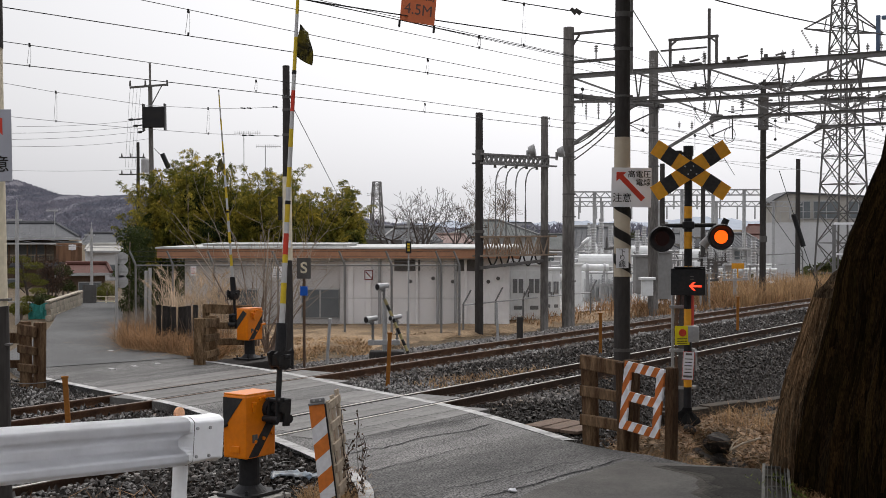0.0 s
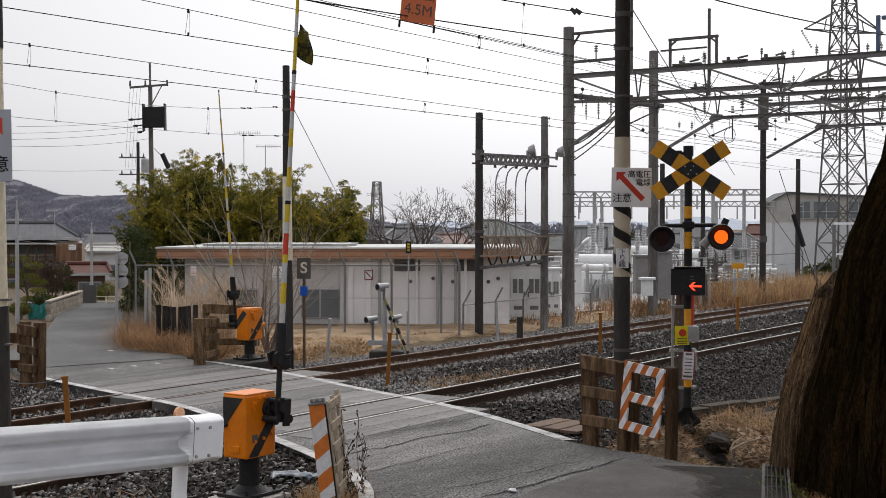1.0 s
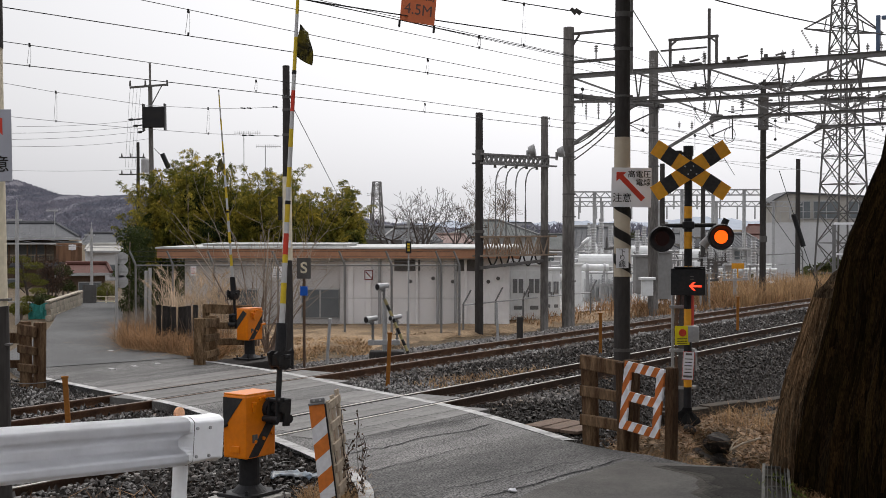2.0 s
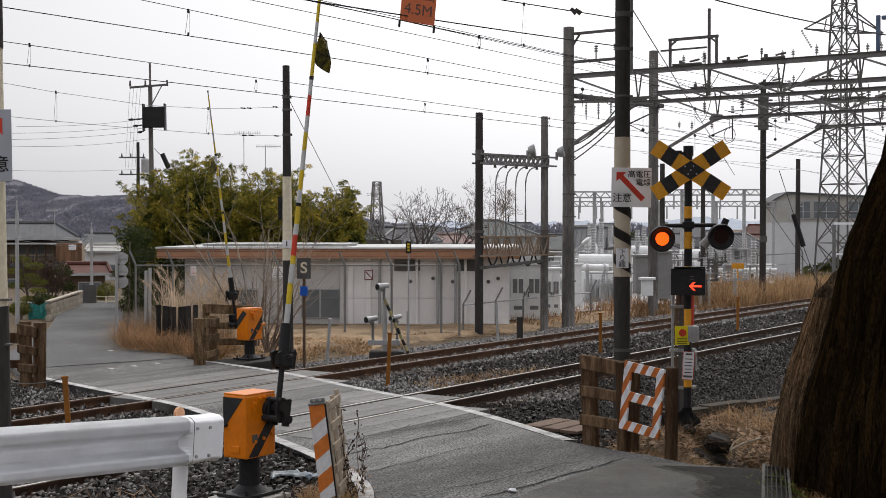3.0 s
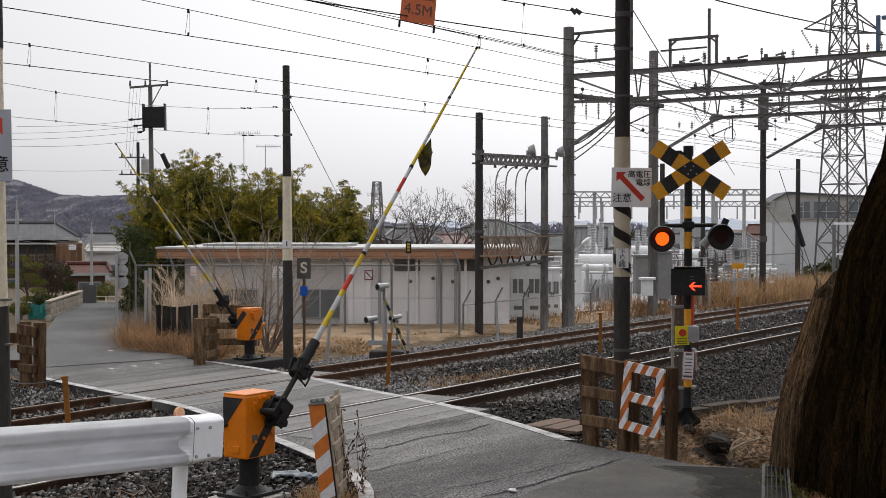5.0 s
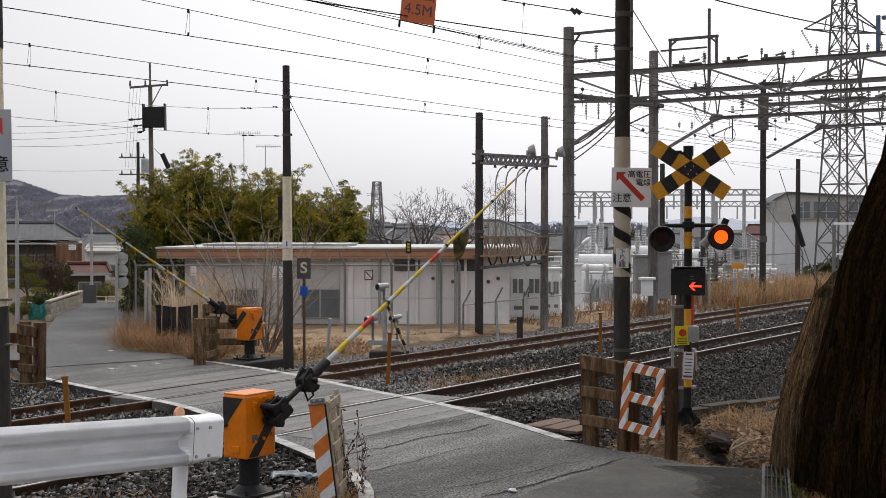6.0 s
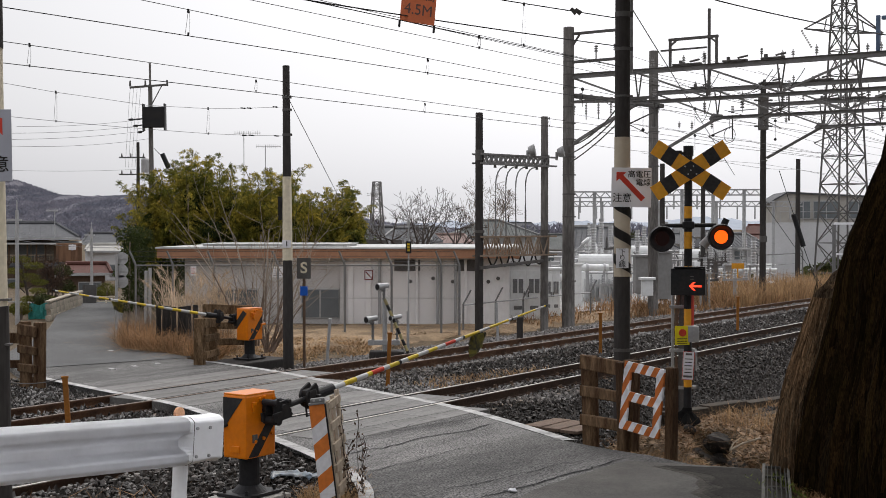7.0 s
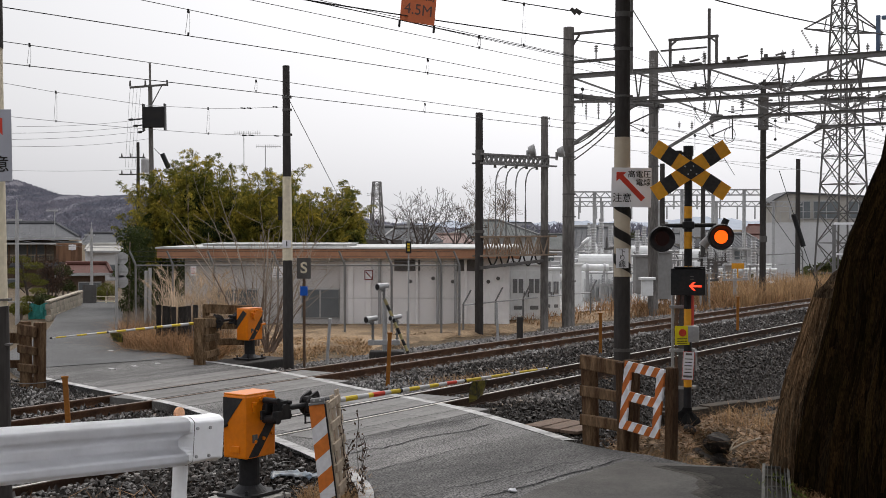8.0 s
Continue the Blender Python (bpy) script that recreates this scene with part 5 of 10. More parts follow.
# ---------------------------------------------------------------- guard rail at the near left
def guard_rail():
    a, b = Vector((-3.367, 6.95, 0)), Vector((-1.928, 9.2, 0))
    d = (b - a)
    ln = d.length
    yaw = math.degrees(math.atan2(d.y, d.x))
    g = thing("guard_rail", pose(a.x, a.y, 0.06, 0, 4.4, yaw), "white painted steel guard rail with rounded end piece", "guard rail")
    def rounded(pts):
        """Cut the corners of a profile twice, so that the pressed sheet bends softly."""
        for _ in range(2):
            cut = [pts[0]]
            for (y, z), (y1, z1) in zip(pts[:-1], pts[1:]):
                cut += [(y * 0.86 + y1 * 0.14, z * 0.86 + z1 * 0.14), (y * 0.14 + y1 * 0.86, z * 0.14 + z1 * 0.86)]
            pts = cut + [pts[-1]]
        return pts
    bent = [(0.03, 0.0), (-0.04, 0.0), (-0.1, 0.034), (-0.1, 0.088), (0.01, 0.128), (0.01, 0.195), (-0.1, 0.252), (-0.1, 0.316), (-0.06, 0.346), (0.03, 0.352)]
    prof = rounded(bent)
    z0 = 1.218
    top = z0 + 0.36
    # W beam
    bm = bmesh.new()
    ring = [[bm.verts.new((x, y, z0 + 0.12 + z)) for y, z in prof] for x in (0, ln)]
    for i in range(len(prof) - 1):
        bm.faces.new((ring[0][i], ring[1][i], ring[1][i + 1], ring[0][i + 1]))
    bmesh.ops.solidify(bm, geom=bm.faces[:], thickness=0.004)
    part("beam", bm, WHITE, g)
    # end piece: a sleeve that takes the beam's shape and flattens towards a flared end
    bm = bmesh.new()
    flat = rounded([(-0.104 if 2 <= k <= 7 else y, z) for k, (y, z) in enumerate(bent)])
    rings = []
    for x, k, up, low, back in ((-0.035, 0.0, 0.0, 0.0, 0.0), (0.0, 1.0, 0.0, 0.0, 0.0), (0.14, 1.0, 0.0, 0.012, 0.0), (0.2, 1.0, 0.0, 0.02, 0.0), (0.31, 1.0, 0.006, 0.012, 0.0), (0.32, 1.0, 0.006, 0.012, 0.1), (0.326, 1.0, 0.006, 0.012, 0.5)):
        ring = []
        for (y, z), (y1, z1) in zip(prof, flat):
            zz = z + (z1 - z) * k
            zz += up * (zz / 0.35) + low * max(0.0, 1 - zz / 0.16)
            yy = y + (y1 - y) * k - 0.006
            ring.append(bm.verts.new((ln + x, yy + (0.03 - yy) * back, z0 + 0.12 + zz)))
        rings.append(ring)
    for a0, b0 in zip(rings[:-1], rings[1:]):
        for i in range(len(prof) - 1):
            bm.faces.new((a0[i], b0[i], b0[i + 1], a0[i + 1]))
    bmesh.ops.recalc_face_normals(bm, faces=bm.faces)
    bmesh.ops.solidify(bm, geom=bm.faces[:], thickness=0.005)
    end = part("end_piece", bm, WHITE, g)
    bm = bmesh.new()
    pipe(bm, [(ln + 0.001, y1 - 0.008, z0 + 0.12 + z1) for y1, z1 in flat[4:-4]], 0.0025, seg=5)
    part("seam", bm, DARK_STEEL, end, "dark seam line of the sleeve")
    for x in (0.03, 0.16):
        for z in (0.19, 0.39):
            bm = bmesh.new()
            rod(bm, (ln + x, -0.1, z0 + z), (ln + x, -0.122, z0 + z), 0.012, seg=8)
            part("bolt", bm, STEEL, end)
    for x in (ln - 2.0, ln + 0.09):
        bm = bmesh.new()
        rod(bm, (x, 0.09, -0.2), (x, 0.09, z0 + 0.42), 0.055, seg=18)
        part("post", bm, WHITE, g)
    # amber reflector on top
    bm = bmesh.new()
    rod(bm, (ln + 0.02, 0.05, z0 + 0.485), (ln + 0.02, 0.075, z0 + 0.485), 0.045, seg=18)
    rod(bm, (ln + 0.02, 0.07, z0 + 0.485), (ln + 0.04, 0.1, z0 + 0.4), 0.012, seg=6)
    part("reflector", bm, REFLECTOR, g, "round amber reflector")


REFLECTOR = surface("amber_reflector", (0.75, 0.42, 0.25), (0.6, 0.3, 0.15), rough=0.2, fine=60, coarse=8, grain=0.2, bump=0.4)
guard_rail()


# ---------------------------------------------------------------- timber barriers
def timber_fence(m, bays, h, label, rails=(0.28, 0.68, 1.08), thick=0.17, wood=None):
    f = thing("timber_barrier", m, label, "timber barrier", "timber barriers")
    n = len(bays)
    for i, x in enumerate(bays):
        bm = bmesh.new()
        box(bm, (thick, thick, h + 0.2), (x, 0, h / 2 - 0.1), (0.8 * (-1) ** i, 1.2 * (i - 1), 4 * i), bevel=0.014)
        part("post", bm, wood or TIMBER, f)
    for k, z in enumerate(rails):
        bm = bmesh.new()
        bar(bm, (bays[0] - 0.06, -0.12, z), (bays[-1] + 0.06, -0.12, z - 0.02 * k), 0.07, 0.2 if z == rails[-1] else 0.15, bevel=0.012)
        part("plank", bm, wood or TIMBER, f)
    return f


# right of the road: timber panel and striped guide board
timber_fence(pose(2.043, 18.0, -0.05, 0, 0, -52), (0.0, 0.78), 1.16, "old brown timber barrier of posts and planks")
timber_fence(pose(2.400, 17.3, -0.05, 0, 0, -52), (0.0, 0.86), 1.14, "old brown timber posts behind a striped board", rails=(), thick=0.125)


def striped_board(m, w, h, label, lean=0.0):
    """A ladder-shaped board: two uprights and three rungs banded orange and white."""
    b = thing("striped_guide_board", m, label, "guide board", "striped boards")

    t = 0.125
    for name, size, centre in (("upright", (t, 0.03, h), (t / 2, 0, h / 2)), ("upright", (t, 0.03, h), (w - t / 2, 0, h / 2)),
                               ("rung", (w - 2 * t, 0.03, t), (w / 2, 0, t / 2)), ("rung", (w - 2 * t, 0.03, t), (w / 2, 0, h / 2)), ("rung", (w - 2 * t, 0.03, t), (w / 2, 0, h - t / 2))):
        bm = bmesh.new()
        box(bm, size, centre, bevel=0.003)
        part(name, bm, STRIPED, b)
    return b


def stripes():
    m, n, l, b = node_mat("slanting_orange_white_bands")
    co = n.new("ShaderNodeTexCoord")
    sep = n.new("ShaderNodeSeparateXYZ")
    l.new(co.outputs["Object"], sep.inputs[0])

    def calc(op, a, v):
        k = n.new("ShaderNodeMath")
        k.operation = op
        l.new(a, k.inputs[0])
        if isinstance(v, float):
            k.inputs[1].default_value = v
        else:
            l.new(v, k.inputs[1])
        return k.outputs[0]
    run_ = calc("SUBTRACT", sep.outputs["X"], calc("MULTIPLY", sep.outputs["Z"], 0.52))
    fr = calc("FRACT", calc("MULTIPLY", calc("ADD", run_, 5.03), 5.3), 0.0)
    on = calc("GREATER_THAN", fr, 0.5)
    dirt = n.new("ShaderNodeTexNoise")
    dirt.inputs["Scale"].default_value, dirt.inputs["Detail"].default_value = 9, 8
    l.new(co.outputs["Object"], dirt.inputs["Vector"])
    mx = n.new("ShaderNodeMix")
    mx.data_type = "RGBA"
    mx.inputs[6].default_value, mx.inputs[7].default_value = (0.42, 0.115, 0.022, 1), (0.66, 0.66, 0.69, 1)
    l.new(on, mx.inputs[0])
    hs = n.new("ShaderNodeHueSaturation")
    rg = n.new("ShaderNodeMapRange")
    rg.inputs[1].default_value, rg.inputs[2].default_value, rg.inputs[3].default_value, rg.inputs[4].default_value = 0.3, 0.7, 0.7, 1.12
    l.new(dirt.outputs["Fac"], rg.inputs[0])
    l.new(rg.outputs[0], hs.inputs["Value"])
    l.new(mx.outputs[2], hs.inputs["Color"])
    l.new(hs.outputs[0], b.inputs["Base Color"])
    b.inputs["Roughness"].default_value = 0.55
    b.inputs["Specular IOR Level"].default_value = 0.2
    return m


STRIPED = stripes()
striped_board(pose(2.327, 17.1, 0.24, -2, 5, -52), 0.7, 0.9, "orange and white striped guide board on timber posts")

# left of the road: leaning striped board on bleached slats
def leaning_board():
    b = thing("striped_guide_board", pose(-1.274, 13.5, 0.02, 0, -7, 0), "leaning orange and white board with bleached timber slats", "guide board", "striped boards")
    h = 1.02
    for i in range(6):
        bm = bmesh.new()
        a, c = h * i / 6 - 0.02, h * (i + 1) / 6 - 0.02
        if i == 0:
            a = 0.0
        sk = 0.11
        extrude(bm, [(0, a - (0.0 if i == 0 else sk / 2)), (0.16, a + sk / 2), (0.16, h if i == 5 else min(h, c + sk / 2)), (0, h if i == 5 else min(h, c - sk / 2))], 0.03)
        part("stripe", bm, BOARD_ORANGE if i % 2 == 1 else BOARD_WHITE, b)
    bm = bmesh.new()
    box(bm, (0.17, 0.08, 0.022), (0.082, 0.02, h + 0.012), bevel=0.005)
    box(bm, (0.15, 0.06, 0.045), (0.095, 0.02, h + 0.046), bevel=0.012)
    cap = part("cap", bm, FENCE_GREY, b, "grey metal cap")
    for x in (0.06, 0.125):
        bm = bmesh.new()
        rod(bm, (x, -0.012, h + 0.048), (x, -0.006, h + 0.048), 0.013, seg=12)
        part("lens", bm, STEEL, cap, "small round reflector")
    bm = bmesh.new()
    box(bm, (0.02, 0.05, h), (0.165, 0.04, h / 2), bevel=0.004)
    part("edge_strip", bm, BLACK, b)
    for x, y, hh in ((0.185, 0.09, h + 0.02), (0.215, 0.28, h + 0.05), (0.25, 0.5, h + 0.08)):
        bm = bmesh.new()
        box(bm, (0.026, 0.1, hh), (x, y, hh / 2), (0, 1, -12), bevel=0.006)
        part("slat", bm, BARE_WOOD, b)
    for z in (0.1, 0.32, 0.54, 0.76, 0.98):
        bm = bmesh.new()
        bar(bm, (0.195, 0.04, z), (0.275, 0.56, z + 0.02), 0.03, 0.085, bevel=0.004)
        part("cross_slat", bm, BARE_WOOD, b)
    bm = bmesh.new()
    pipe(bm, sag((0.17, 0.04, 0.86), (0.2, 0.1, 0.3), -0.03, 6), 0.008, seg=5)
    part("rope", bm, BLACK, b)


def dead_vine():
    """A dried climber at the lattice: thin stems, curled dark leaves."""
    r = rng(90)
    t = thing("dead_vine", pose(-0.93, 13.95, -0.1), "dried climbing weed with curled dark leaves", "weed")
    stem, leaf = bmesh.new(), bmesh.new()
    for k in range(7):
        p = Vector((r.normal(0, 0.05), r.normal(0, 0.1), 0))
        top = r.uniform(0.5, 1.05)
        pts = [p]
        for i in range(8):
            p = p + Vector((r.normal(-0.002, 0.022), r.normal(0, 0.025), top / 8))
            pts.append(p)
            for _ in range(3):
                d = Vector(r.normal(0, 1, 3)).normalized() * r.uniform(0.015, 0.04)
                e = d.cross(Vector(r.normal(0, 1, 3))).normalized() * r.uniform(0.008, 0.016)
                q = p + Vector(r.normal(0, 0.025, 3))
                leaf.faces.new([leaf.verts.new(c) for c in (q - d, q + e, q + d, q - e)])
        pipe(stem, pts, 0.004, seg=4)
    part("stem", stem, TWIG_DARK, t)
    part("leaves", leaf, LITTER_DARK, t, "curled dark dead leaves")


LITTER_DARK = surface("dark_dead_leaf", (0.07, 0.045, 0.03), (0.035, 0.025, 0.02), rough=0.9, fine=12, coarse=3, grain=0.2, bump=0, islands=0.5)
dead_vine()
leaning_board()

# far side timber barriers
OLD_TIMBER = surface("grey_rotten_timber", (0.09, 0.055, 0.029), (0.29, 0.2, 0.12), rough=0.95, fine=18, coarse=2.2, amount=0.4, grain=0.5, bump=1.0, relief=0.03, stretch=(4, 4, 0.9), randoms=0.25)
timber_fence(pose(-5.1, 27.2, -0.1, 0, 0, 79), (0.0, 0.7), 1.08, "old rotten timber barrier stained dark", rails=(0.3, 0.65, 0.98), thick=0.2, wood=OLD_TIMBER)
timber_fence(pose(-5.3, 28.6, -0.05, 0, 0, 2), (0.1, 1.02), 1.22, "grey weathered timber barrier beside the far machine", rails=(0.42, 0.78, 1.15), thick=0.15, wood=OLD_TIMBER)
timber_fence(pose(-8.707, 24.3, -0.12, 0, 0, 6), (0.0, 0.85), 1.2, "old brown timber barrier by the lane", rails=(0.45, 0.95))
timber_fence(pose(-7.777, 24.2, -0.12, 0, 0, -40), (0.0, 0.45), 1.25, "old brown timber barrier by the lane", rails=(0.4, 0.75, 1.12))


# ochre stakes beside the tracks
def stake(x, y, h, lean):
    bm = bmesh.new()
    box(bm, (0.075, 0.05, h + 0.25), (0, 0, h / 2 - 0.12), bevel=0.006)
    box(bm, (0.1, 0.06, 0.03), (0, 0, h), bevel=0.006)
    solo("marker_stake", bm, STAKE, pose(x, y, -0.12, 0, lean, 0), "weathered ochre marker stake in the ballast", "stake", "marker stakes")


stake(-1.057, 24.8, 0.98, 2.5)
stake(-5.573, 19.3, 0.78, -4)
stake(3.749, 30.9, 0.95, 0)
stake(8.512, 37.5, 0.98, 0.5)

# S board on its rusty post
sp = thing("speed_board", pose(-2.995, 28, -0.12), "dark letter board on a thin rusty post", "sign")
bm = bmesh.new()
rod(bm, (0, 0, -0.2), (0, 0, 2.3), 0.032, seg=10)
part("post", bm, RUSTY, sp)
bm = bmesh.new()
box(bm, (0.3, 0.03, 0.45), (0, -0.04, 1.999 + 0.12), bevel=0.008)
bd = part("board", bm, DARK_STEEL, sp)
words("S", 0.33, CREAM, bd, pose(0, -0.0575, 1.999 + 0.12, 90, 0, 0), bold=0.008)
bm = bmesh.new()
box(bm, (0.16, 0.02, 0.2), (0, -0.045, 1.511 + 0.12), bevel=0.004)
part("blue_plate", bm, BLUE, sp, "small blue plate")


# obstacle detector heads on a stand
STRUT_PALE = surface("faded_yellow_band", (0.32, 0.27, 0.13), (0.22, 0.19, 0.11), rough=0.7, fine=14, coarse=4, grain=0.15, bump=0)


def detector():
    d = thing("obstacle_detector", pose(-1.344, 30, -0.1), "grey steel stand with three silver detector heads", "detector")
    bm = bmesh.new()
    rod(bm, (0, 0, 0), (0, 0, 1.3), 0.055, seg=12)
    part("column", bm, STEEL, d)
    bm = bmesh.new()
    box(bm, (0.74, 0.16, 0.11), (-0.02, 0, 0.32), bevel=0.012)
    for k in (-0.3, 0.0, 0.26):
        box(bm, (0.1, 0.2, 0.13), (k, 0, 0.32), bevel=0.012)
    part("cross_beam", bm, STEEL, d)
    bm = bmesh.new()
    box(bm, (0.8, 0.5, 0.16), (0.05, 0, 0.04), bevel=0.02)
    part("plinth", bm, DARK_CONC, d)
    for x, z, r in ((-0.04, 1.62, 0.075), (-0.3, 0.86, 0.075), (0.26, 0.9, 0.06)):
        bm = bmesh.new()
        rod(bm, (x - 0.12, -0.12, z - 0.015), (x + 0.1, 0.12, z + 0.015), r, r * 0.82, seg=16)
        rod(bm, (x - 0.125, -0.125, z - 0.015), (x - 0.06, -0.06, z - 0.01), r * 1.1, seg=16)
        head = part("head", bm, STEEL, d, "silver cylindrical detector head")
        bm = bmesh.new()
        rod(bm, (x - 0.131, -0.131, z - 0.0155), (x - 0.12, -0.12, z - 0.015), r * 0.88, seg=16)
        part("window", bm, BLACK, head)
        bm = bmesh.new()
        low = 0.36 if z < 1.5 else 1.3
        rod(bm, (x + 0.02, 0, z - 0.05), (x + 0.02, 0, low), 0.026, seg=10)
        box(bm, (0.1, 0.1, 0.05), (x + 0.01, 0, z - 0.1), bevel=0.012)
        k = z - 0.17
        while k > low:
            rod(bm, (x + 0.02, 0, k), (x + 0.02, 0, k - 0.035), 0.042, seg=10)
            k -= 0.1
        part("bracket", bm, FENCE_GREY, d)
    # striped strut
    a, b = Vector((0.0, -0.1, 1.32)), Vector((0.58, -0.15, 0.0))
    for i in range(10):
        bm = bmesh.new()
        rod(bm, a.lerp(b, i / 10), a.lerp(b, (i + 1) / 10), 0.035, seg=10)
        part("strut_band", bm, BLACK if i % 2 else STRUT_PALE, d)


detector()

# small posts by the far track
for x, y, h, lean in ((-2.553, 28.5, 1.0, 4), (1.428, 33.5, 1.05, -3), (-0.836, 31, 1.0, 0)):
    bm = bmesh.new()
    rod(bm, (0, 0, -0.2), (0, 0, h), 0.035, seg=10)
    rod(bm, (0, 0, h), (0, 0, h + 0.03), 0.04, seg=10)
    solo("thin_post", bm, STEEL, pose(x, y, -0.15, 0, lean, 0), "thin grey steel post by the far track", "post", "thin posts")
bm = bmesh.new()
box(bm, (0.16, 0.16, 0.75), (0, 0, 0.3), bevel=0.012)
solo("short_post", bm, DARK_CONC, pose(2.011, 34, -0.15), "short dark post by the far track", "post")


# ---------------------------------------------------------------- low white equipment building
GREY_RENDER = surface("grey_render", (0.52, 0.505, 0.5), (0.4, 0.385, 0.37), rough=0.9, fine=12, coarse=0.6, amount=0.45, grain=0.08, bump=0.2, stretch=(1, 1, 0.4))
ROOF_EDGE = surface("weathered_white_roof_edge", (0.5, 0.5, 0.49), (0.34, 0.34, 0.33), rough=0.7, fine=6, coarse=1.2, amount=0.5, grain=0.1, bump=0)


def building():
    b = thing("equipment_building", pose(-3.200, 40.2, -0.15, 0, 0, -3), "low white rendered building with a brown roof fascia", "building")
    # local x runs along the front wall
    x0, x1, h, dp = -4.85, 5.25, 2.15, 6.0
    e0 = -5.3
    for size, centre in (((0.2, dp, h), (x1 - 0.1, dp / 2 + 0.2, h / 2)), ((0.2, dp, h), (x0 + 0.1, dp / 2 + 0.2, h / 2)), ((x1 - x0, 0.2, h), ((x0 + x1) / 2, dp + 0.3, h / 2))):
        bm = bmesh.new()
        box(bm, size, centre)
        part("wall", bm, PLASTER, b)
    bm = bmesh.new()
    box(bm, (0.1 - x0, 0.2, h), ((x0 + 0.1) / 2, 0.1, h / 2))
    part("wall", bm, GREY_RENDER, b, "grey rendered older wing wall")
    bm = bmesh.new()
    box(bm, (x1 - 0.1, 0.2, h), ((0.1 + x1) / 2, 0.1, h / 2))
    wall = part("wall", bm, PLASTER, b)
    for x in (-2.2, 0.1, 0.35, 0.9, 2.4, 3.9):
        bm = bmesh.new()
        box(bm, (0.16 if x < 1 else 0.08, 0.1, h), (x, -0.045, h / 2), bevel=0.01)
        part("pilaster", bm, PLASTER if x > 0.2 else GREY_RENDER, wall)
    bm = bmesh.new()
    box(bm, (x1 - e0 + 0.7, dp + 1.0, 0.06), ((e0 + x1) / 2, dp / 2, h + 0.235), bevel=0.01)
    part("roof_slab", bm, ROOF_EDGE, b, "white edged flat roof")
    bm = bmesh.new()
    box(bm, (x1 - e0 + 0.6, 0.12, 0.28), ((e0 + x1) / 2, -0.4, h + 0.065), bevel=0.006)
    box(bm, (0.12, dp, 0.3), (x1 + 0.25, dp / 2 - 0.3, h + 0.06), bevel=0.006)
    part("fascia", bm, FASCIA, b, "brown fascia board")
    bm = bmesh.new()
    box(bm, (x1 - e0 + 0.3, 0.4, 0.04), ((e0 + x1) / 2, -0.2, h - 0.07))
    part("soffit", bm, PLASTER, b)
    bm = bmesh.new()
    box(bm, (4.6, 2.5, 0.07), (-2.15, 2.0, h + 0.295), bevel=0.01)
    box(bm, (4.7, 2.6, 0.03), (-2.15, 2.0, h + 0.345), bevel=0.01)
    part("upper_roof", bm, ROOF_EDGE, b, "raised white roof section")
    for x, w in ((-0.6, 1.2), (-3.3, 1.5)):
        bm = bmesh.new()
        box(bm, (w, 0.06, 0.94), (x, -0.01, 0.66), bevel=0.01)
        win = part("window", bm, STEEL, wall, "metal framed dark window")
        for k in (-1, 1):
            bm = bmesh.new()
            box(bm, (w / 2 - 0.06, 0.02, 0.84), (x + k * w / 4, -0.045, 0.66))
            part("pane", bm, GLASS, win)
    bm = bmesh.new()
    box(bm, (0.3, 0.015, 0.34), (0.92, -0.12, 1.55), bevel=0.003)
    ns = part("notice", bm, SIGN_WHITE, wall, "white and red notice plate")
    bm = bmesh.new()
    for x in (-0.12, 0.12):
        box(bm, (0.03, 0.004, 0.3), (0.92 + x, -0.13, 1.55))
        box(bm, (0.21, 0.004, 0.03), (0.92, -0.13, 1.55 + x * 1.12))
    bar(bm, (0.82, -0.131, 1.66), (1.02, -0.131, 1.44), 0.004, 0.03)
    part("red_marks", bm, surface("dark_red_paint", (0.16, 0.02, 0.015), rough=0.6, fine=10, coarse=3, grain=0.1, bump=0), ns)
    for k, x in enumerate((2.2, 2.9, 3.5, 4.3, 4.6, 4.9)):
        bm = bmesh.new()
        rod(bm, (x, -0.0, 1.35 + 0.1 * (k % 2)), (x, -0.03, 1.35 + 0.1 * (k % 2)), 0.06, seg=10)
        part("vent", bm, DARK_STEEL, wall)
    for x in (1.25, 3.05, 3.6):
        bm = bmesh.new()
        rod(bm, (x, -0.07, 0), (x, -0.07, h - 0.1), 0.05, seg=10)
        part("downpipe", bm, STEEL, wall)
    bm = bmesh.new()
    box(bm, (0.8, 0.03, 0.35), (2.1, -0.02, 1.85), bevel=0.01)
    part("louvre", bm, DARK_STEEL, wall, "dark louvred opening")
    bm = bmesh.new()
    box(bm, (0.9, 0.03, 0.35), (4.0, -0.02, 1.85), bevel=0.01)
    part("louvre", bm, DARK_STEEL, wall, "dark louvred opening")


building()


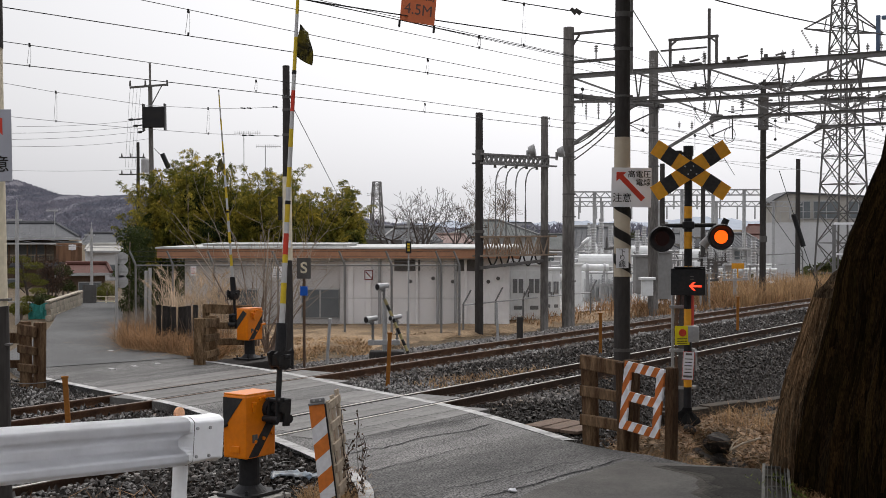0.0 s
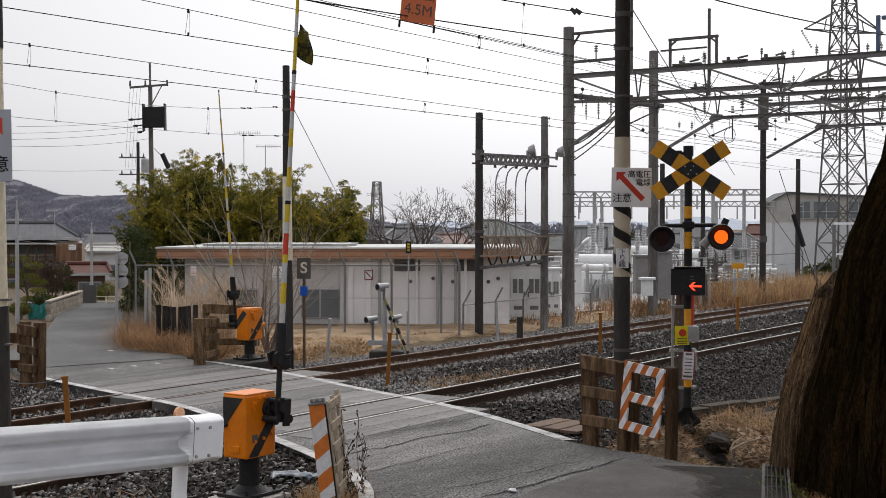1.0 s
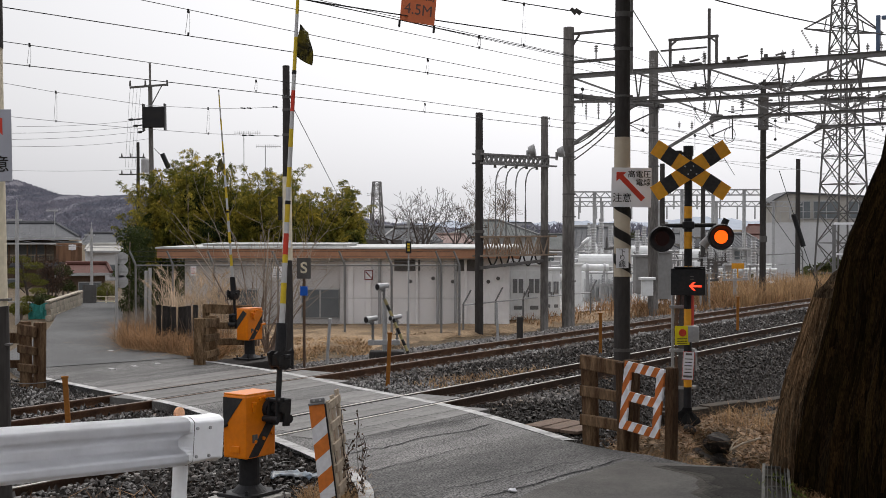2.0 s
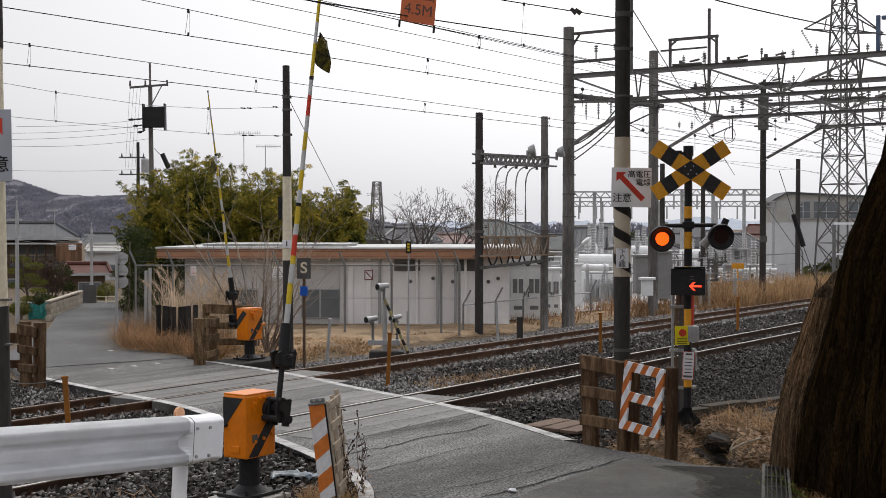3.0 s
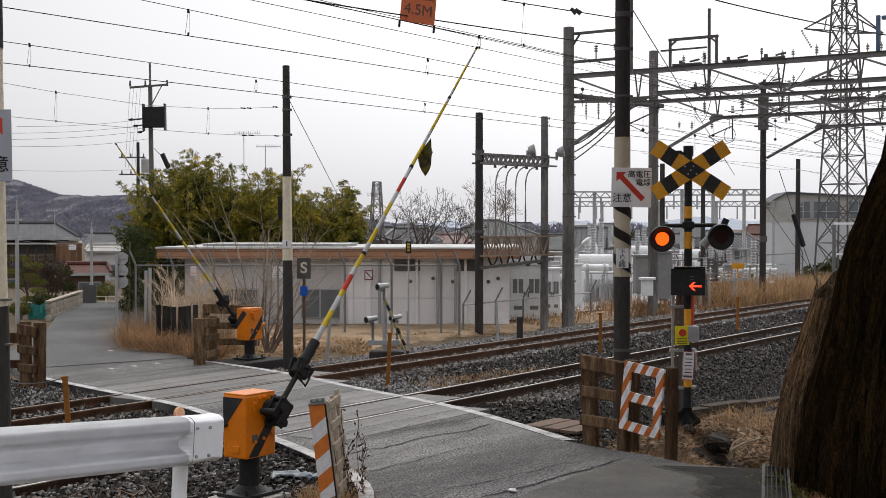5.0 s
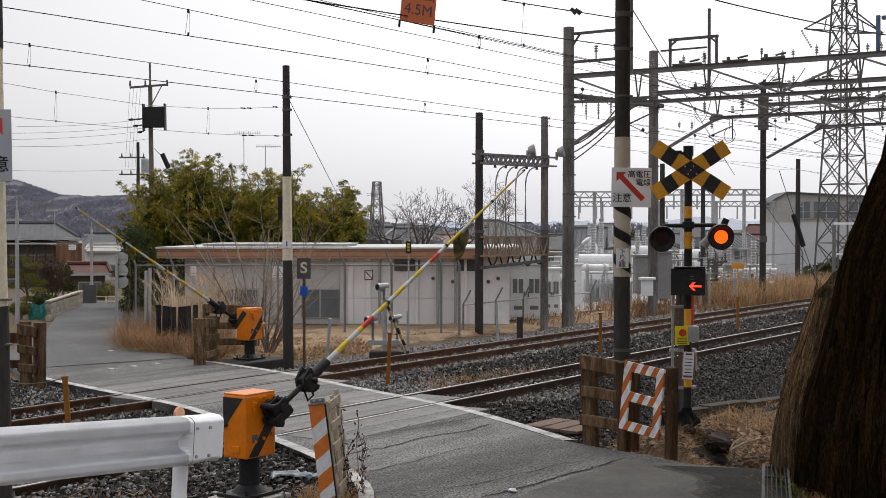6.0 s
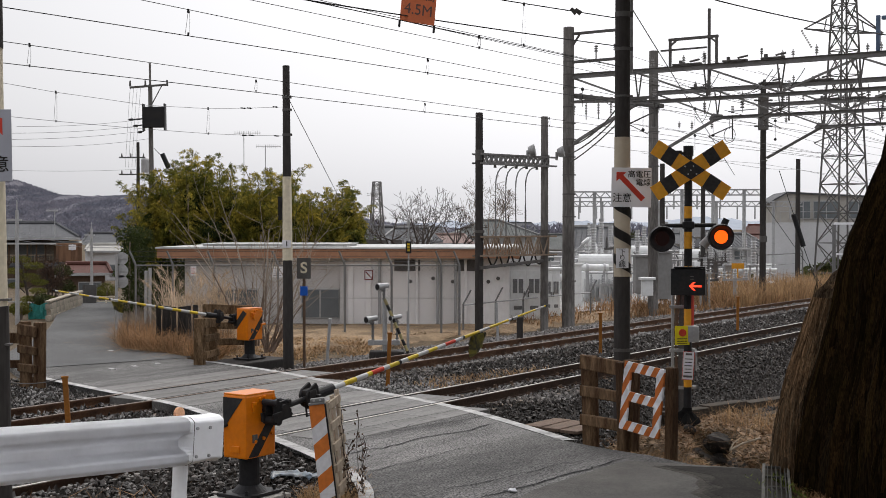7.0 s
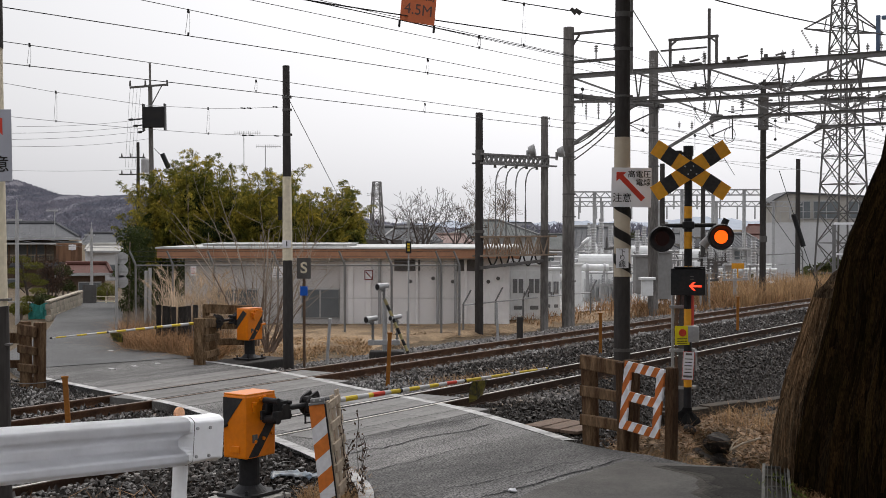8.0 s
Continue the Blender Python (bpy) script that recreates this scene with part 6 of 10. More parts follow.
# ---------------------------------------------------------------- chain link fence
def mesh_fence():
    f = thing("chain_link_fence", pose(0, 36.6, -0.12), "grey chain link fence with bent post tops", "fence")
    xs = [-8.658, -7.608, -6.462, -4.647, -2.769, -1.448, -0.048, 0.462]
    bm = bmesh.new()
    rod(bm, (0, 0, -0.2), (0, 0, 1.93), 0.032, seg=8)
    rod(bm, (0, 0, 1.93), (-0.16, -0.05, 2.33), 0.028, seg=8)
    me = finish("post", bm, FENCE_GREY)
    for x in xs:
        ob = new("post", me)
        ob.parent, ob.matrix_basis = f, pose(x, 0, 0)
    for z in (1.92, 1.0):
        bm = bmesh.new()
        rod(bm, (xs[0], 0, z), (xs[-1], 0, z), 0.022 if z > 1.5 else 0.008, seg=6)
        part("top_rail", bm, FENCE_GREY, f)
    bm = bmesh.new()
    for k, z in ((0.04, 2.03), (0.1, 2.18), (0.16, 2.32)):
        rod(bm, (xs[0] - k, -k / 3, z), (xs[-1] - k, -k / 3, z), 0.006, seg=4)
    part("barbed_wire", bm, WIRE, f)
    # diamond mesh
    v, fc = [], []

    def strand(a, b, w=0.0026):
        k = len(v)
        v.extend([(a[0] - w, 0, a[1]), (a[0] + w, 0, a[1]), (b[0] + w, 0, b[1]), (b[0] - w, 0, b[1])])
        v.extend([(a[0], -w, a[1]), (a[0], w, a[1]), (b[0], w, b[1]), (b[0], -w, b[1])])
        fc.extend([(k, k + 1, k + 2, k + 3), (k + 4, k + 5, k + 6, k + 7)])
    x, h = xs[0] - 1.9, 1.9
    while x < xs[-1]:
        for sg in (1, -1):
            a, b = (x, 0.0), (x + 1.9, h)
            if a[0] < xs[0]:
                a = (xs[0], xs[0] - x)
            if b[0] > xs[-1]:
                b = (xs[-1], xs[-1] - x)
            if sg < 0:
                a, b = (a[0], h - a[1]), (b[0], h - b[1])
            strand(a, b)
        x += 0.105
    ob = raw("wire_mesh", v, fc, FENCE_GREY)
    ob.parent = f
    # low rail fence towards the substation
    g = thing("pipe_fence", pose(0, 0, -0.12), "low grey pipe fence with bent post tops", "fence")
    pts = [(0.587, 37.465, -0.182), (1.583, 39.106, -0.317), (2.513, 40.649, -0.444), (3.206, 41.845, -0.542), (5.065, 44.574, -0.767)]
    bm = bmesh.new()
    rod(bm, (0, 0, -0.2), (0, 0, 0.78), 0.03, seg=8)
    rod(bm, (0, 0, 0.78), (0.22, 0.1, 1.18), 0.026, seg=8)
    me = finish("post", bm, FENCE_GREY)
    for q in pts:
        ob = new("post", me)
        ob.parent, ob.matrix_basis = g, pose(q[0], q[1], 0)
    bm = bmesh.new()
    pipe(bm, [(q[0], q[1], 0.75) for q in pts], 0.022)
    part("rail", bm, STEEL, g)


mesh_fence()


# slack chain from the stake to the timber barrier
bm = bmesh.new()
pipe(bm, sag((-5.616, 19.300, 0.656), (-6.912, 20.500, 0.445), 0.06, 10), 0.008, seg=5)
solo("barrier_chain", bm, DARK_STEEL, None, "slack grey chain between stake and timber barrier", "chain")
def leaf_mass(name, centres, count, size, mat, seed, parent, droop=0.5, aspect=0.17, squash=0.8):
    """Leaves in feathery sprays round the given centres (x, y, z, radius)."""
    r = rng(seed)
    c = np.asarray(centres)
    k = r.choice(len(c), count, p=c[:, 3] ** 2 / np.sum(c[:, 3] ** 2))
    d = r.normal(0, 1, (count, 3))
    d /= np.linalg.norm(d, axis=1)[:, None]
    pos = c[k, :3] + d * (c[k, 3] * r.uniform(0.35, 1.0, count) ** 0.6)[:, None] * np.array([1, 1, squash])
    out = d * 0.7 + r.normal(0, 0.6, (count, 3)) + np.array([0, 0, -droop])
    out /= np.linalg.norm(out, axis=1)[:, None]
    side = np.cross(out, r.normal(0, 1, (count, 3)))
    side /= np.linalg.norm(side, axis=1)[:, None] + 1e-9
    ln = size * r.uniform(0.5, 1.3, count)
    a = pos
    b = pos + out * (ln * 0.45)[:, None] + side * (ln * aspect)[:, None]
    e = pos + out * (ln * 0.45)[:, None] - side * (ln * aspect)[:, None]
    t = pos + out * ln[:, None] + np.array([0, 0, -0.25]) * ln[:, None] * droop
    v = np.stack([a, b, t, e], 1).reshape(-1, 3)
    f = [(i, i + 1, i + 2, i + 3) for i in range(0, count * 4, 4)]
    ob = raw(name, v.tolist(), f, mat)
    ob.parent = parent
    return ob


# ---------------------------------------------------------------- great tree at the near right
def great_tree():
    t = thing("old_tree", pose(5.75, 14.6, -0.1), "huge dark mossy tree with a flaring trunk", "tree")

    def swell(a, z, r, seed, broad):
        return r * (1 + broad * noise.noise((math.cos(a) * 3.0 + seed, math.sin(a) * 3.0, z * 0.35)))

    def lobe(name, cx, cy, rows, mat, seed, label, seg=110, ridges=0.05, broad=0.09, slope=0.0):
        bm = bmesh.new()
        rings = []
        for z, x, r in rows:
            ring = []
            for i in range(seg):
                a = 2 * math.pi * i / seg
                n2 = noise.noise((math.cos(a) * 14 + seed, math.sin(a) * 14, z * 0.7))
                n3 = noise.noise((math.cos(a) * 36 + seed, math.sin(a) * 36, z * 1.6))
                rr = swell(a, z, r, seed, broad) + ridges * (n2 + 0.5 * n3)
                top = slope * max(0.0, z - 1.7) * (math.cos(a) + 0.9) * 0.5 + (0.12 * n2 + 0.1 * n3) * max(0.0, z - 1.9)
                ring.append(bm.verts.new((cx + x + rr * math.cos(a), cy + rr * math.sin(a), z + top)))
            rings.append(ring)
        for a, b in zip(rings[:-1], rings[1:]):
            for i in range(seg):
                j = (i + 1) % seg
                bm.faces.new((a[i], a[j], b[j], b[i]))
        bm.faces.new(rings[-1])
        return part(name, bm, mat, t, label)

    def strips(name, cx, cy, keys, mat, seed, broad, count, a0, a1, z0, z1, wide, proud, owner, label):
        """Long bark strips, ridged along their middle, that follow the lobe."""
        r = rng(seed)
        k = np.array(keys)
        v, f = [], []
        for _ in range(count):
            a, z, ln = r.uniform(a0, a1), r.uniform(z0, z1), r.uniform(0.35, 1.3)
            w, up = r.uniform(0.4, 1.0) * wide, r.uniform(0.4, 1.2) * proud
            drift = r.normal(0, 0.05)
            n = 7
            base = len(v)
            for i in range(n):
                u = i / (n - 1)
                zz = min(z1, z + ln * u)
                rad = float(np.interp(zz, k[:, 0], k[:, 2]))
                off = float(np.interp(zz, k[:, 0], k[:, 1]))
                aa = a + drift * u + 0.012 * math.sin(9 * u + a * 40)
                taper = 0.25 + 0.75 * math.sin(math.pi * min(1, 0.15 + u * 0.85))
                for da, lift in ((-w * taper / rad, -0.01), (0, up * taper), (w * taper / rad, -0.01)):
                    rr = swell(aa + da, zz, rad, owner[1], broad) + lift + 0.012
                    v.append((cx + off + rr * math.cos(aa + da), cy + rr * math.sin(aa + da), zz))
            for i in range(n - 1):
                q = base + 3 * i
                f.extend([(q, q + 1, q + 4, q + 3), (q + 1, q + 2, q + 5, q + 4)])
        ob = raw(name, v, f, mat)
        ob.parent = owner[0]
        tagged(ob, label, kind="stuff")

    def profile(keys, n):
        z = np.linspace(keys[0][0], keys[-1][0], n)
        k = np.array(keys)
        return [(a, float(np.interp(a, k[:, 0], k[:, 1])), float(np.interp(a, k[:, 0], k[:, 2]))) for a in z]
    tk = [(-0.3, 0, 1.68), (0.47, 0, 1.66), (0.97, 0, 1.57), (1.55, 0, 1.41), (2.12, 0.0, 1.28), (2.43, 0, 1.25), (2.7, 0, 1.18), (3.0, 0.02, 1.07), (3.6, 0.1, 0.88), (6, 0.2, 0.66), (10, 0.2, 0.5)]
    bk = [(-0.3, 0, 0.91), (0.19, 0, 0.895), (0.5, 0, 0.88), (0.88, 0, 0.825), (1.27, 0, 0.73), (1.63, 0, 0.62), (1.99, 0, 0.5), (2.2, 0.0, 0.43), (2.27, 0.03, 0.37), (2.31, 0.08, 0.24)]
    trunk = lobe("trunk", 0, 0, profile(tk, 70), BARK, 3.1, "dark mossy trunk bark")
    root = lobe("buttress", -0.8, 1.0, profile(bk, 60), CUT_WOOD, 7.7, "grey brown split root buttress", ridges=0.05, broad=0.03, slope=1.2)
    strips("split_bark", -0.8, 1.0, bk, STRIP_BARK, 5, 0.03, 520, math.pi * 0.85, math.pi * 1.62, -0.2, 2.15, 0.03, 0.035, (root, 7.7), "long split strips of brown bark")
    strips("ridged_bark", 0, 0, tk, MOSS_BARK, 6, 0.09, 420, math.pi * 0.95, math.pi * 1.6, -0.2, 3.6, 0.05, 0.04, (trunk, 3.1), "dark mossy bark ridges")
    r = rng(17)
    bm = bmesh.new()
    for k in range(3):
        a = Vector((0.2, 0, 6 + k))
        for j in range(3):
            b = a + Vector((r.uniform(0.6, 1.6), r.uniform(-1.4, 1.4), r.uniform(1.0, 2.0)))
            rod(bm, a, b, 0.3 / (j + 1.2), 0.22 / (j + 1.5), seg=8)
            a = b
    part("limbs", bm, BARK, t)
    # crown out of view, added to shade the trunk, verge and road
    cs = [(r.uniform(-3.0, 5.0), r.uniform(-7.0, 7.0), r.uniform(8.6, 12.5), r.uniform(1.2, 2.0)) for _ in range(95)]
    leaf_mass("crown", cs, 26000, 0.5, DARK_LEAF, 18, t, aspect=0.3)


great_tree()


# ---------------------------------------------------------------- grasses
STRAW_RED = translucent(surface("red_brown_dry_grass", (0.32, 0.19, 0.1), (0.17, 0.1, 0.055), rough=0.9, fine=3, coarse=0.6, amount=0.5, grain=0.1, bump=0, islands=0.5), 0.30)
FIBRE = surface("brown_bark_fibre", (0.11, 0.08, 0.05), (0.035, 0.025, 0.016), rough=0.95, fine=6, coarse=2, amount=0.5, grain=0.2, bump=0, islands=0.6)
LAWN = surface("matted_dry_lawn", (0.42, 0.31, 0.2), (0.22, 0.15, 0.095), rough=0.9, fine=3, coarse=0.6, amount=0.5, grain=0.1, bump=0, islands=0.35)
LITTER = surface("fallen_leaf", (0.26, 0.18, 0.115), (0.07, 0.045, 0.028), rough=0.85, fine=5, coarse=1, grain=0.2, bump=0, islands=0.6)
def blades(name, spots, height, width, mat, seed, label, lean=0.35, bend=0.5):
    """Grass: each blade two bent triangles pairs, spots are (x, y, z)."""
    r = rng(seed)
    spots = np.asarray(spots)
    n = len(spots)
    h = height * r.uniform(0.45, 1.25, n)
    th = r.uniform(0, 6.28, n)
    ln = r.uniform(0, lean, n)
    d = np.stack([np.cos(th), np.sin(th), np.zeros(n)], 1)
    side = np.stack([-np.sin(th + r.uniform(-1, 1, n)), np.cos(th), np.zeros(n)], 1) * (width * r.uniform(0.6, 1.4, n))[:, None]
    up = np.array([0, 0, 1.0])
    a = spots
    b = spots + up * (h * 0.55)[:, None] + d * (h * ln * 0.45)[:, None]
    c = spots + up * (h * (1 - 0.35 * ln * bend))[:, None] + d * (h * ln * (1 + bend))[:, None]
    v = np.stack([a - side, a + side, b - side * 0.8, b + side * 0.8, c], 1).reshape(-1, 3)
    i = np.arange(n) * 5
    f = [(k, k + 1, k + 3, k + 2) for k in i] + [(k + 2, k + 3, k + 4) for k in i]
    o = raw(name, v.tolist(), f, mat)
    return tagged(o, label, "grass", kind="stuff")


def patch(seed, n, corners, clump=0.0, z=None):
    """Random spots in a four-cornered patch, thinned by noise."""
    r = rng(seed)
    c = np.array(corners, float)
    out = []
    while len(out) < n:
        u, v = r.uniform(0, 1, 2)
        q = (c[0] * (1 - u) + c[1] * u) * (1 - v) + (c[3] * (1 - u) + c[2] * u) * v
        if (q[0] - 5.75) ** 2 + (q[1] - 14.6) ** 2 < 5.8:
            continue
        if ditch(q[0], q[1]) > 0.35:
            continue
        if clump and noise.noise((q[0] * 1.3, q[1] * 1.3, seed)) < r.uniform(-clump, clump) - 0.1:
            continue
        out.append((q[0], q[1], float(ground_z(q[0], q[1])) - 0.03 if z is None else z))
    return out


# withered verge on the right of the road and round the signal
blades("withered_grass", patch(1, 7000, [(1.75, 17.6), (3.9, 15.3), (6.0, 17.2), (3.6, 20.2)], 0.8), 0.085, 0.005, STRAW, 1, "withered straw-coloured grass on the verge", lean=2.2)
blades("withered_grass", patch(2, 2600, [(3.2, 20.0), (6.5, 17.0), (8.5, 21.0), (5.5, 22.5)], 0.6), 0.14, 0.006, STRAW, 2, "withered straw-coloured grass on the verge", lean=1.6)
blades("withered_grass", patch(12, 700, [(3.9, 19.6), (6.0, 17.6), (6.6, 18.6), (4.6, 20.6)], 0.5), 0.3, 0.005, STRAW, 12, "tufts of taller pale straw on the verge", lean=1.0)
# beyond the tracks: low lawn before the building
blades("dry_lawn", patch(3, 60000, [(-3.46, 30.1), (2.5, 38.9), (2.2, 40.1), (-8.0, 40.1)], 0.12), 0.055, 0.014, LAWN, 3, "short withered yellow-brown lawn", lean=2.6)
blades("dry_lawn", patch(4, 7000, [(-5.5, 28.6), (-1.6, 30.5), (-2.0, 35), (-6.5, 35)], 0.4), 0.12, 0.012, STRAW, 4, "withered brown grass beside the far barrier", lean=1.8)
# tall brown grass between the lane and the fence
blades("tall_dry_grass", patch(5, 9000, [(-7.6, 30.8), (-5.1, 28.3), (-5.0, 31.5), (-8.8, 35.5)], 0.45), 0.62, 0.006, STRAW_RED, 5, "tall withered brown grass at the lane's edge", lean=1.1)
blades("pale_reeds", patch(6, 300, [(-7.2, 32.0), (-5.4, 31.0), (-5.2, 33), (-7.2, 34.5)], 0.5), 1.9, 0.008, STRAW_PALE, 6, "thin dry reed stalks", lean=0.45, bend=0.9)
blades("dark_stalks", patch(16, 500, [(-8.2, 32.0), (-5.2, 29.5), (-5.0, 32), (-8.6, 36)], 0.6), 1.0, 0.007, TWIG, 16, "thin dead weed stalks among the reeds", lean=0.5, bend=0.3)
# reeds behind the tracks at the right
blades("tall_dry_grass", patch(7, 6500, [(11.0, 47.5), (21, 60), (20, 66), (10.0, 52)], 0.7), 1.2, 0.013, STRAW, 7, "tall withered reeds behind the tracks", lean=0.6)
blades("tall_dry_grass", patch(17, 5000, [(10.2, 47.0), (21, 60), (20, 66), (9.5, 52)], 0.5), 0.8, 0.016, STRAW_RED, 17, "withered brown weeds behind the tracks", lean=0.8)
blades("tall_dry_grass", patch(8, 1000, [(6.0, 43.5), (10.3, 47.0), (9.5, 50), (5.0, 47)], 0.6), 0.6, 0.012, STRAW_RED, 8, "withered weeds behind the tracks", lean=0.9)
blades("withered_weeds", patch(9, 1600, [(-1.6, 13.4), (-0.75, 13.2), (-0.9, 15.2), (-1.4, 15.6)], 0.2, -0.1), 0.16, 0.005, STRAW, 9, "withered weeds at the foot of the striped board", lean=1.2)
blades("withered_weeds", patch(10, 350, [(-4.6, 12.3), (-2.6, 12.6), (-3.0, 14.2), (-5.2, 14.0)], 0.4, -0.2), 0.3, 0.004, STRAW_RED, 10, "sparse withered weeds by the near track", lean=1.1)
blades("withered_weeds", patch(18, 600, [(0.2, 24.0), (2.6, 27.0), (2.0, 27.6), (-0.8, 25.0)], 0.7, -0.15), 0.14, 0.006, STRAW, 18, "withered weeds between the tracks", lean=1.6)


blades("withered_weeds", [(5.05 + 0.4 * math.cos(k * 2.4) * (k / 170) ** 0.5, 15.55 + 0.45 * math.sin(k * 2.4) * (k / 170) ** 0.5, 2.09) for k in range(170)], 0.06, 0.003, FIBRE, 27, "withered weeds and moss on top of the split root", lean=1.6)
blades("tangled_straw", patch(25, 2600, [(-7.6, 30.8), (-5.1, 28.3), (-5.0, 31.5), (-8.6, 35.0)], 0.5), 0.45, 0.006, STRAW, 25, "tangled pale straw at the lane's edge", lean=2.4, bend=0.8)
blades("tangled_straw", patch(28, 1500, [(2.3, 18.6), (4.2, 16.2), (6.0, 17.6), (4.2, 20.4)], 0.5), 0.22, 0.004, STRAW_RED, 28, "tangled brown straw on the verge", lean=2.0, bend=0.8)


blades("withered_weeds", patch(29, 900, [(2.7, 39.5), (8.0, 47.2), (6.3, 49.0), (1.9, 40.6)], 0.6), 0.34, 0.01, STRAW_RED, 29, "withered weeds at the foot of the substation fence", lean=1.0)


r1 = rng(31)
blades("withered_weeds", [(3.93 + 0.3 * r1.uniform(), 13.4 + 1.8 * r1.uniform(), -0.1) for _ in range(420)], 0.1, 0.004, STRAW_RED, 31, "low withered weeds between grating and tree", lean=1.6)


VERGE = [(1.75, 17.7), (3.75, 15.4), (6.2, 17.4), (4.0, 20.6)]
blades("straw_mat", patch(41, 13000, VERGE, 0.55), 0.035, 0.009, STRAW_PALE, 41, "pale broken straw lying on the verge", lean=5.0, bend=0.0)
blades("straw_mat", patch(42, 9000, VERGE, 0.55), 0.045, 0.009, STRAW_RED, 42, "brown broken straw lying on the verge", lean=4.0, bend=0.0)
MOSS_GREEN = surface("moss_green", (0.13, 0.16, 0.03), (0.07, 0.09, 0.02), rough=0.9, fine=8, coarse=2, grain=0.2, bump=0, islands=0.4)
blades("green_weeds", patch(43, 260, [(3.15, 16.55), (3.7, 16.4), (3.75, 17.0), (3.3, 17.1)], 0.3), 0.05, 0.008, MOSS_GREEN, 43, "small green weeds on the verge", lean=1.6)
blades("green_weeds", [(3.74 + 0.2 * math.sin(k * 2.1), 13.7 + 0.011 * k, -0.03) for k in range(130)], 0.09, 0.007, MOSS_GREEN, 44, "green weeds growing through the drain grating", lean=1.4)


def litter():
    """Fallen brown leaves on the verge."""
    r = rng(77)
    q = np.array(patch(21, 7000, [(2.2, 17.9), (4.4, 15.6), (6.6, 18.0), (4.4, 21.0)], 0.7))
    n = len(q)
    a = r.uniform(0, 6.28, n)
    s = r.uniform(0.016, 0.05, n)
    d = np.stack([np.cos(a), np.sin(a), r.uniform(-0.5, 0.5, n)], 1) * s[:, None]
    e = np.stack([-np.sin(a), np.cos(a), r.uniform(-0.5, 0.5, n)], 1) * (s * 0.55)[:, None]
    c = q + np.array([0, 0, 0.06]) + np.stack([np.zeros(n), np.zeros(n), r.uniform(0, 0.03, n)], 1)
    v = np.stack([c - d, c + e, c + d, c - e], 1).reshape(-1, 3)
    o = raw("leaf_litter", v.tolist(), [(i, i + 1, i + 2, i + 3) for i in range(0, len(v), 4)], LITTER)
    tagged(o, "fallen brown leaves and debris on the verge", "leaf litter", kind="stuff")


litter()
# loose fibres hanging on the split buttress
def fibres():
    r = rng(61)
    v, f = [], []
    for k in range(800):
        a = r.uniform(math.pi * 0.8, math.pi * 1.5)
        z = r.uniform(-0.1, 2.1)
        ln = r.uniform(0.1, 0.45)
        pts = []
        for zz in (z, z + ln / 2, z + ln):
            rad = float(np.interp(zz, (-0.3, 0.19, 0.5, 0.88, 1.27, 1.63, 1.99, 2.2), (0.97, 0.95, 0.92, 0.84, 0.73, 0.62, 0.5, 0.43))) + r.uniform(0.01, 0.04)
            off = 0.0
            aa = a + r.normal(0, 0.02)
            pts.append((5.75 - 0.8 + off + rad * math.cos(aa), 15.6 + rad * math.sin(aa), zz - 0.1))
        w = r.uniform(0.0008, 0.0026)
        i = len(v)
        for q in pts:
            v.extend([(q[0] - w, q[1] + w * 0.5, q[2]), (q[0] + w, q[1] - w * 0.5, q[2])])
        f.extend([(i, i + 1, i + 3, i + 2), (i + 2, i + 3, i + 5, i + 4)])
    o = raw("bark_fibres", v, f, FIBRE)
    tagged(o, "loose brown fibres and rootlets on the split bark", "bark fibres", kind="stuff")


fibres()
# straw on the broken top and foot of the buttress
r0 = rng(5)
tops = [(4.95 + r0.normal(0, 0.17), 15.5 + r0.normal(0, 0.16), 2.16) for _ in range(520)]
blades("straw_tuft", tops, 0.1, 0.003, STRAW, 29, "dry straw caught on the broken root", lean=1.6)


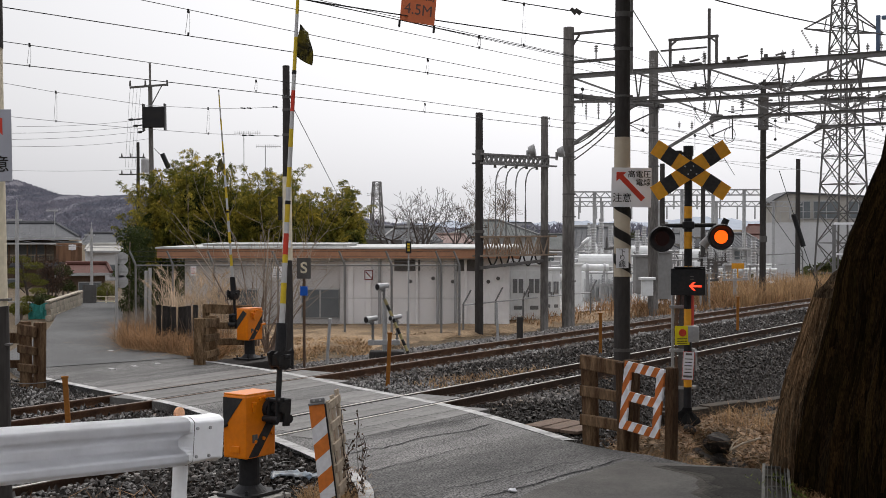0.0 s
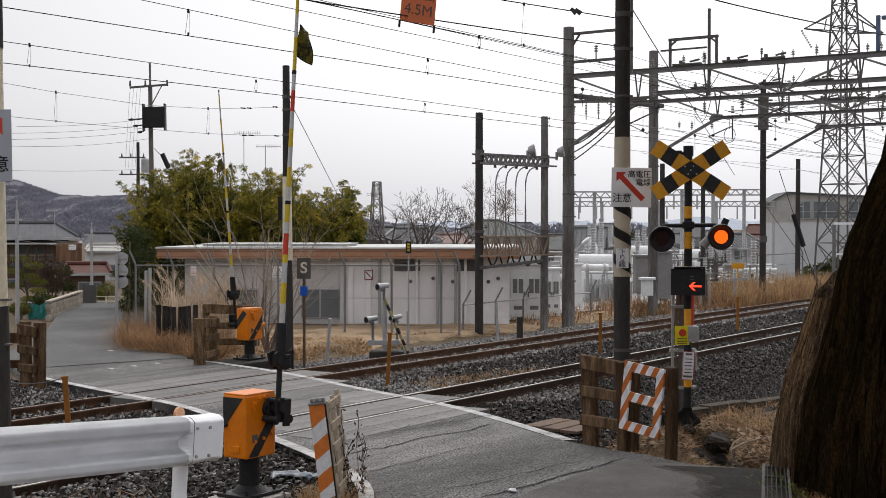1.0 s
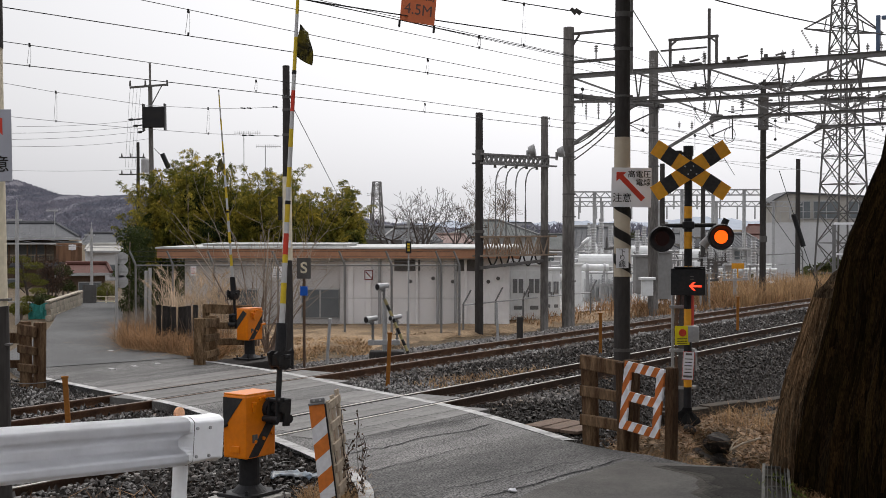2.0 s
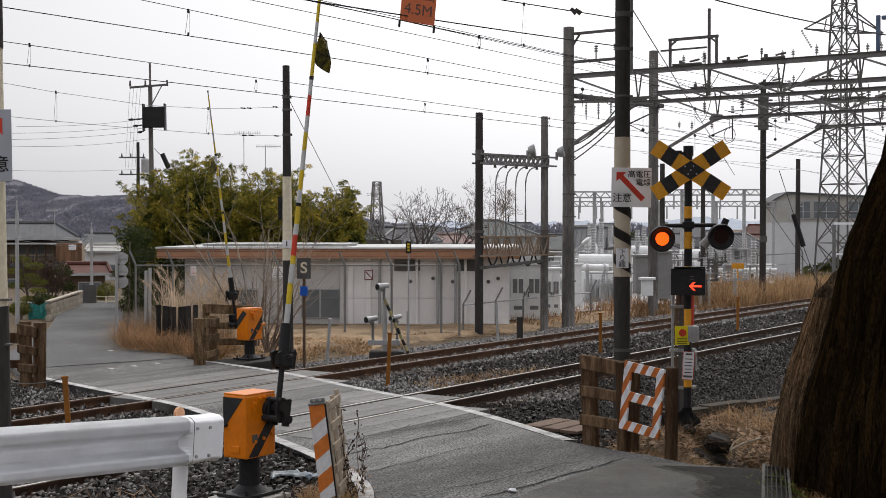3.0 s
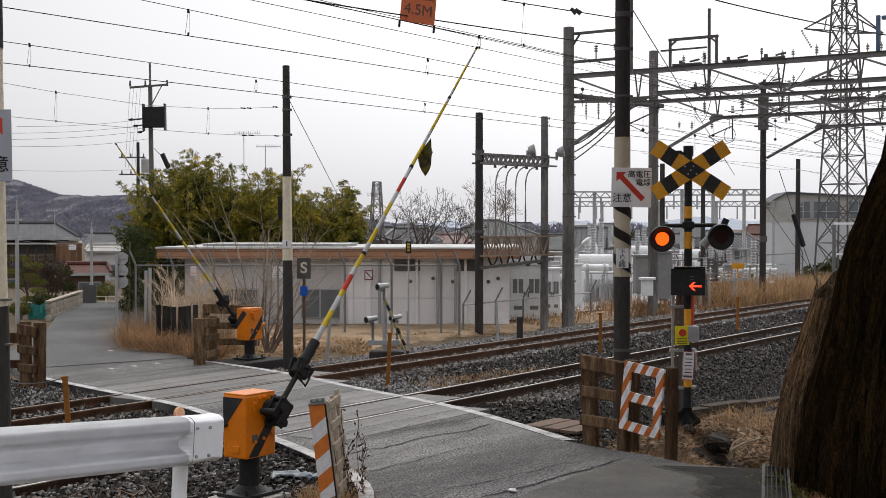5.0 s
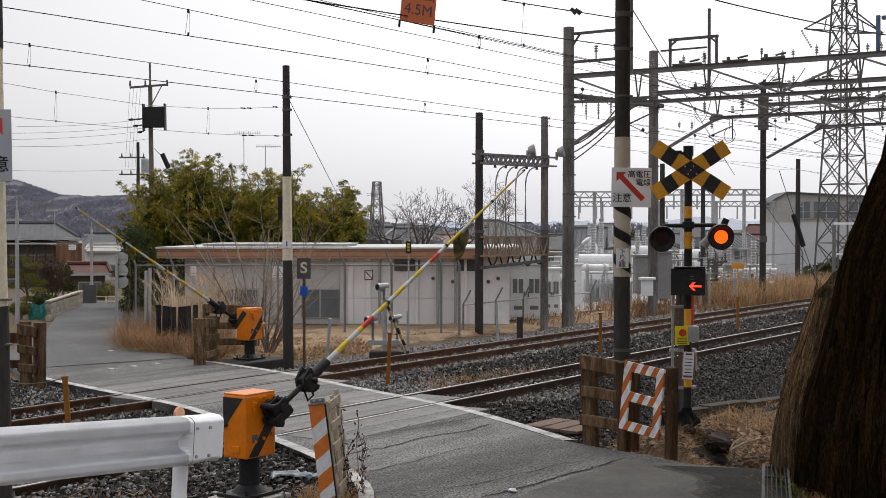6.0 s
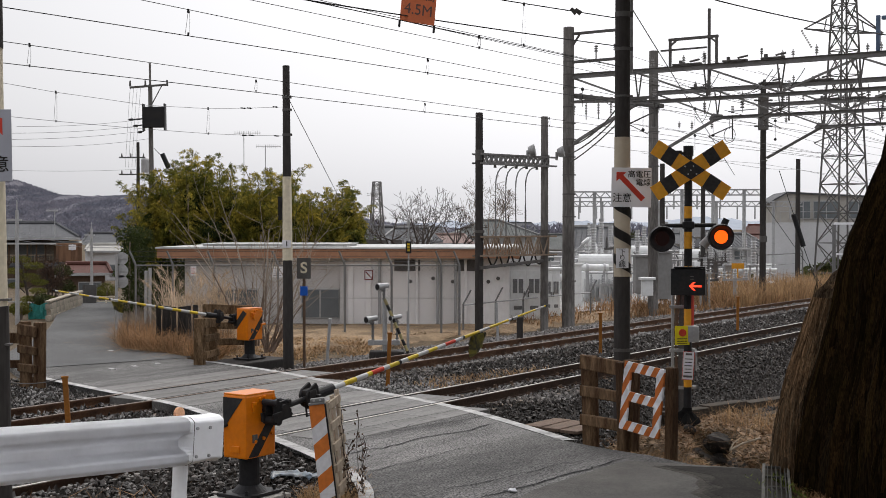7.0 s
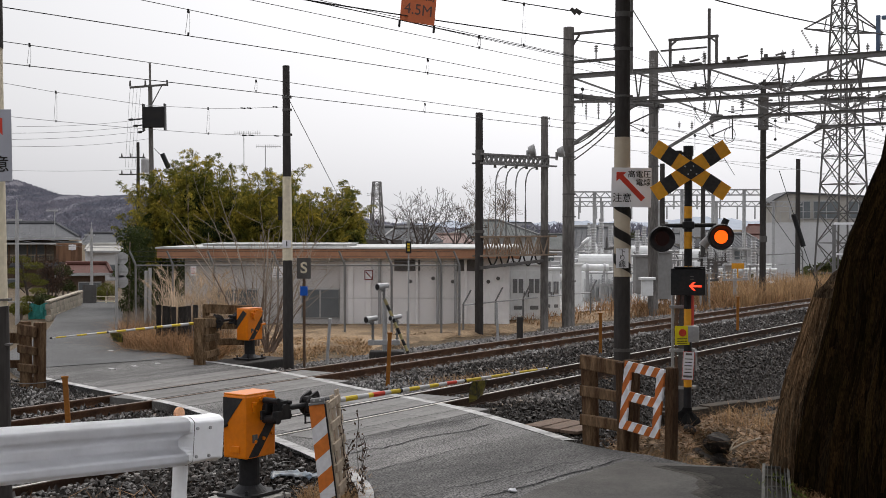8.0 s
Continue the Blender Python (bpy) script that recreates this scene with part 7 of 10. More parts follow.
# ---------------------------------------------------------------- bamboo thicket
def bamboo(x, y, top, w, seed, n):
    """A clump of bamboo: arching culms, leaf sprays along their upper part, leaves coloured shade-dark low down."""
    r = rng(seed)
    t = thing("bamboo_clump", pose(x, y, -0.4), "dense yellow-green bamboo clump with arching plumes", "bamboo", "bamboo thicket")
    h = (top + 0.4) * 1.12
    ang, q = r.uniform(0, 6.28, n), w * np.sqrt(r.uniform(0, 1, n))
    root = np.stack([q * 0.75 * np.cos(ang), q * 0.75 * np.sin(ang), np.zeros(n)], 1)
    hh = h * (1.0 - 0.42 * r.uniform(0, 1, n) ** 0.8 * (0.35 + 0.65 * q / w))
    hh[0] = h
    out = np.stack([np.cos(ang), np.sin(ang), np.zeros(n)], 1) + r.normal(0, 0.35, (n, 3)) * np.array([1, 1, 0])
    reach = min(1.0, w / 0.75) * r.uniform(0.25, 1.25, n) * (0.3 + 0.7 * q / w)

    def spine(u):
        bow = u ** 2.8
        return root[:, None] + out[:, None] * (reach[:, None] * bow)[..., None] + np.array([0, 0, 1.0]) * (hh[:, None] * (u - 0.14 * u ** 6))[..., None]
    us = np.linspace(0, 1, 7)[None].repeat(n, 0)
    sp = spine(us)
    for k in range(min(n, 16)):
        bm = bmesh.new()
        pipe(bm, [Vector(p) for p in sp[k]], 0.016, seg=4)
        part("culm", bm, LEAF_STEM, t)
    # branchlets in threes at each node, short towards the tip; drooping leaves along each
    nodes, fork, per = 15, 3, 22
    start = r.uniform(0.42, 0.68, (n, 1))
    u = start + (1 - start) * ((np.arange(nodes)[None] + r.uniform(-0.3, 0.3, (n, nodes))) / (nodes - 0.7))
    u = np.clip(u, 0, 1).repeat(fork, 1)
    c = spine(u)
    az = r.uniform(0, 6.28, u.shape)
    ln = (0.62 * np.clip(1.02 - u, 0, 1) ** 0.6 + 0.1) * r.uniform(0.6, 1.15, u.shape)
    rise = r.uniform(0.25, 0.9, u.shape)
    b = np.stack([np.cos(az), np.sin(az), rise], 2)
    b /= np.linalg.norm(b, axis=2)[..., None]
    w1 = r.uniform(0.2, 1.0, (*u.shape, per)) ** 0.8
    reach2 = (ln[..., None] * w1)[..., None]
    pos = c[:, :, None] + b[:, :, None] * reach2 + np.array([0, 0, -0.55]) * reach2 * w1[..., None] + r.normal(0, 0.022, (*w1.shape, 3))
    d = b[:, :, None] * 0.7 + np.array([0, 0, -0.55]) + r.normal(0, 0.42, pos.shape)
    d /= np.linalg.norm(d, axis=3)[..., None]
    sd = np.cross(d, r.normal(0, 0.6, pos.shape) + np.array([0, 0, 0.8]))
    sd /= np.linalg.norm(sd, axis=3)[..., None] + 1e-9
    size = r.uniform(0.045, 0.105, w1.shape)[..., None]
    v = np.stack([pos, pos + d * size * 0.4 + sd * size * 0.12, pos + d * size + np.array([0, 0, -0.02]), pos + d * size * 0.4 - sd * size * 0.12], 3).reshape(-1, 3)
    ob = raw("crown", v.tolist(), [(i, i + 1, i + 2, i + 3) for i in range(0, len(v), 4)], LEAF)
    ob.parent = t
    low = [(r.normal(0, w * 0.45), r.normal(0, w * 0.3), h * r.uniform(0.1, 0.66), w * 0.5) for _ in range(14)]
    leaf_mass("lower_foliage", low, 9000, 0.12, SHADE_GREEN_LEAF, seed + 500, t, aspect=0.17)
    return t


LEAF_STEM = surface("bamboo_culm", (0.12, 0.12, 0.04), (0.16, 0.12, 0.05), rough=0.6, fine=8, coarse=1, grain=0.1, bump=0)
# darker copy of the bamboo leaf, the thicket's inner shade put into its colour
SHADE_GREEN_LEAF = translucent(surface("shaded_bamboo_leaf", (0.032, 0.044, 0.009), (0.016, 0.024, 0.006), rough=0.6, fine=2.0, coarse=0.8, amount=0.5, grain=0.3, bump=0, islands=0.5), 0.30)
for x, y, top, w, seed, n in ((-10.873, 47, 3.778, 0.3, 37, 10), (-10.464, 47, 4.513, 0.5, 40, 20), (-10.144, 48, 5.505, 0.75, 32, 34), (-9.217, 47, 5.940, 0.8, 31, 46), (-8.725, 48, 5.505, 0.8, 41, 38),
                              (-7.973, 48, 5.422, 0.85, 33, 40), (-7.372, 49, 4.964, 0.85, 38, 36), (-6.471, 48, 5.422, 0.7, 34, 36), (-5.886, 48, 5.131, 0.6, 42, 26), (-5.199, 49, 4.411, 0.95, 35, 38),
                              (-4.479, 50, 4.355, 0.8, 43, 32), (-3.870, 50, 4.833, 0.6, 36, 24), (-3.504, 51, 4.030, 0.35, 39, 14)):
    bamboo(x, y, top, w, seed, n)


# ---------------------------------------------------------------- bare trees
def bare_tree(x, y, z, h, seed, label, spread=0.6, levels=5, r0=0.12, name="bare_tree", kids=3, thin=0.004, mat=TWIG):
    r = rng(seed)
    t = thing(name, pose(x, y, z), label, "tree", "bare trees")
    trunk, limb = bmesh.new(), bmesh.new()

    def grow(p, d, ln, rad, lv):
        n = 2
        for i in range(n):
            q = p + (d + Vector(r.normal(0, 0.13, 3))).normalized() * ln / n
            pipe(trunk if lv == 0 else limb, [p, q], max(rad, thin), seg=6 if lv < 2 else 3)
            p, rad = q, rad * 0.85
        if lv >= levels:
            return
        for k in range(kids if lv else kids + 1):
            nd = (d + Vector(r.normal(0, spread, 3)) + Vector((0, 0, 0.12))).normalized()
            grow(p, nd, ln * r.uniform(0.6, 0.85), rad * 0.62, lv + 1)
    grow(Vector((0, 0, 0)), Vector((0, 0, 1)), h * 0.28, r0, 0)
    part("trunk", trunk, mat, t)
    part("crown", limb, mat, t, "bare winter branches")


bare_tree(-0.863, 62, -0.6, 5.7, 41, "bare winter tree with wide spreading limbs", 0.62, 5, 0.2, thin=0.0085, mat=TWIG_DARK)
bare_tree(-2.066, 66, -0.6, 5.9, 42, "bare winter tree with wide spreading limbs", 0.62, 5, 0.2, thin=0.0085, mat=TWIG_DARK)
bare_tree(0.670, 70, -0.6, 5.9, 43, "bare winter tree with wide spreading limbs", 0.62, 5, 0.2, thin=0.0085, mat=TWIG_DARK)
bare_tree(3.635, 95, -1.2, 7.4, 44, "pale bare winter tree far off", 0.4, 6, 0.13, thin=0.008)


def fan_shrub(x, y, z, h, n, seed):
    """A many-stemmed bare shrub: long whips fan out from one stool, with side twigs."""
    r = rng(seed)
    t = thing("bare_shrub", pose(x, y, z), "bare shrub with long pale whips fanning out", "shrub", "bare shrubs")
    stems, whips = bmesh.new(), bmesh.new()
    for k in range(n):
        a = r.uniform(0, 6.28)
        tilt = r.uniform(0.05, 1.0)
        d = Vector((math.cos(a) * tilt, 0.4 * math.sin(a) * tilt, 1)).normalized()
        p, rad = Vector((r.normal(0, 0.08), r.normal(0, 0.05), -0.1)), r.uniform(0.02, 0.042)
        ln = h * r.uniform(0.55, 1.05) / 7
        for i in range(7):
            nd = (d + Vector(r.normal(0, 0.09, 3)) + Vector((0, 0, 0.05 if i < 3 else -0.02))).normalized()
            nx = p + nd * ln
            pipe(stems if i < 4 else whips, [p, nx], max(rad, 0.006), seg=4)
            if i > 0:
                for _ in range(2 if r.uniform() < 0.5 else 1):
                    sd = (nd + Vector(r.normal(0, 0.75, 3)) + Vector((0, 0, 0.25))).normalized()
                    l2 = ln * r.uniform(1.0, 2.6)
                    m1 = nx + sd * l2 * 0.5
                    m2 = m1 + (sd + Vector(r.normal(0, 0.2, 3)) + Vector((0, 0, 0.15))).normalized() * l2 * 0.5
                    pipe(whips, [nx, m1, m2], max(rad * 0.45, 0.0045), seg=3)
            p, d, rad = nx, nd, rad * 0.8
    part("trunk", stems, SHRUB_STEM, t, "grey brown upright stems")
    part("crown", whips, WHIP, t, "long pale thin twigs")


SHRUB_STEM = surface("shrub_stem", (0.17, 0.125, 0.1), (0.24, 0.2, 0.17), rough=0.9, fine=20, coarse=3, grain=0.2, bump=0)
WHIP = surface("pale_whip", (0.33, 0.28, 0.23), (0.24, 0.19, 0.15), rough=0.85, fine=20, coarse=2, grain=0.15, bump=0)
fan_shrub(-4.179, 31, -0.15, 3.1, 13, 45)
fan_shrub(-4.692, 32.5, -0.15, 3.9, 11, 46)


def feather_reeds():
    """Tall pampas-like reeds: bent stalks, each with a drooping feathery head."""
    r = rng(77)
    n = 72
    sp = np.asarray(patch(26, n, [(-7.1, 32.2), (-5.45, 31.2), (-5.1, 32.6), (-6.9, 34.2)], 0.3))
    h = r.uniform(1.0, 2.35, n)
    a = r.uniform(0, 6.28, n)
    ln = r.uniform(0.05, 0.5, n)
    out = np.stack([np.cos(a), np.sin(a), np.zeros(n)], 1)

    def spine(u):
        return sp[:, None] + out[:, None] * (ln[:, None] * h[:, None] * 0.7 * u ** 2.2)[..., None] + np.array([0, 0, 1.0]) * (h[:, None] * (u - 0.16 * u ** 5))[..., None]
    v, f = [], []

    def quads(p, q, w):
        k = len(v)
        s = np.array([w, 0, 0])
        for a0, b0 in zip(p.reshape(-1, 3), q.reshape(-1, 3)):
            f.append((len(v), len(v) + 1, len(v) + 2, len(v) + 3))
            v.extend((tuple(a0 - s), tuple(a0 + s), tuple(b0 + s), tuple(b0 - s)))
        return k
    us = np.linspace(0, 1, 8)
    for u0, u1 in zip(us[:-1], us[1:]):
        quads(spine(np.full((n, 1), u0)), spine(np.full((n, 1), u1)), 0.005)
    m = 70
    u = r.uniform(0.8, 1.0, (n, m))
    p = spine(u)
    d = out[:, None] * 0.6 + r.normal(0, 0.6, (n, m, 3)) + np.array([0, 0, 0.35])
    quads(p, p + d * r.uniform(0.04, 0.1, (n, m))[..., None], 0.0035)
    m = 14
    u = r.uniform(0.1, 0.7, (n, m))
    p = spine(u)
    d = r.normal(0, 0.7, (n, m, 3)) + np.array([0, 0, 0.2])
    quads(p, p + d * r.uniform(0.1, 0.35, (n, m))[..., None], 0.005)
    o = raw("feather_reeds", v, f, STRAW_PALE)
    tagged(o, "tall pale dry reeds with feathery drooping heads", "reeds", kind="stuff")


feather_reeds()

# ---------------------------------------------------------------- cables between the two far poles
def cable_rack():
    a, b = Vector((*(1.041, 37.421), 0)), Vector((*(3.070, 39.334), 0))
    d = b - a
    ln = d.length
    yaw = math.degrees(math.atan2(d.y, d.x))
    for name, z0, h, mat, lab in (("cable_truss", 4.72, 0.26, GANTRY_STEEL, "grey lattice beam with hanging insulators between two poles"),
                                  ("cable_cradle", 2.05, 0.55, PALE_RUST, "rusty open cradle of bars carrying cables")):
        g = thing(name, pose(a.x, a.y, 0, 0, 0, yaw), lab, "cable rack")
        for y in (-0.17, 0.17):
            for z in (z0, z0 + h):
                bm = bmesh.new()
                bar(bm, (-0.1, y, z), (ln + 0.35, y, z), 0.05, 0.05)
                part("chord", bm, mat, g)
        n = 14 if h < 0.4 else 12
        for i in range(n):
            bm = bmesh.new()
            x0, x1 = ln * i / n, ln * (i + 1) / n
            lo, hi = (z0, z0 + h) if i % 2 else (z0 + h, z0)
            for y in (-0.17, 0.17):
                bar(bm, (x0, y, lo), (x1, y, hi), 0.03, 0.04)
                if h < 0.4:
                    bar(bm, (x0, y, hi), (x1, y, lo), 0.025, 0.035)
                elif i % 2:
                    bar(bm, (x1, y, z0), (x1, y, z0 + h), 0.03, 0.04)
            part("lacing", bm, mat, g)
        if h < 0.4:
            for i in range(5):
                x = 0.55 + i * (ln - 1.0) / 4
                bm = bmesh.new()
                rod(bm, (x, -0.1, z0 - 0.12), (x, -0.1, z0), 0.016)
                rod(bm, (x, -0.1, z0 - 0.12), (x, -0.1, z0 - 0.05), 0.045, 0.035, seg=10)
                part("insulator", bm, DARK_STEEL, g)
            for i in range(4):
                x = 0.6 + i * (ln - 1.1) / 4
                bm = bmesh.new()
                pts = [Vector((x, -0.1, 2.4)), Vector((x - 0.03, -0.1, 3.5))]
                pts += [Vector((x + 0.36 - 0.38 * math.cos(a), -0.1, 4.15 + 0.5 * math.sin(a))) for a in (0, 0.35, 0.7, 1.05, 1.4, 1.57)] + [Vector((x + 0.6, -0.1, z0))]
                pipe(bm, pts, 0.02, seg=6)
                part("cable", bm, FENCE_GREY, g)
            for x in (ln - 0.75, ln + 0.55):
                bm = bmesh.new()
                rod(bm, (x, -0.05, z0 + 0.42), (x + 0.1, -0.2, z0 + 0.46), 0.13, 0.18, seg=18)
                rod(bm, (x, 0, z0 + 0.2), (x, 0, z0 + 0.45), 0.04, seg=8)
                part("floodlight", bm, STEEL, g, "round grey floodlight")
        else:
            for i in range(5):
                bm = bmesh.new()
                x = 0.35 + i * 0.5
                pipe(bm, sag((x, 0.0, z0 + 0.02), (x + 0.42, 0.0, z0 + 0.02), 0.3 + 0.04 * (i % 2), 12), 0.026, seg=6)
                part("cable", bm, BLACK, g)
            bm = bmesh.new()
            bar(bm, (-0.1, -0.15, z0 - 0.34), (ln * 0.92, -0.15, z0 - 0.18), 0.06, 0.09)
            part("lower_bar", bm, DARK_STEEL, g)


cable_rack()


# ---------------------------------------------------------------- fittings on the gantries
def gantry_fittings():
    for g, x0, x1, z in ((G1, 3.4, 4.85, 7.6),):
        bm = bmesh.new()
        for x in (x0, x1):
            box(bm, (0.07, 0.07, 0.82), (x, 0, z + 0.4), bevel=0.005)
        box(bm, (x1 - x0 + 0.1, 0.07, 0.08), ((x0 + x1) / 2, 0, z + 0.8), bevel=0.005)
        bar(bm, (x0, 0, z + 0.62), (x0 + 0.2, 0, z + 0.78), 0.05, 0.05)
        bar(bm, (x1, 0, z + 0.62), (x1 - 0.2, 0, z + 0.78), 0.05, 0.05)
        box(bm, (x1 - x0, 0.05, 0.05), ((x0 + x1) / 2 - 0.3, 0, z + 0.5))
        part("upper_frame", bm, DARK_STEEL, g, "square steel frame on the beam")
        bm = bmesh.new()
        rod(bm, (x1 - 0.25, 0.05, z - 0.9), (x1 - 0.25, 0.05, z + 1.62), 0.045, seg=10)
        part("mast", bm, DARK_STEEL, g)
        bm = bmesh.new()
        box(bm, (0.1, 0.1, 0.95), (9.45, 0, z + 0.5), bevel=0.01)
        box(bm, (0.5, 0.14, 0.1), (9.8, 0, z + 0.9), bevel=0.01)
        part("blue_post", bm, BLUE_STEEL, g, "blue grey painted post")
    # bracket arms of the first gantry pole
    q = thing("bracket_arm", pose(*(3.897, 40.371), 0, 0, 0, -34.25), "steel bracket arms on the gantry pole", "bracket")
    for z, ln in ((8.85, 1.75), (7.98, 1.7), (6.75, 3.0)):
        bm = bmesh.new()
        bar(bm, (0.1, 0, z), (ln, 0, z), 0.08, 0.08)
        if z > 8.5:
            bar(bm, (0.15, 0, z - 0.35), (0.4, 0, z), 0.05, 0.05)
        part("arm", bm, DARK_STEEL, q)
    for k in range(4):
        bm = bmesh.new()
        x = 0.35 + k * 0.42
        for i in range(4):
            rod(bm, (x, -0.3, 6.32 + 0.08 * i), (x, -0.3, 6.36 + 0.08 * i), 0.042, 0.03, seg=10)
        rod(bm, (x, -0.3, 6.15), (x, -0.3, 6.7), 0.014)
        bar(bm, (x - 0.1, -0.3, 6.7), (x + 0.9, 0.3, 6.72), 0.04, 0.05)
        part("insulator", bm, BROWN_GLAZE, q)
    for k in range(3):
        bm = bmesh.new()
        pipe(bm, sag((0.1 + 0.05 * k, -0.3, 5.35 - 0.25 * k), (1.75 + 0.25 * k, -0.2, 6.45), 0.22 - 0.05 * k, 8), 0.02, seg=6)
        part("cable", bm, DARK_STEEL, q)
    for x in (0.95, 1.6):
        bm = bmesh.new()
        rod(bm, (x, 0, 8.0), (x, 0, 8.42), 0.02)
        for i in range(3):
            rod(bm, (x, 0, 8.25 + 0.07 * i), (x, 0, 8.29 + 0.07 * i), 0.06, 0.045, seg=10)
        part("insulator", bm, DARK_STEEL, q)
    # insulator strings in the second and third gantries, hanging droppers and loops
    for g, zb in ((G2, 6.58), (G3, 6.75)):
        for x in (3.2, 4.6, 6.0, 7.4, 8.6):
            bm = bmesh.new()
            rod(bm, (x, 0.1, zb + 0.15), (x, 0.1, zb + 0.85), 0.014)
            for i in range(5):
                rod(bm, (x, 0.1, zb + 0.3 + 0.09 * i), (x, 0.1, zb + 0.35 + 0.09 * i), 0.075, 0.05, seg=10)
            part("insulator", bm, DARK_STEEL, g)
            bm = bmesh.new()
            bar(bm, (x - 0.5, 0.1, zb + 0.2), (x + 0.5, 0.1, zb + 0.24), 0.03, 0.03)
            part("yoke", bm, STEEL, g)
        bm = bmesh.new()
        pipe(bm, [(2.8 + 0.2 * math.sin(a), 0, zb - 0.6 + 0.25 * math.cos(a)) for a in np.linspace(0.2, 6.1, 14)], 0.012, seg=5)
        rod(bm, (2.8, 0, zb), (2.8, 0, zb - 0.4), 0.01)
        part("cable_loop", bm, DARK_STEEL, g)
    bm = bmesh.new()
    box(bm, (0.34, 0.34, 1.3), (0, 0, 7.4), bevel=0.02)
    for z in (6.9, 7.9):
        box(bm, (0.7, 0.1, 0.06), (0, 0, z))
    solo("disconnector_box", bm, DARK_STEEL, pose(*(12.462, 50.642), -0.1), "dark switch box high on the gantry pole", "switch box")


def line_clutter():
    """Cable trough, thin line wires, pin insulators and weights about the gantries."""
    a, b = Vector((4.093, 40.304, 6.940)), Vector((7.672, 45.561, 7.111))
    bm = bmesh.new()
    bar(bm, a, b, 0.16, 0.14, bevel=0.01)
    for k in range(9):
        q = a.lerp(b, (k + 0.5) / 9)
        box(bm, (0.08, 0.08, 0.2), q, bevel=0.006)
    solo("cable_trough", bm, DARK_STEEL, None, "grey cable trough hung between the gantry poles", "cable trough")
    r = rng(64)
    for k, (p, z) in enumerate(((19.2, 6.35), (18.9, 6.9), (18.4, 7.75), (17.9, 6.1), (17.3, 8.0), (16.0, 5.75), (15.2, 7.85), (14.4, 6.25), (13.4, 7.3), (18.7, 5.4), (17.0, 5.1), (15.8, 7.1))):
        pts = []
        for s0, s1 in ((35.56, 41.70), (41.70, 49.68), (49.68, 90.0), (90.0, 130.0)):
            for u in (0, 0.2, 0.4, 0.6, 0.8):
                pts.append(at(s0 + (s1 - s0) * u, p, z - 0.12 * (1 + k % 3) * 4 * u * (1 - u) * (s1 - s0) / 24).translation.copy())
        wire("line_wire", pts, 0.0065 if k % 2 else 0.0055, WIRE if k % 3 else WIRE_LIGHT, "thin overhead line wire between the gantries")
    for g, zt, zb in ((G1, 7.54, 6.61), (G2, 7.54, 6.58), (G3, 7.7, 6.75)):
        for k in range(11):
            x = r.uniform(0.8, 10.5)
            up = r.uniform() < 0.55
            z = zt + 0.07 if up else zb - 0.05
            sg = 1 if up else -1
            n = r.randint(2, 5)
            bm = bmesh.new()
            rod(bm, (x, 0.02, z), (x, 0.02, z + sg * (0.1 + 0.075 * n)), 0.013, seg=6)
            for i in range(n):
                rod(bm, (x, 0.02, z + sg * (0.08 + 0.07 * i)), (x, 0.02, z + sg * (0.12 + 0.07 * i)), 0.055, 0.035, seg=10)
            part("pin_insulator", bm, BROWN_GLAZE, g)
        for k in range(5):
            x = r.uniform(1.0, 9.0)
            w = r.uniform(0.5, 1.1)
            bm = bmesh.new()
            pipe(bm, sag((x, 0.08, zb + 0.1), (x + w, 0.08, zb + r.uniform(0.1, 0.8)), r.uniform(0.15, 0.5), 8), 0.011, seg=5)
            part("jumper_cable", bm, BLACK, g)
        for k in range(3):
            x = r.uniform(1.5, 9.0)
            bm = bmesh.new()
            box(bm, (r.uniform(0.5, 1.0), 0.16, 0.05), (x, 0, zt + 0.11), bevel=0.008)
            box(bm, (0.08, 0.1, 0.12), (x - 0.2, 0, zt + 0.17), bevel=0.008)
            rod(bm, (x + 0.1, -0.06, zt + 0.17), (x + 0.35, 0.08, zt + 0.24), 0.03, seg=8)
            part("clamp_plate", bm, DARK_STEEL, g)
    for k, q in enumerate(((6.582, 34.000, 5.969), (5.225, 34.000, 5.424), (7.746, 40.000, 5.696), (8.302, 40.000, 5.696), (10.210, 40.000, 6.147), (10.213, 40.000, 5.574), (3.537, 33.000, 6.379))):
        bm = bmesh.new()
        bmesh.ops.create_uvsphere(bm, u_segments=10, v_segments=8, radius=0.045)
        rod(bm, (0, 0, 0), (0, 0, 0.5 if k % 2 else -0.45), 0.006, seg=5)
        solo("wire_weight", bm, BLACK, pose(*q), "small black weight on a thin line wire", "wire weight", "wire weights")


BLUE_STEEL = surface("blue_grey_paint", (0.1, 0.14, 0.22), (0.07, 0.1, 0.15), rough=0.6, fine=10, coarse=2, grain=0.1, bump=0)
gantry_fittings()
line_clutter()


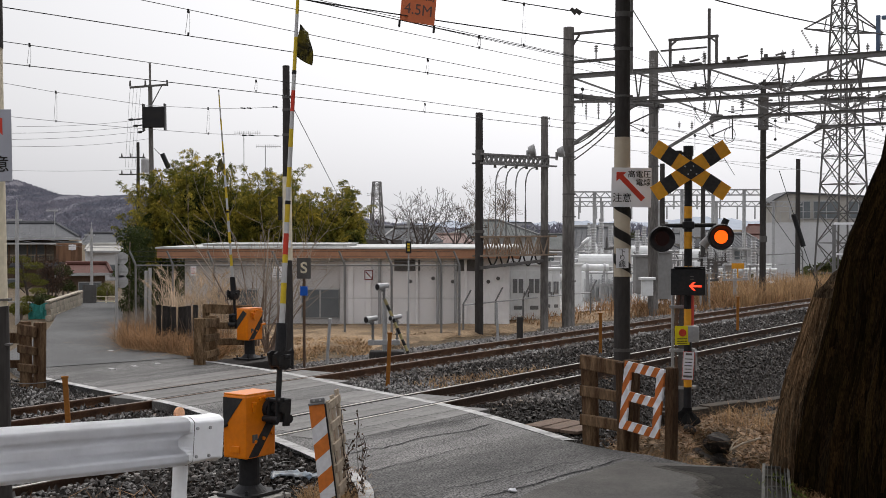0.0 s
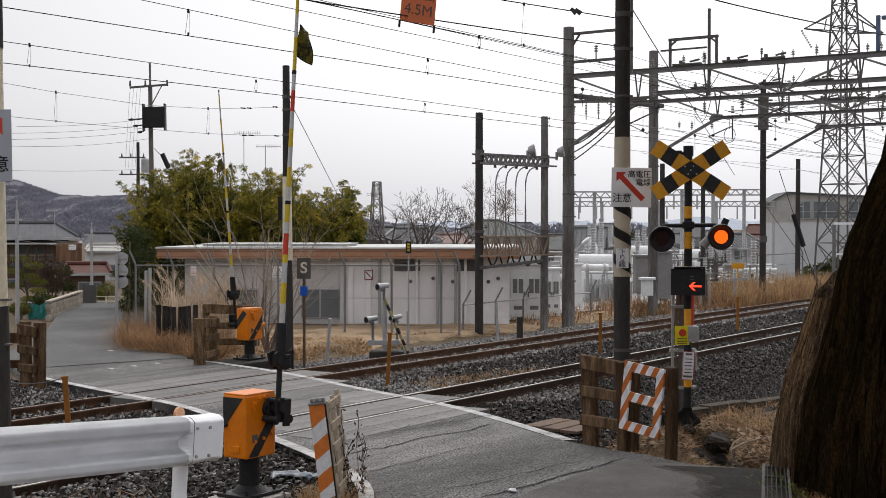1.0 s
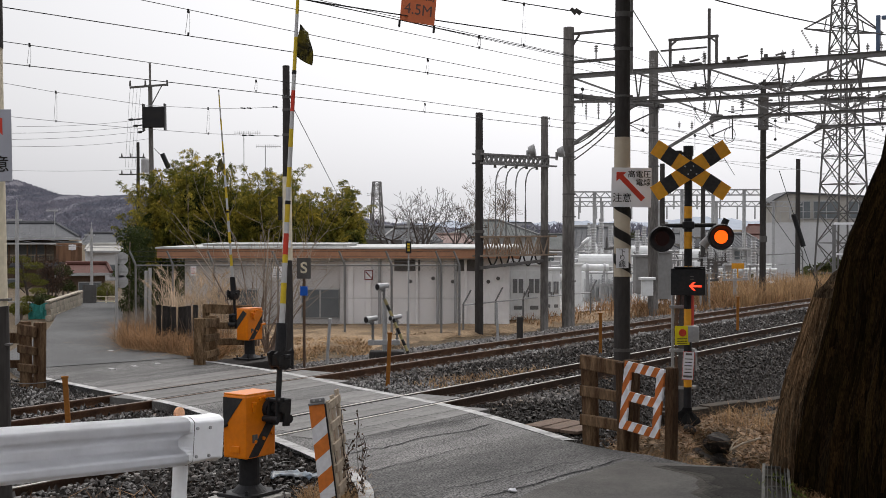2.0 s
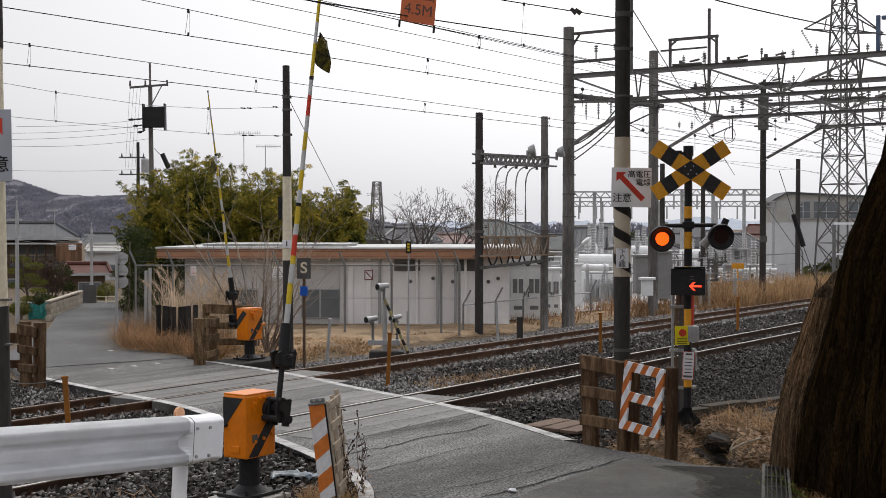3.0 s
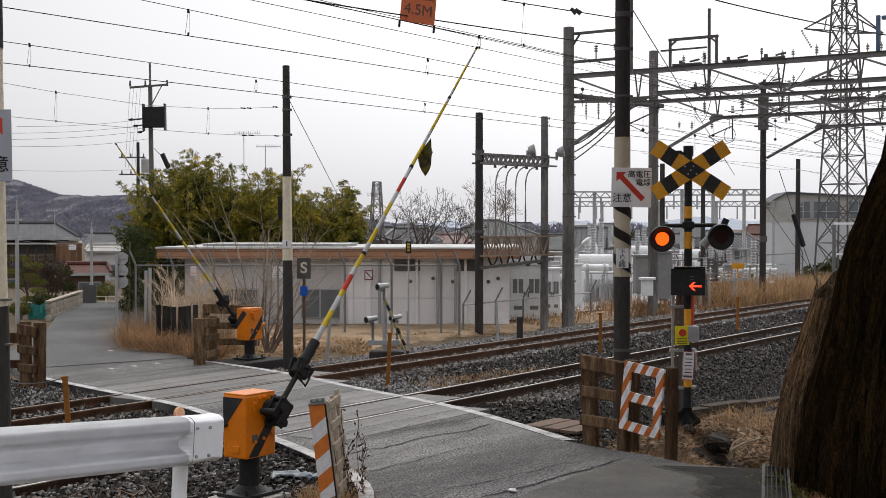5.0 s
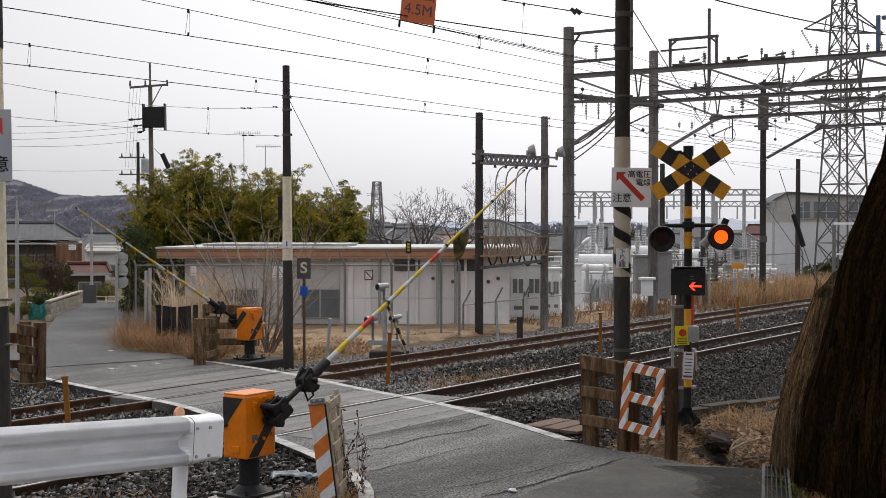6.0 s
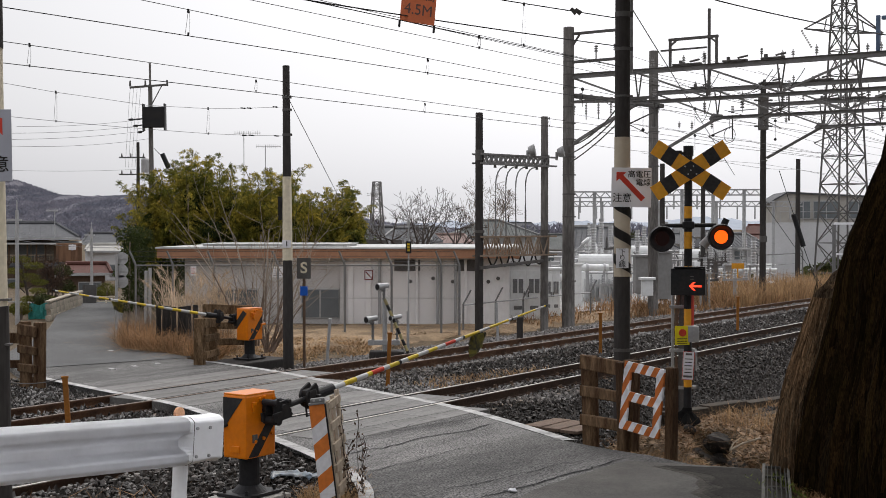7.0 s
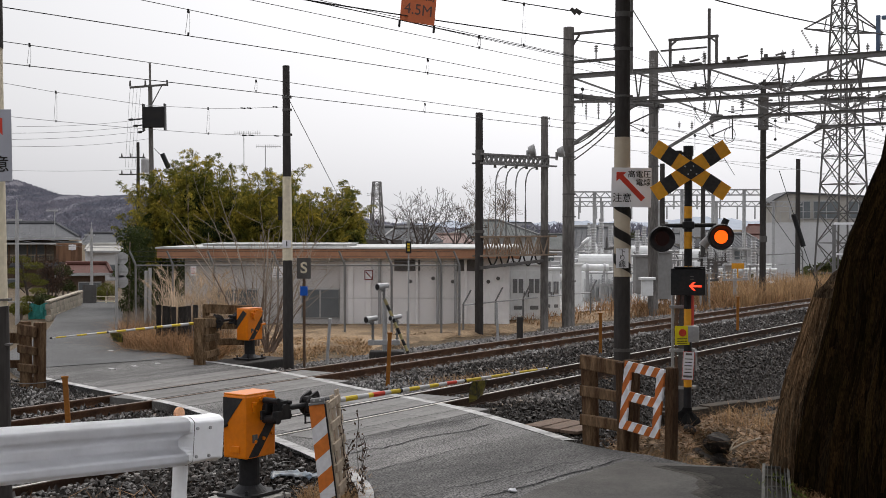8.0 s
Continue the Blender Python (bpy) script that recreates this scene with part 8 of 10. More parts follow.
# ---------------------------------------------------------------- left background
def utility_pole():
    d = 60
    u = thing("utility_pole", pose(-13.385, d, -1.0, 0, -0.6, 0), "tall concrete utility pole with cross arm and switch box", "utility pole", "utility poles")
    top = 10.420 + 1.0
    bm = bmesh.new()
    rod(bm, (0, 0, 0), (0, 0, top - 1.0), 0.14, 0.095, seg=14)
    rod(bm, (0, 0, top - 1.0), (0, 0, top), 0.05, seg=8)
    part("shaft", bm, POLE_GREY, u)
    bm = bmesh.new()
    z = 9.356 + 1.0
    bar(bm, (-0.92, -0.1, z - 0.06), (0.85, -0.1, z + 0.06), 0.08, 0.09)
    bar(bm, (0, -0.1, z - 1.0), (0.55, -0.1, z), 0.04, 0.04)
    for x in (-0.9, -0.2, 0.8):
        rod(bm, (x, -0.1, z), (x, -0.1, z + 0.26), 0.05, 0.035, seg=8)
    part("cross_arm", bm, DARK_STEEL, u)
    bm = bmesh.new()
    zb = 7.900 + 1.0
    box(bm, (1.0, 0.35, 0.95), (0.25, -0.35, zb), bevel=0.03)
    for x in (-0.24, 0.74):
        box(bm, (0.05, 0.4, 1.22), (x, -0.35, zb), bevel=0.005)
    part("switch_box", bm, BLACK, u, "dark grey switch box")
    bm = bmesh.new()
    for i, z in enumerate((7.848, 7.562, 7.276)):
        rod(bm, (-0.25, -0.3, z + 1), (-0.95 + 0.2 * i, -0.3, z + 0.95), 0.03)
        rod(bm, (-0.9 + 0.2 * i, -0.3, z + 0.95), (-0.75 + 0.2 * i, -0.3, z + 0.96), 0.06, seg=8)
    part("arms", bm, BLACK, u)
    for i in range(4):
        bm = bmesh.new()
        pipe(bm, sag((-0.9 + 0.16 * i, -0.1, 9.278 + 1), (-1.2 + 0.15 * i, 0, 5.636 + 1), -0.1, 4), 0.007, seg=4)
        part("jumper", bm, WIRE_LIGHT, u)
    v = thing("utility_pole", pose(-16.876, 72, -1.5), "slim pole with transformer and two cross arms", "utility pole", "utility poles")
    bm = bmesh.new()
    t2 = 7.558 + 1.5
    rod(bm, (0, 0, 0), (0, 0, t2), 0.15, 0.08, seg=12)
    part("shaft", bm, DARK_CONC, v)
    for z in (6.714 + 1.5, 5.777 + 1.5):
        bm = bmesh.new()
        bar(bm, (-1.05 if z > 6 else -0.4, 0, z), (0.4 if z > 6 else 0.75, 0, z), 0.07, 0.08)
        for x in (-0.9, -0.4, 0.3):
            rod(bm, (x, 0, z), (x, 0, z + 0.22), 0.05, 0.03, seg=8)
        part("cross_arm", bm, DARK_STEEL, v)
    bm = bmesh.new()
    rod(bm, (0.42, -0.1, 5.871 + 1.5), (0.42, -0.1, 6.590 + 1.5), 0.22, seg=16)
    rod(bm, (0.42, -0.1, 6.590 + 1.5), (0.42, -0.1, 6.66 + 1.5), 0.22, 0.16, seg=16)
    part("transformer", bm, STEEL, v, "grey transformer drum")
    w = thing("dark_stub_pole", pose(-10.123, 48, 5.047, 0, -24, 0), "dark stub of a stay guard above the bamboo", "stay guard")
    bm = bmesh.new()
    rod(bm, (0, 0, 0.0), (0, 0, 0.58), 0.09, seg=10)
    rod(bm, (-0.2, 0, 0.9), (2.2, 0, -5.5), 0.012, seg=5)
    part("guard", bm, BLACK, w)
    # left lamp posts and the round signs seen from behind
    for px, d, y0, y1, r in ((30, 40, 565, 372, 0.07), (162, 62, 515, 405, 0.075)):
        bm = bmesh.new()
        h = (y0 - y1) * d / 2300
        rod(bm, (0, 0, -0.5), (0, 0, h), r, r * 0.75, seg=12)
        rod(bm, (0, 0, h), (0, 0, h + 0.3), 0.02, seg=6)
        box(bm, (0.5, 0.06, 0.06), (-0.1, 0, h - 0.3))
        solo("street_pole", bm, STEEL, pose((px - 784) / 2300 * d, d, 2.9 - (y0 - 401) / 2300 * d), "grey concrete street pole", "pole", "street poles")


utility_pole()
sp2 = thing("sign_post", pose(-8.395, 33.4, -0.1), "grey post with three round signs seen from behind", "sign")
bm = bmesh.new()
rod(bm, (0, 0, -0.1), (0, 0, 2.188 + 0.1), 0.04, seg=10)
part("post", bm, STEEL, sp2)
for y in (2.072, 1.752, 1.476):
    bm = bmesh.new()
    rod(bm, (0.12, 0.05, y + 0.1), (0.12, 0.07, y + 0.1), 0.165, seg=24)
    bar(bm, (-0.05, 0.04, y + 0.1), (0.25, 0.04, y + 0.1), 0.02, 0.03)
    part("round_plate", bm, STEEL, sp2)

for a, b, sg in (((-16.367, 50.000, 6.742), (-13.752, 60.000, 7.848), 0.1), ((-17.020, 50.000, 6.481), (-13.753, 60.000, 7.562), 0.1), ((-17.021, 50.000, 6.243), (-13.754, 60.000, 7.302), 0.1), ((-17.023, 50.000, 6.004), (-13.599, 60.000, 6.938), 0.15),
                 ((-24.447, 70.000, 5.971), (-17.014, 72.000, 6.058), 0.1), ((-13.768, 42.000, 2.736), (-16.767, 62.000, 2.253), 0.2), ((-13.769, 42.000, 2.462), (-13.047, 62.000, 2.253), 0.3)):
    wire("utility_wire", sag(a, b, sg), 0.008, WIRE_LIGHT, "thin slack utility wire over the lane")


def house(name, x, y, z, w, dp, wall_h, roof_h, wall_mat, roof_mat, label, yaw=0.0, hip=0.3, windows=(), eave=0.5, roll=0.007, cap=None):
    """A house: walls, hipped or gabled roof with tile courses, windows on its front."""
    h = thing(name, pose(x, y, z, 0, 0, yaw), label, "house", "houses")
    bm = bmesh.new()
    box(bm, (w, dp, wall_h), (0, dp / 2, wall_h / 2))
    wall = part("wall", bm, wall_mat, h)
    bm = bmesh.new()
    e = eave
    ins = hip * w
    low = [bm.verts.new(v) for v in ((-w / 2 - e, -e, wall_h), (w / 2 + e, -e, wall_h), (w / 2 + e, dp + e, wall_h), (-w / 2 - e, dp + e, wall_h))]
    base = [bm.verts.new((v.co.x, v.co.y, v.co.z - 0.12)) for v in low]
    top = [bm.verts.new((-w / 2 - e + ins, dp / 2, wall_h + roof_h)), bm.verts.new((w / 2 + e - ins, dp / 2, wall_h + roof_h))]
    bm.faces.new((low[0], low[1], top[1], top[0]))
    bm.faces.new((low[1], low[2], top[1]))
    bm.faces.new((low[2], low[3], top[0], top[1]))
    bm.faces.new((low[3], low[0], top[0]))
    for i in range(4):
        bm.faces.new((base[i], base[(i + 1) % 4], low[(i + 1) % 4], low[i]))
    bm.faces.new(base[::-1])
    bmesh.ops.recalc_face_normals(bm, faces=bm.faces)
    roof = part("roof", bm, roof_mat, h)
    bm = bmesh.new()
    rod(bm, (-w / 2 - e + ins, dp / 2, wall_h + roof_h + 0.05), (w / 2 + e - ins, dp / 2, wall_h + roof_h + 0.05), 0.13, seg=8)
    for a, b in ((0, 0), (1, 1)):
        rod(bm, (-w / 2 - e if a == 0 else w / 2 + e, -e, wall_h + 0.05), (-w / 2 - e + ins if a == 0 else w / 2 + e - ins, dp / 2, wall_h + roof_h + 0.05), 0.09, seg=6)
    part("ridge", bm, cap or roof_mat, roof)
    # tile rolls down the front slope
    bm = bmesh.new()
    n = int((w + 2 * e) / 0.3)
    for i in range(1, n):
        u = i / n
        xx = -w / 2 - e + (w + 2 * e) * u
        lim = min(1.0, (xx + w / 2 + e) / max(ins, 1e-3), (w / 2 + e - xx) / max(ins, 1e-3))
        rod(bm, (xx, -e, wall_h + 0.02), (xx, -e + (dp / 2 + e) * lim, wall_h + roof_h * lim), roll, seg=4, caps=False)
    tagged(part("tiling", bm, roof_mat, roof), kind="stuff")
    bm = bmesh.new()
    box(bm, (w + 2 * e, 0.1, 0.14), (0, -e - 0.04, wall_h - 0.06))
    part("gutter", bm, STEEL, roof)
    for wx, wz, ww, wh in windows:
        bm = bmesh.new()
        box(bm, (ww, 0.1, wh), (wx, -0.02, wz), bevel=0.01)
        win = part("window", bm, STEEL, wall)
        for k in (-1, 1):
            bm = bmesh.new()
            box(bm, (ww / 2 - 0.08, 0.03, wh - 0.12), (wx + k * ww / 4, -0.07, wz))
            part("pane", bm, GLASS, win)
    return h


VERANDA_ROOF = surface("pale_sheet_roof", (0.3, 0.3, 0.29), (0.2, 0.2, 0.19), rough=0.7, fine=8, coarse=1, grain=0.1, bump=0)
SCREEN = surface("faded_sliding_screen", (0.3, 0.27, 0.23), (0.15, 0.125, 0.105), rough=0.8, fine=10, coarse=2, amount=0.5, grain=0.15, bump=0, randoms=0.35)
HOME = house("house", -24.199, 75, -1.701, 5.0, 6.5, 3.95, 0.82, HOUSE_WOOD, ROOF_TILE, "old two-storey wooden house with a grey tiled hip roof", 17, 0.26, ((-1.6, 3.2, 1.6, 0.9), (0.4, 3.2, 1.5, 0.9), (-1.5, 1.0, 2.2, 1.2)), 0.6)
for x, ww, zz in ((0.9, 3.4, 2.32),):
    bm = bmesh.new()
    extrude(bm, [(-ww / 2, 0), (ww / 2, 0), (ww / 2 - 0.1, 0.36), (-ww / 2 + 0.1, 0.36)], 0.12, pose(x, -0.75, zz, -58, 0, 0))
    part("skirt_roof", bm, ROOF_TILE, HOME, "tiled skirt roof between the storeys")
# lower eave over the veranda, posts and sliding screens of the upper storey
bm = bmesh.new()
box(bm, (5.6, 1.3, 0.05), (0.45, -0.35, 3.66), (7, 0, 0), bevel=0.01)
part("veranda_roof", bm, VERANDA_ROOF, HOME, "pale sheet roof over the veranda")
for k in range(9):
    bm = bmesh.new()
    box(bm, (0.09, 0.09, 1.1), (-2.3 + 0.5 * k, -0.55, 3.1), bevel=0.008)
    part("veranda_post", bm, HOUSE_WOOD, HOME)
for k in range(8):
    bm = bmesh.new()
    box(bm, (0.42, 0.03, 0.95), (-2.05 + 0.5 * k, -0.06, 3.1))
    part("screen", bm, SCREEN, HOME, "faded sliding screen")
bm = bmesh.new()
rod(bm, (-2.4, -0.5, 2.95), (1.6, -0.5, 2.95), 0.03, seg=6)
for k in range(21):
    rod(bm, (-2.4 + 0.2 * k, -0.5, 2.5), (-2.4 + 0.2 * k, -0.5, 2.95), 0.014, seg=4)
part("veranda_rail", bm, BARE_WOOD, HOME, "weathered wooden veranda railing")
for x, ww, hh in ((-1.55, 0.26, 0.4),):
    bm = bmesh.new()
    box(bm, (ww, 0.03, hh), (x, -0.54, 2.78), bevel=0.01)
    part("hung_cloth", bm, SIGN_WHITE, HOME, "white cloth hung on the veranda")
BAY = thing("enclosed_balcony", pose(-21.270, 73.9, 1.420, 0, 0, 16), "brown boarded upper bay of the old house", "balcony")
BAY_WOOD = surface("orange_brown_boards", (0.2, 0.115, 0.07), (0.1, 0.06, 0.04), rough=0.85, fine=12, coarse=1.5, amount=0.5, grain=0.25, stretch=(3, 3, 0.4), randoms=0.2)
bm = bmesh.new()
box(bm, (1.4, 1.0, 1.05), (0, 0, 0), bevel=0.01)
part("body", bm, BAY_WOOD, BAY)
for k in range(7):
    bm = bmesh.new()
    box(bm, (0.185, 0.03, 1.05), (-0.6 + 0.2 * k, -0.512, 0), bevel=0.004)
    part("board", bm, BAY_WOOD, BAY)
bm = bmesh.new()
box(bm, (0.4, 0.03, 0.3), (0, 0, 0), bevel=0.005)
box(bm, (0.03, 0.05, 0.36), (0, 0, 0))
solo("paper_window", bm, SIGN_WHITE, pose(-20.938, 73.38, 1.719, 0, 0, 16), "white paper window of the boarded bay", "window")
house("house", -19.238, 70, -1.029, 1.95, 3.0, 1.42, 0.42, HOUSE_WOOD, ROOF_RED, "low annex with a red sheet roof", 14, 0.12, ((0.2, 0.6, 1.2, 0.7),), 0.35)
house("house", -22.424, 88, -1.656, 3.2, 5.0, 2.9, 0.35, HOUSE_GREY, CONCRETE, "pale grey house with a flat grey roof", 14, 0.05, ((0.4, 1.6, 1.2, 0.8),), 0.15)
house("house", -28.9, 110, -0.879, 2.6, 5.0, 2.35, 0.8, HOUSE_GREY, ROOF_TILE, "far house with a grey tiled roof", 16, 0.25, (), 0.4)
house("house", -2.439, 85, -0.094, 2.8, 5.0, 2.0, 0.85, HOUSE_GREY, ROOF_TILE, "far house with a grey tiled roof behind bare trees", -8, 0.2, (), 0.33, roll=0.04, cap=FENCE_GREY)
house("house", 4.201, 105, -1.165, 6.4, 6.0, 3.33, 1.2, HOUSE_GREY, ROOF_GREEN, "far house with a green grey tiled hip roof", 5, 0.44, ((0.5, 1.9, 1.4, 0.8),), 0.4, roll=0.04, cap=FENCE_GREY)
house("house", 0.256, 98, -0.723, 3.0, 5.0, 2.35, 0.6, HOUSE_GREY, ROOF_PINK, "far house with a faded red roof", -5, 0.2, (), 0.3, roll=0.03)
house("house", 9.080, 80, 0.325, 2.6, 5.0, 1.25, 1.25, HOUSE_GREY, ROOF_TILE, "grey tiled house behind the substation", -10, 0.15, ((-0.2, 0.7, 0.9, 0.6),), 0.3, roll=0.04, cap=FENCE_GREY)
house("house", 22.873, 100, -0.101, 4.0, 5.0, 1.4, 1.0, HOUSE_GREY, ROOF_TILE, "far house with a grey tiled roof", 12, 0.15, ((0.0, 0.8, 1.0, 0.7),), 0.3, roll=0.04, cap=FENCE_GREY)


RED_LEAF = surface("red_brown_shrub_leaf", (0.09, 0.05, 0.035), (0.05, 0.04, 0.02), rough=0.7, fine=2.0, coarse=0.6, amount=0.4, grain=0.3, bump=0, islands=0.45)


def far_town():
    """Small houses, trees and poles of the town beyond the substation."""
    r = rng(23)
    roofs = (ROOF_TILE, ROOF_TILE, ROOF_GREEN, ROOF_TILE, ROOF_RED)
    for k in range(20):
        d = 125 + 9 * k
        px = 655 + (k * 167) % 800
        w = r.uniform(5, 8)
        x, z = (px - 784) / 2300 * d, -2.6
        hh = (2.9 + 4.0 * d / 2300 * 4 - z) * r.uniform(0.55, 0.8)
        house("house", x, d, z, w, 7, hh * 0.72, hh * 0.36, HOUSE_GREY if k % 3 else PLASTER, roofs[k % 5], "small far house of the town beyond the yard", r.uniform(-12, 12), 0.2, ((-1.2, hh * 0.5, 1.4, 0.9), (1.4, hh * 0.5, 1.4, 0.9)), 0.5)
    for k in range(10):
        d = 118 + 14 * k
        px = 660 + (k * 211) % 720
        x = (px - 784) / 2300 * d
        t = thing("far_tree", pose(x, d, -2.6), "dark far evergreen tree among the houses", "tree", "far trees")
        bm = bmesh.new()
        rod(bm, (0, 0, 0), (0, 0, 3.0), 0.15, 0.06, seg=6)
        part("trunk", bm, TWIG, t)
        leaf_mass("crown", [(0, 0, 3.4, 1.5), (0.6, 0, 2.6, 1.3), (-0.7, 0, 2.8, 1.2)], 900, 0.35, DARK_LEAF, 300 + k, t, aspect=0.35)


far_town()


PINE_LEAF = translucent(surface("yellow_green_pine", (0.13, 0.125, 0.025), (0.06, 0.07, 0.018), rough=0.7, fine=2.0, coarse=0.8, amount=0.5, grain=0.3, bump=0, islands=0.45), 0.25)
AGED_BLOCK = surface("aged_cream_block", (0.36, 0.32, 0.26), (0.2, 0.175, 0.145), rough=0.9, fine=18, coarse=1.5, amount=0.5, grain=0.2, randoms=0.18)
CHARRED = surface("blackened_plank", (0.022, 0.02, 0.019), (0.05, 0.045, 0.042), rough=0.9, fine=20, coarse=2, amount=0.5, grain=0.4, bump=0.6, stretch=(4, 4, 0.5), randoms=0.35)


def lane_side():
    # block wall along the bend
    w = thing("block_wall", pose(-12.55, 41.2, -0.12, 0, 0, 97), "weathered concrete block garden wall", "wall", "garden walls", "structure")
    bm = bmesh.new()
    box(bm, (0.38, 0.14, 0.18), (0, 0, 0), bevel=0.008)
    me = finish("block", bm, AGED_BLOCK)
    for r in range(3):
        for i in range(17):
            ob = new("block", me)
            ob.parent, ob.matrix_basis = w, pose(0.2 + i * 0.39 + (0.195 if r % 2 else 0), 0, 0.09 + r * 0.19)
    bm = bmesh.new()
    box(bm, (6.8, 0.18, 0.06), (3.4, 0, 0.63), bevel=0.008)
    part("coping", bm, AGED_BLOCK, w)
    bm = bmesh.new()
    box(bm, (0.12, 0.06, 0.8), (0, 0, 0.4))
    for i in range(4):
        box(bm, (0.13, 0.05, 0.9), (-0.2 + i * 0.135, 0, 0.35), bevel=0.01)
    solo("board_gate", bm, DARK_STEEL, pose(-13.611, 50, -0.15), "dark grey boarded gate beside the lane", "gate")
    bm = bmesh.new()
    for z in (0.3, 0.12):
        bar(bm, (-0.7, 0, z), (0.7, 0, z), 0.03, 0.035)
    for x in (-0.6, 0.0, 0.6):
        box(bm, (0.04, 0.04, 0.4), (x, 0, 0.12))
    solo("low_railing", bm, CREAM, pose(-12.980, 50, -0.1), "low pale railing at the lane's bend", "railing")
    # green net on stakes
    bm = bmesh.new()
    n = 14
    prev = None
    for i in range(n + 1):
        x = 1.0 * i / n
        col = [bm.verts.new((x, 0.1 * math.sin(9 * x) + 0.06 * math.sin(23 * x + 4 * z), z * (0.5 + 0.1 * x + 0.05 * math.sin(13 * x)))) for z in (0, 0.5, 1)]
        if prev:
            for k in range(2):
                bm.faces.new((prev[k], col[k], col[k + 1], prev[k + 1]))
        prev = col
    bmesh.ops.solidify(bm, geom=bm.faces[:], thickness=0.006)
    solo("garden_net", bm, GREEN_NET, pose(-13.406, 42, -0.15, 0, 0, 40), "green plastic garden net", "net")
    # clipped garden trees
    for px, py, d, r, seed in ((118, 505, 48, 0.26, 67), (35, 545, 42, 0.3, 68), (188, 512, 56, 0.4, 69), (175, 522, 52, 0.22, 70), (224, 470, 50, 0.35, 71), (226, 500, 50, 0.4, 72), (110, 478, 48, 0.3, 75), (75, 530, 43, 0.25, 77)):
        x, z = (px - 784) / 2300 * d, 2.9 - (py - 401) / 2300 * d
        t = thing("garden_shrub", pose(x, d, -0.3), "clipped dark evergreen garden shrub", "shrub", "garden shrubs")
        bm = bmesh.new()
        rod(bm, (0, 0, 0), (0.06, 0, z + 0.3), 0.06, 0.03, seg=6)
        part("trunk", bm, TWIG, t)
        leaf_mass("crown", [(0, 0, z + 0.3, r), (r * 0.6, 0.1, z + 0.22, r * 0.6), (-r * 0.6, 0, z + 0.26, r * 0.6)], 1900, 0.055, PINE_LEAF if seed in (68, 69, 70) else DARK_LEAF, seed, t, aspect=0.3)
    # dark evergreen growth between the thicket and the lane
    for x, d, seed in ((-9.35, 38.6, 171), (-9.75, 41.5, 172)):
        t = thing("evergreen_shrub", pose(x, d, -0.15), "tall dark evergreen shrub where the thicket meets the lane", "shrub", "thicket shrubs")
        bm = bmesh.new()
        rod(bm, (0, 0, 0), (0.05, 0, 2.6), 0.05, 0.02, seg=6)
        part("trunk", bm, TWIG, t)
        leaf_mass("crown", [(0, 0, 0.75, 0.3), (0.12, 0.1, 1.2, 0.36), (-0.08, 0.1, 1.7, 0.38), (0.1, 0.2, 2.2, 0.42), (0, 0.3, 2.75, 0.42)], 5200, 0.075, SHADE_GREEN_LEAF, seed, t, aspect=0.2)
    # pines clipped into flat pads
    for px, py, d, seed, pads in ((44, 560, 45, 61, ((-0.15, 2.0, 0.34), (0.3, 1.78, 0.36), (-0.35, 1.6, 0.32), (0.1, 1.38, 0.42), (0.5, 1.2, 0.3), (-0.3, 1.1, 0.3))), (62, 560, 44, 62, ((0.1, 0.95, 0.3), (0.35, 0.7, 0.34), (-0.2, 0.68, 0.3), (0.05, 0.42, 0.36)))):
        x = (px - 784) / 2300 * d
        t = thing("garden_pine", pose(x, d, -0.25), "pine clipped into flat yellow-green pads", "tree", "garden pines")
        bm = bmesh.new()
        pipe(bm, [(0, 0, 0), (0.08, 0, pads[0][1] * 0.4), (-0.06, 0, pads[0][1] * 0.75), (pads[0][0], 0, pads[0][1])], 0.045, seg=6)
        for px1, pz, pr in pads[1:]:
            pipe(bm, [(0.0, 0, pz - 0.25), (px1 * 0.5, 0, pz - 0.1), (px1, 0, pz)], 0.022, seg=5)
        part("trunk", bm, TWIG_DARK, t)
        for k, (px1, pz, pr) in enumerate(pads):
            leaf_mass("pad", [(px1, 0, pz, pr)], 1300, 0.05, PINE_LEAF, seed * 10 + k, t, droop=-0.6, aspect=0.14, squash=0.34)
    # dark half-bare bush over the wall
    t = thing("garden_bush", pose((88 - 784) / 2300 * 47, 47, -0.2), "dark half-bare garden bush with brown leaves", "shrub", "garden shrubs")
    r = rng(64)
    bm = bmesh.new()
    tips = []
    for k in range(26):
        a, tilt, top = r.uniform(0, 6.28), r.uniform(0.1, 0.75), r.uniform(0.9, 1.95)
        e = Vector((math.cos(a) * tilt * 0.75, math.sin(a) * tilt * 0.4, top))
        mid = e * 0.5 + Vector((r.normal(0, 0.08), 0, 0.12))
        pipe(bm, [(r.normal(0, 0.05), 0, 0), mid, e], 0.014, seg=4)
        for _ in range(5):
            q = mid.lerp(e, r.uniform(0.1, 1)) + Vector(r.normal(0, 0.03, 3))
            pipe(bm, [q, q + Vector(r.normal(0, 0.14, 3)) + Vector((0, 0, 0.12))], 0.007, seg=3)
        tips.append((e.x, e.y, e.z - 0.1, 0.24))
    part("branches", bm, TWIG_DARK, t)
    leaf_mass("crown", tips, 3600, 0.045, RED_LEAF, 640, t, aspect=0.3)
    # dark plank wall among the reeds
    w = thing("dark_plank_wall", pose(-6.804, 30.8, -0.1, 0, 0, 4), "low blackened plank wall among dry reeds", "plank wall")
    bm = bmesh.new()
    box(bm, (0.117, 0.04, 1.13), (0, 0, 0.575), bevel=0.01)
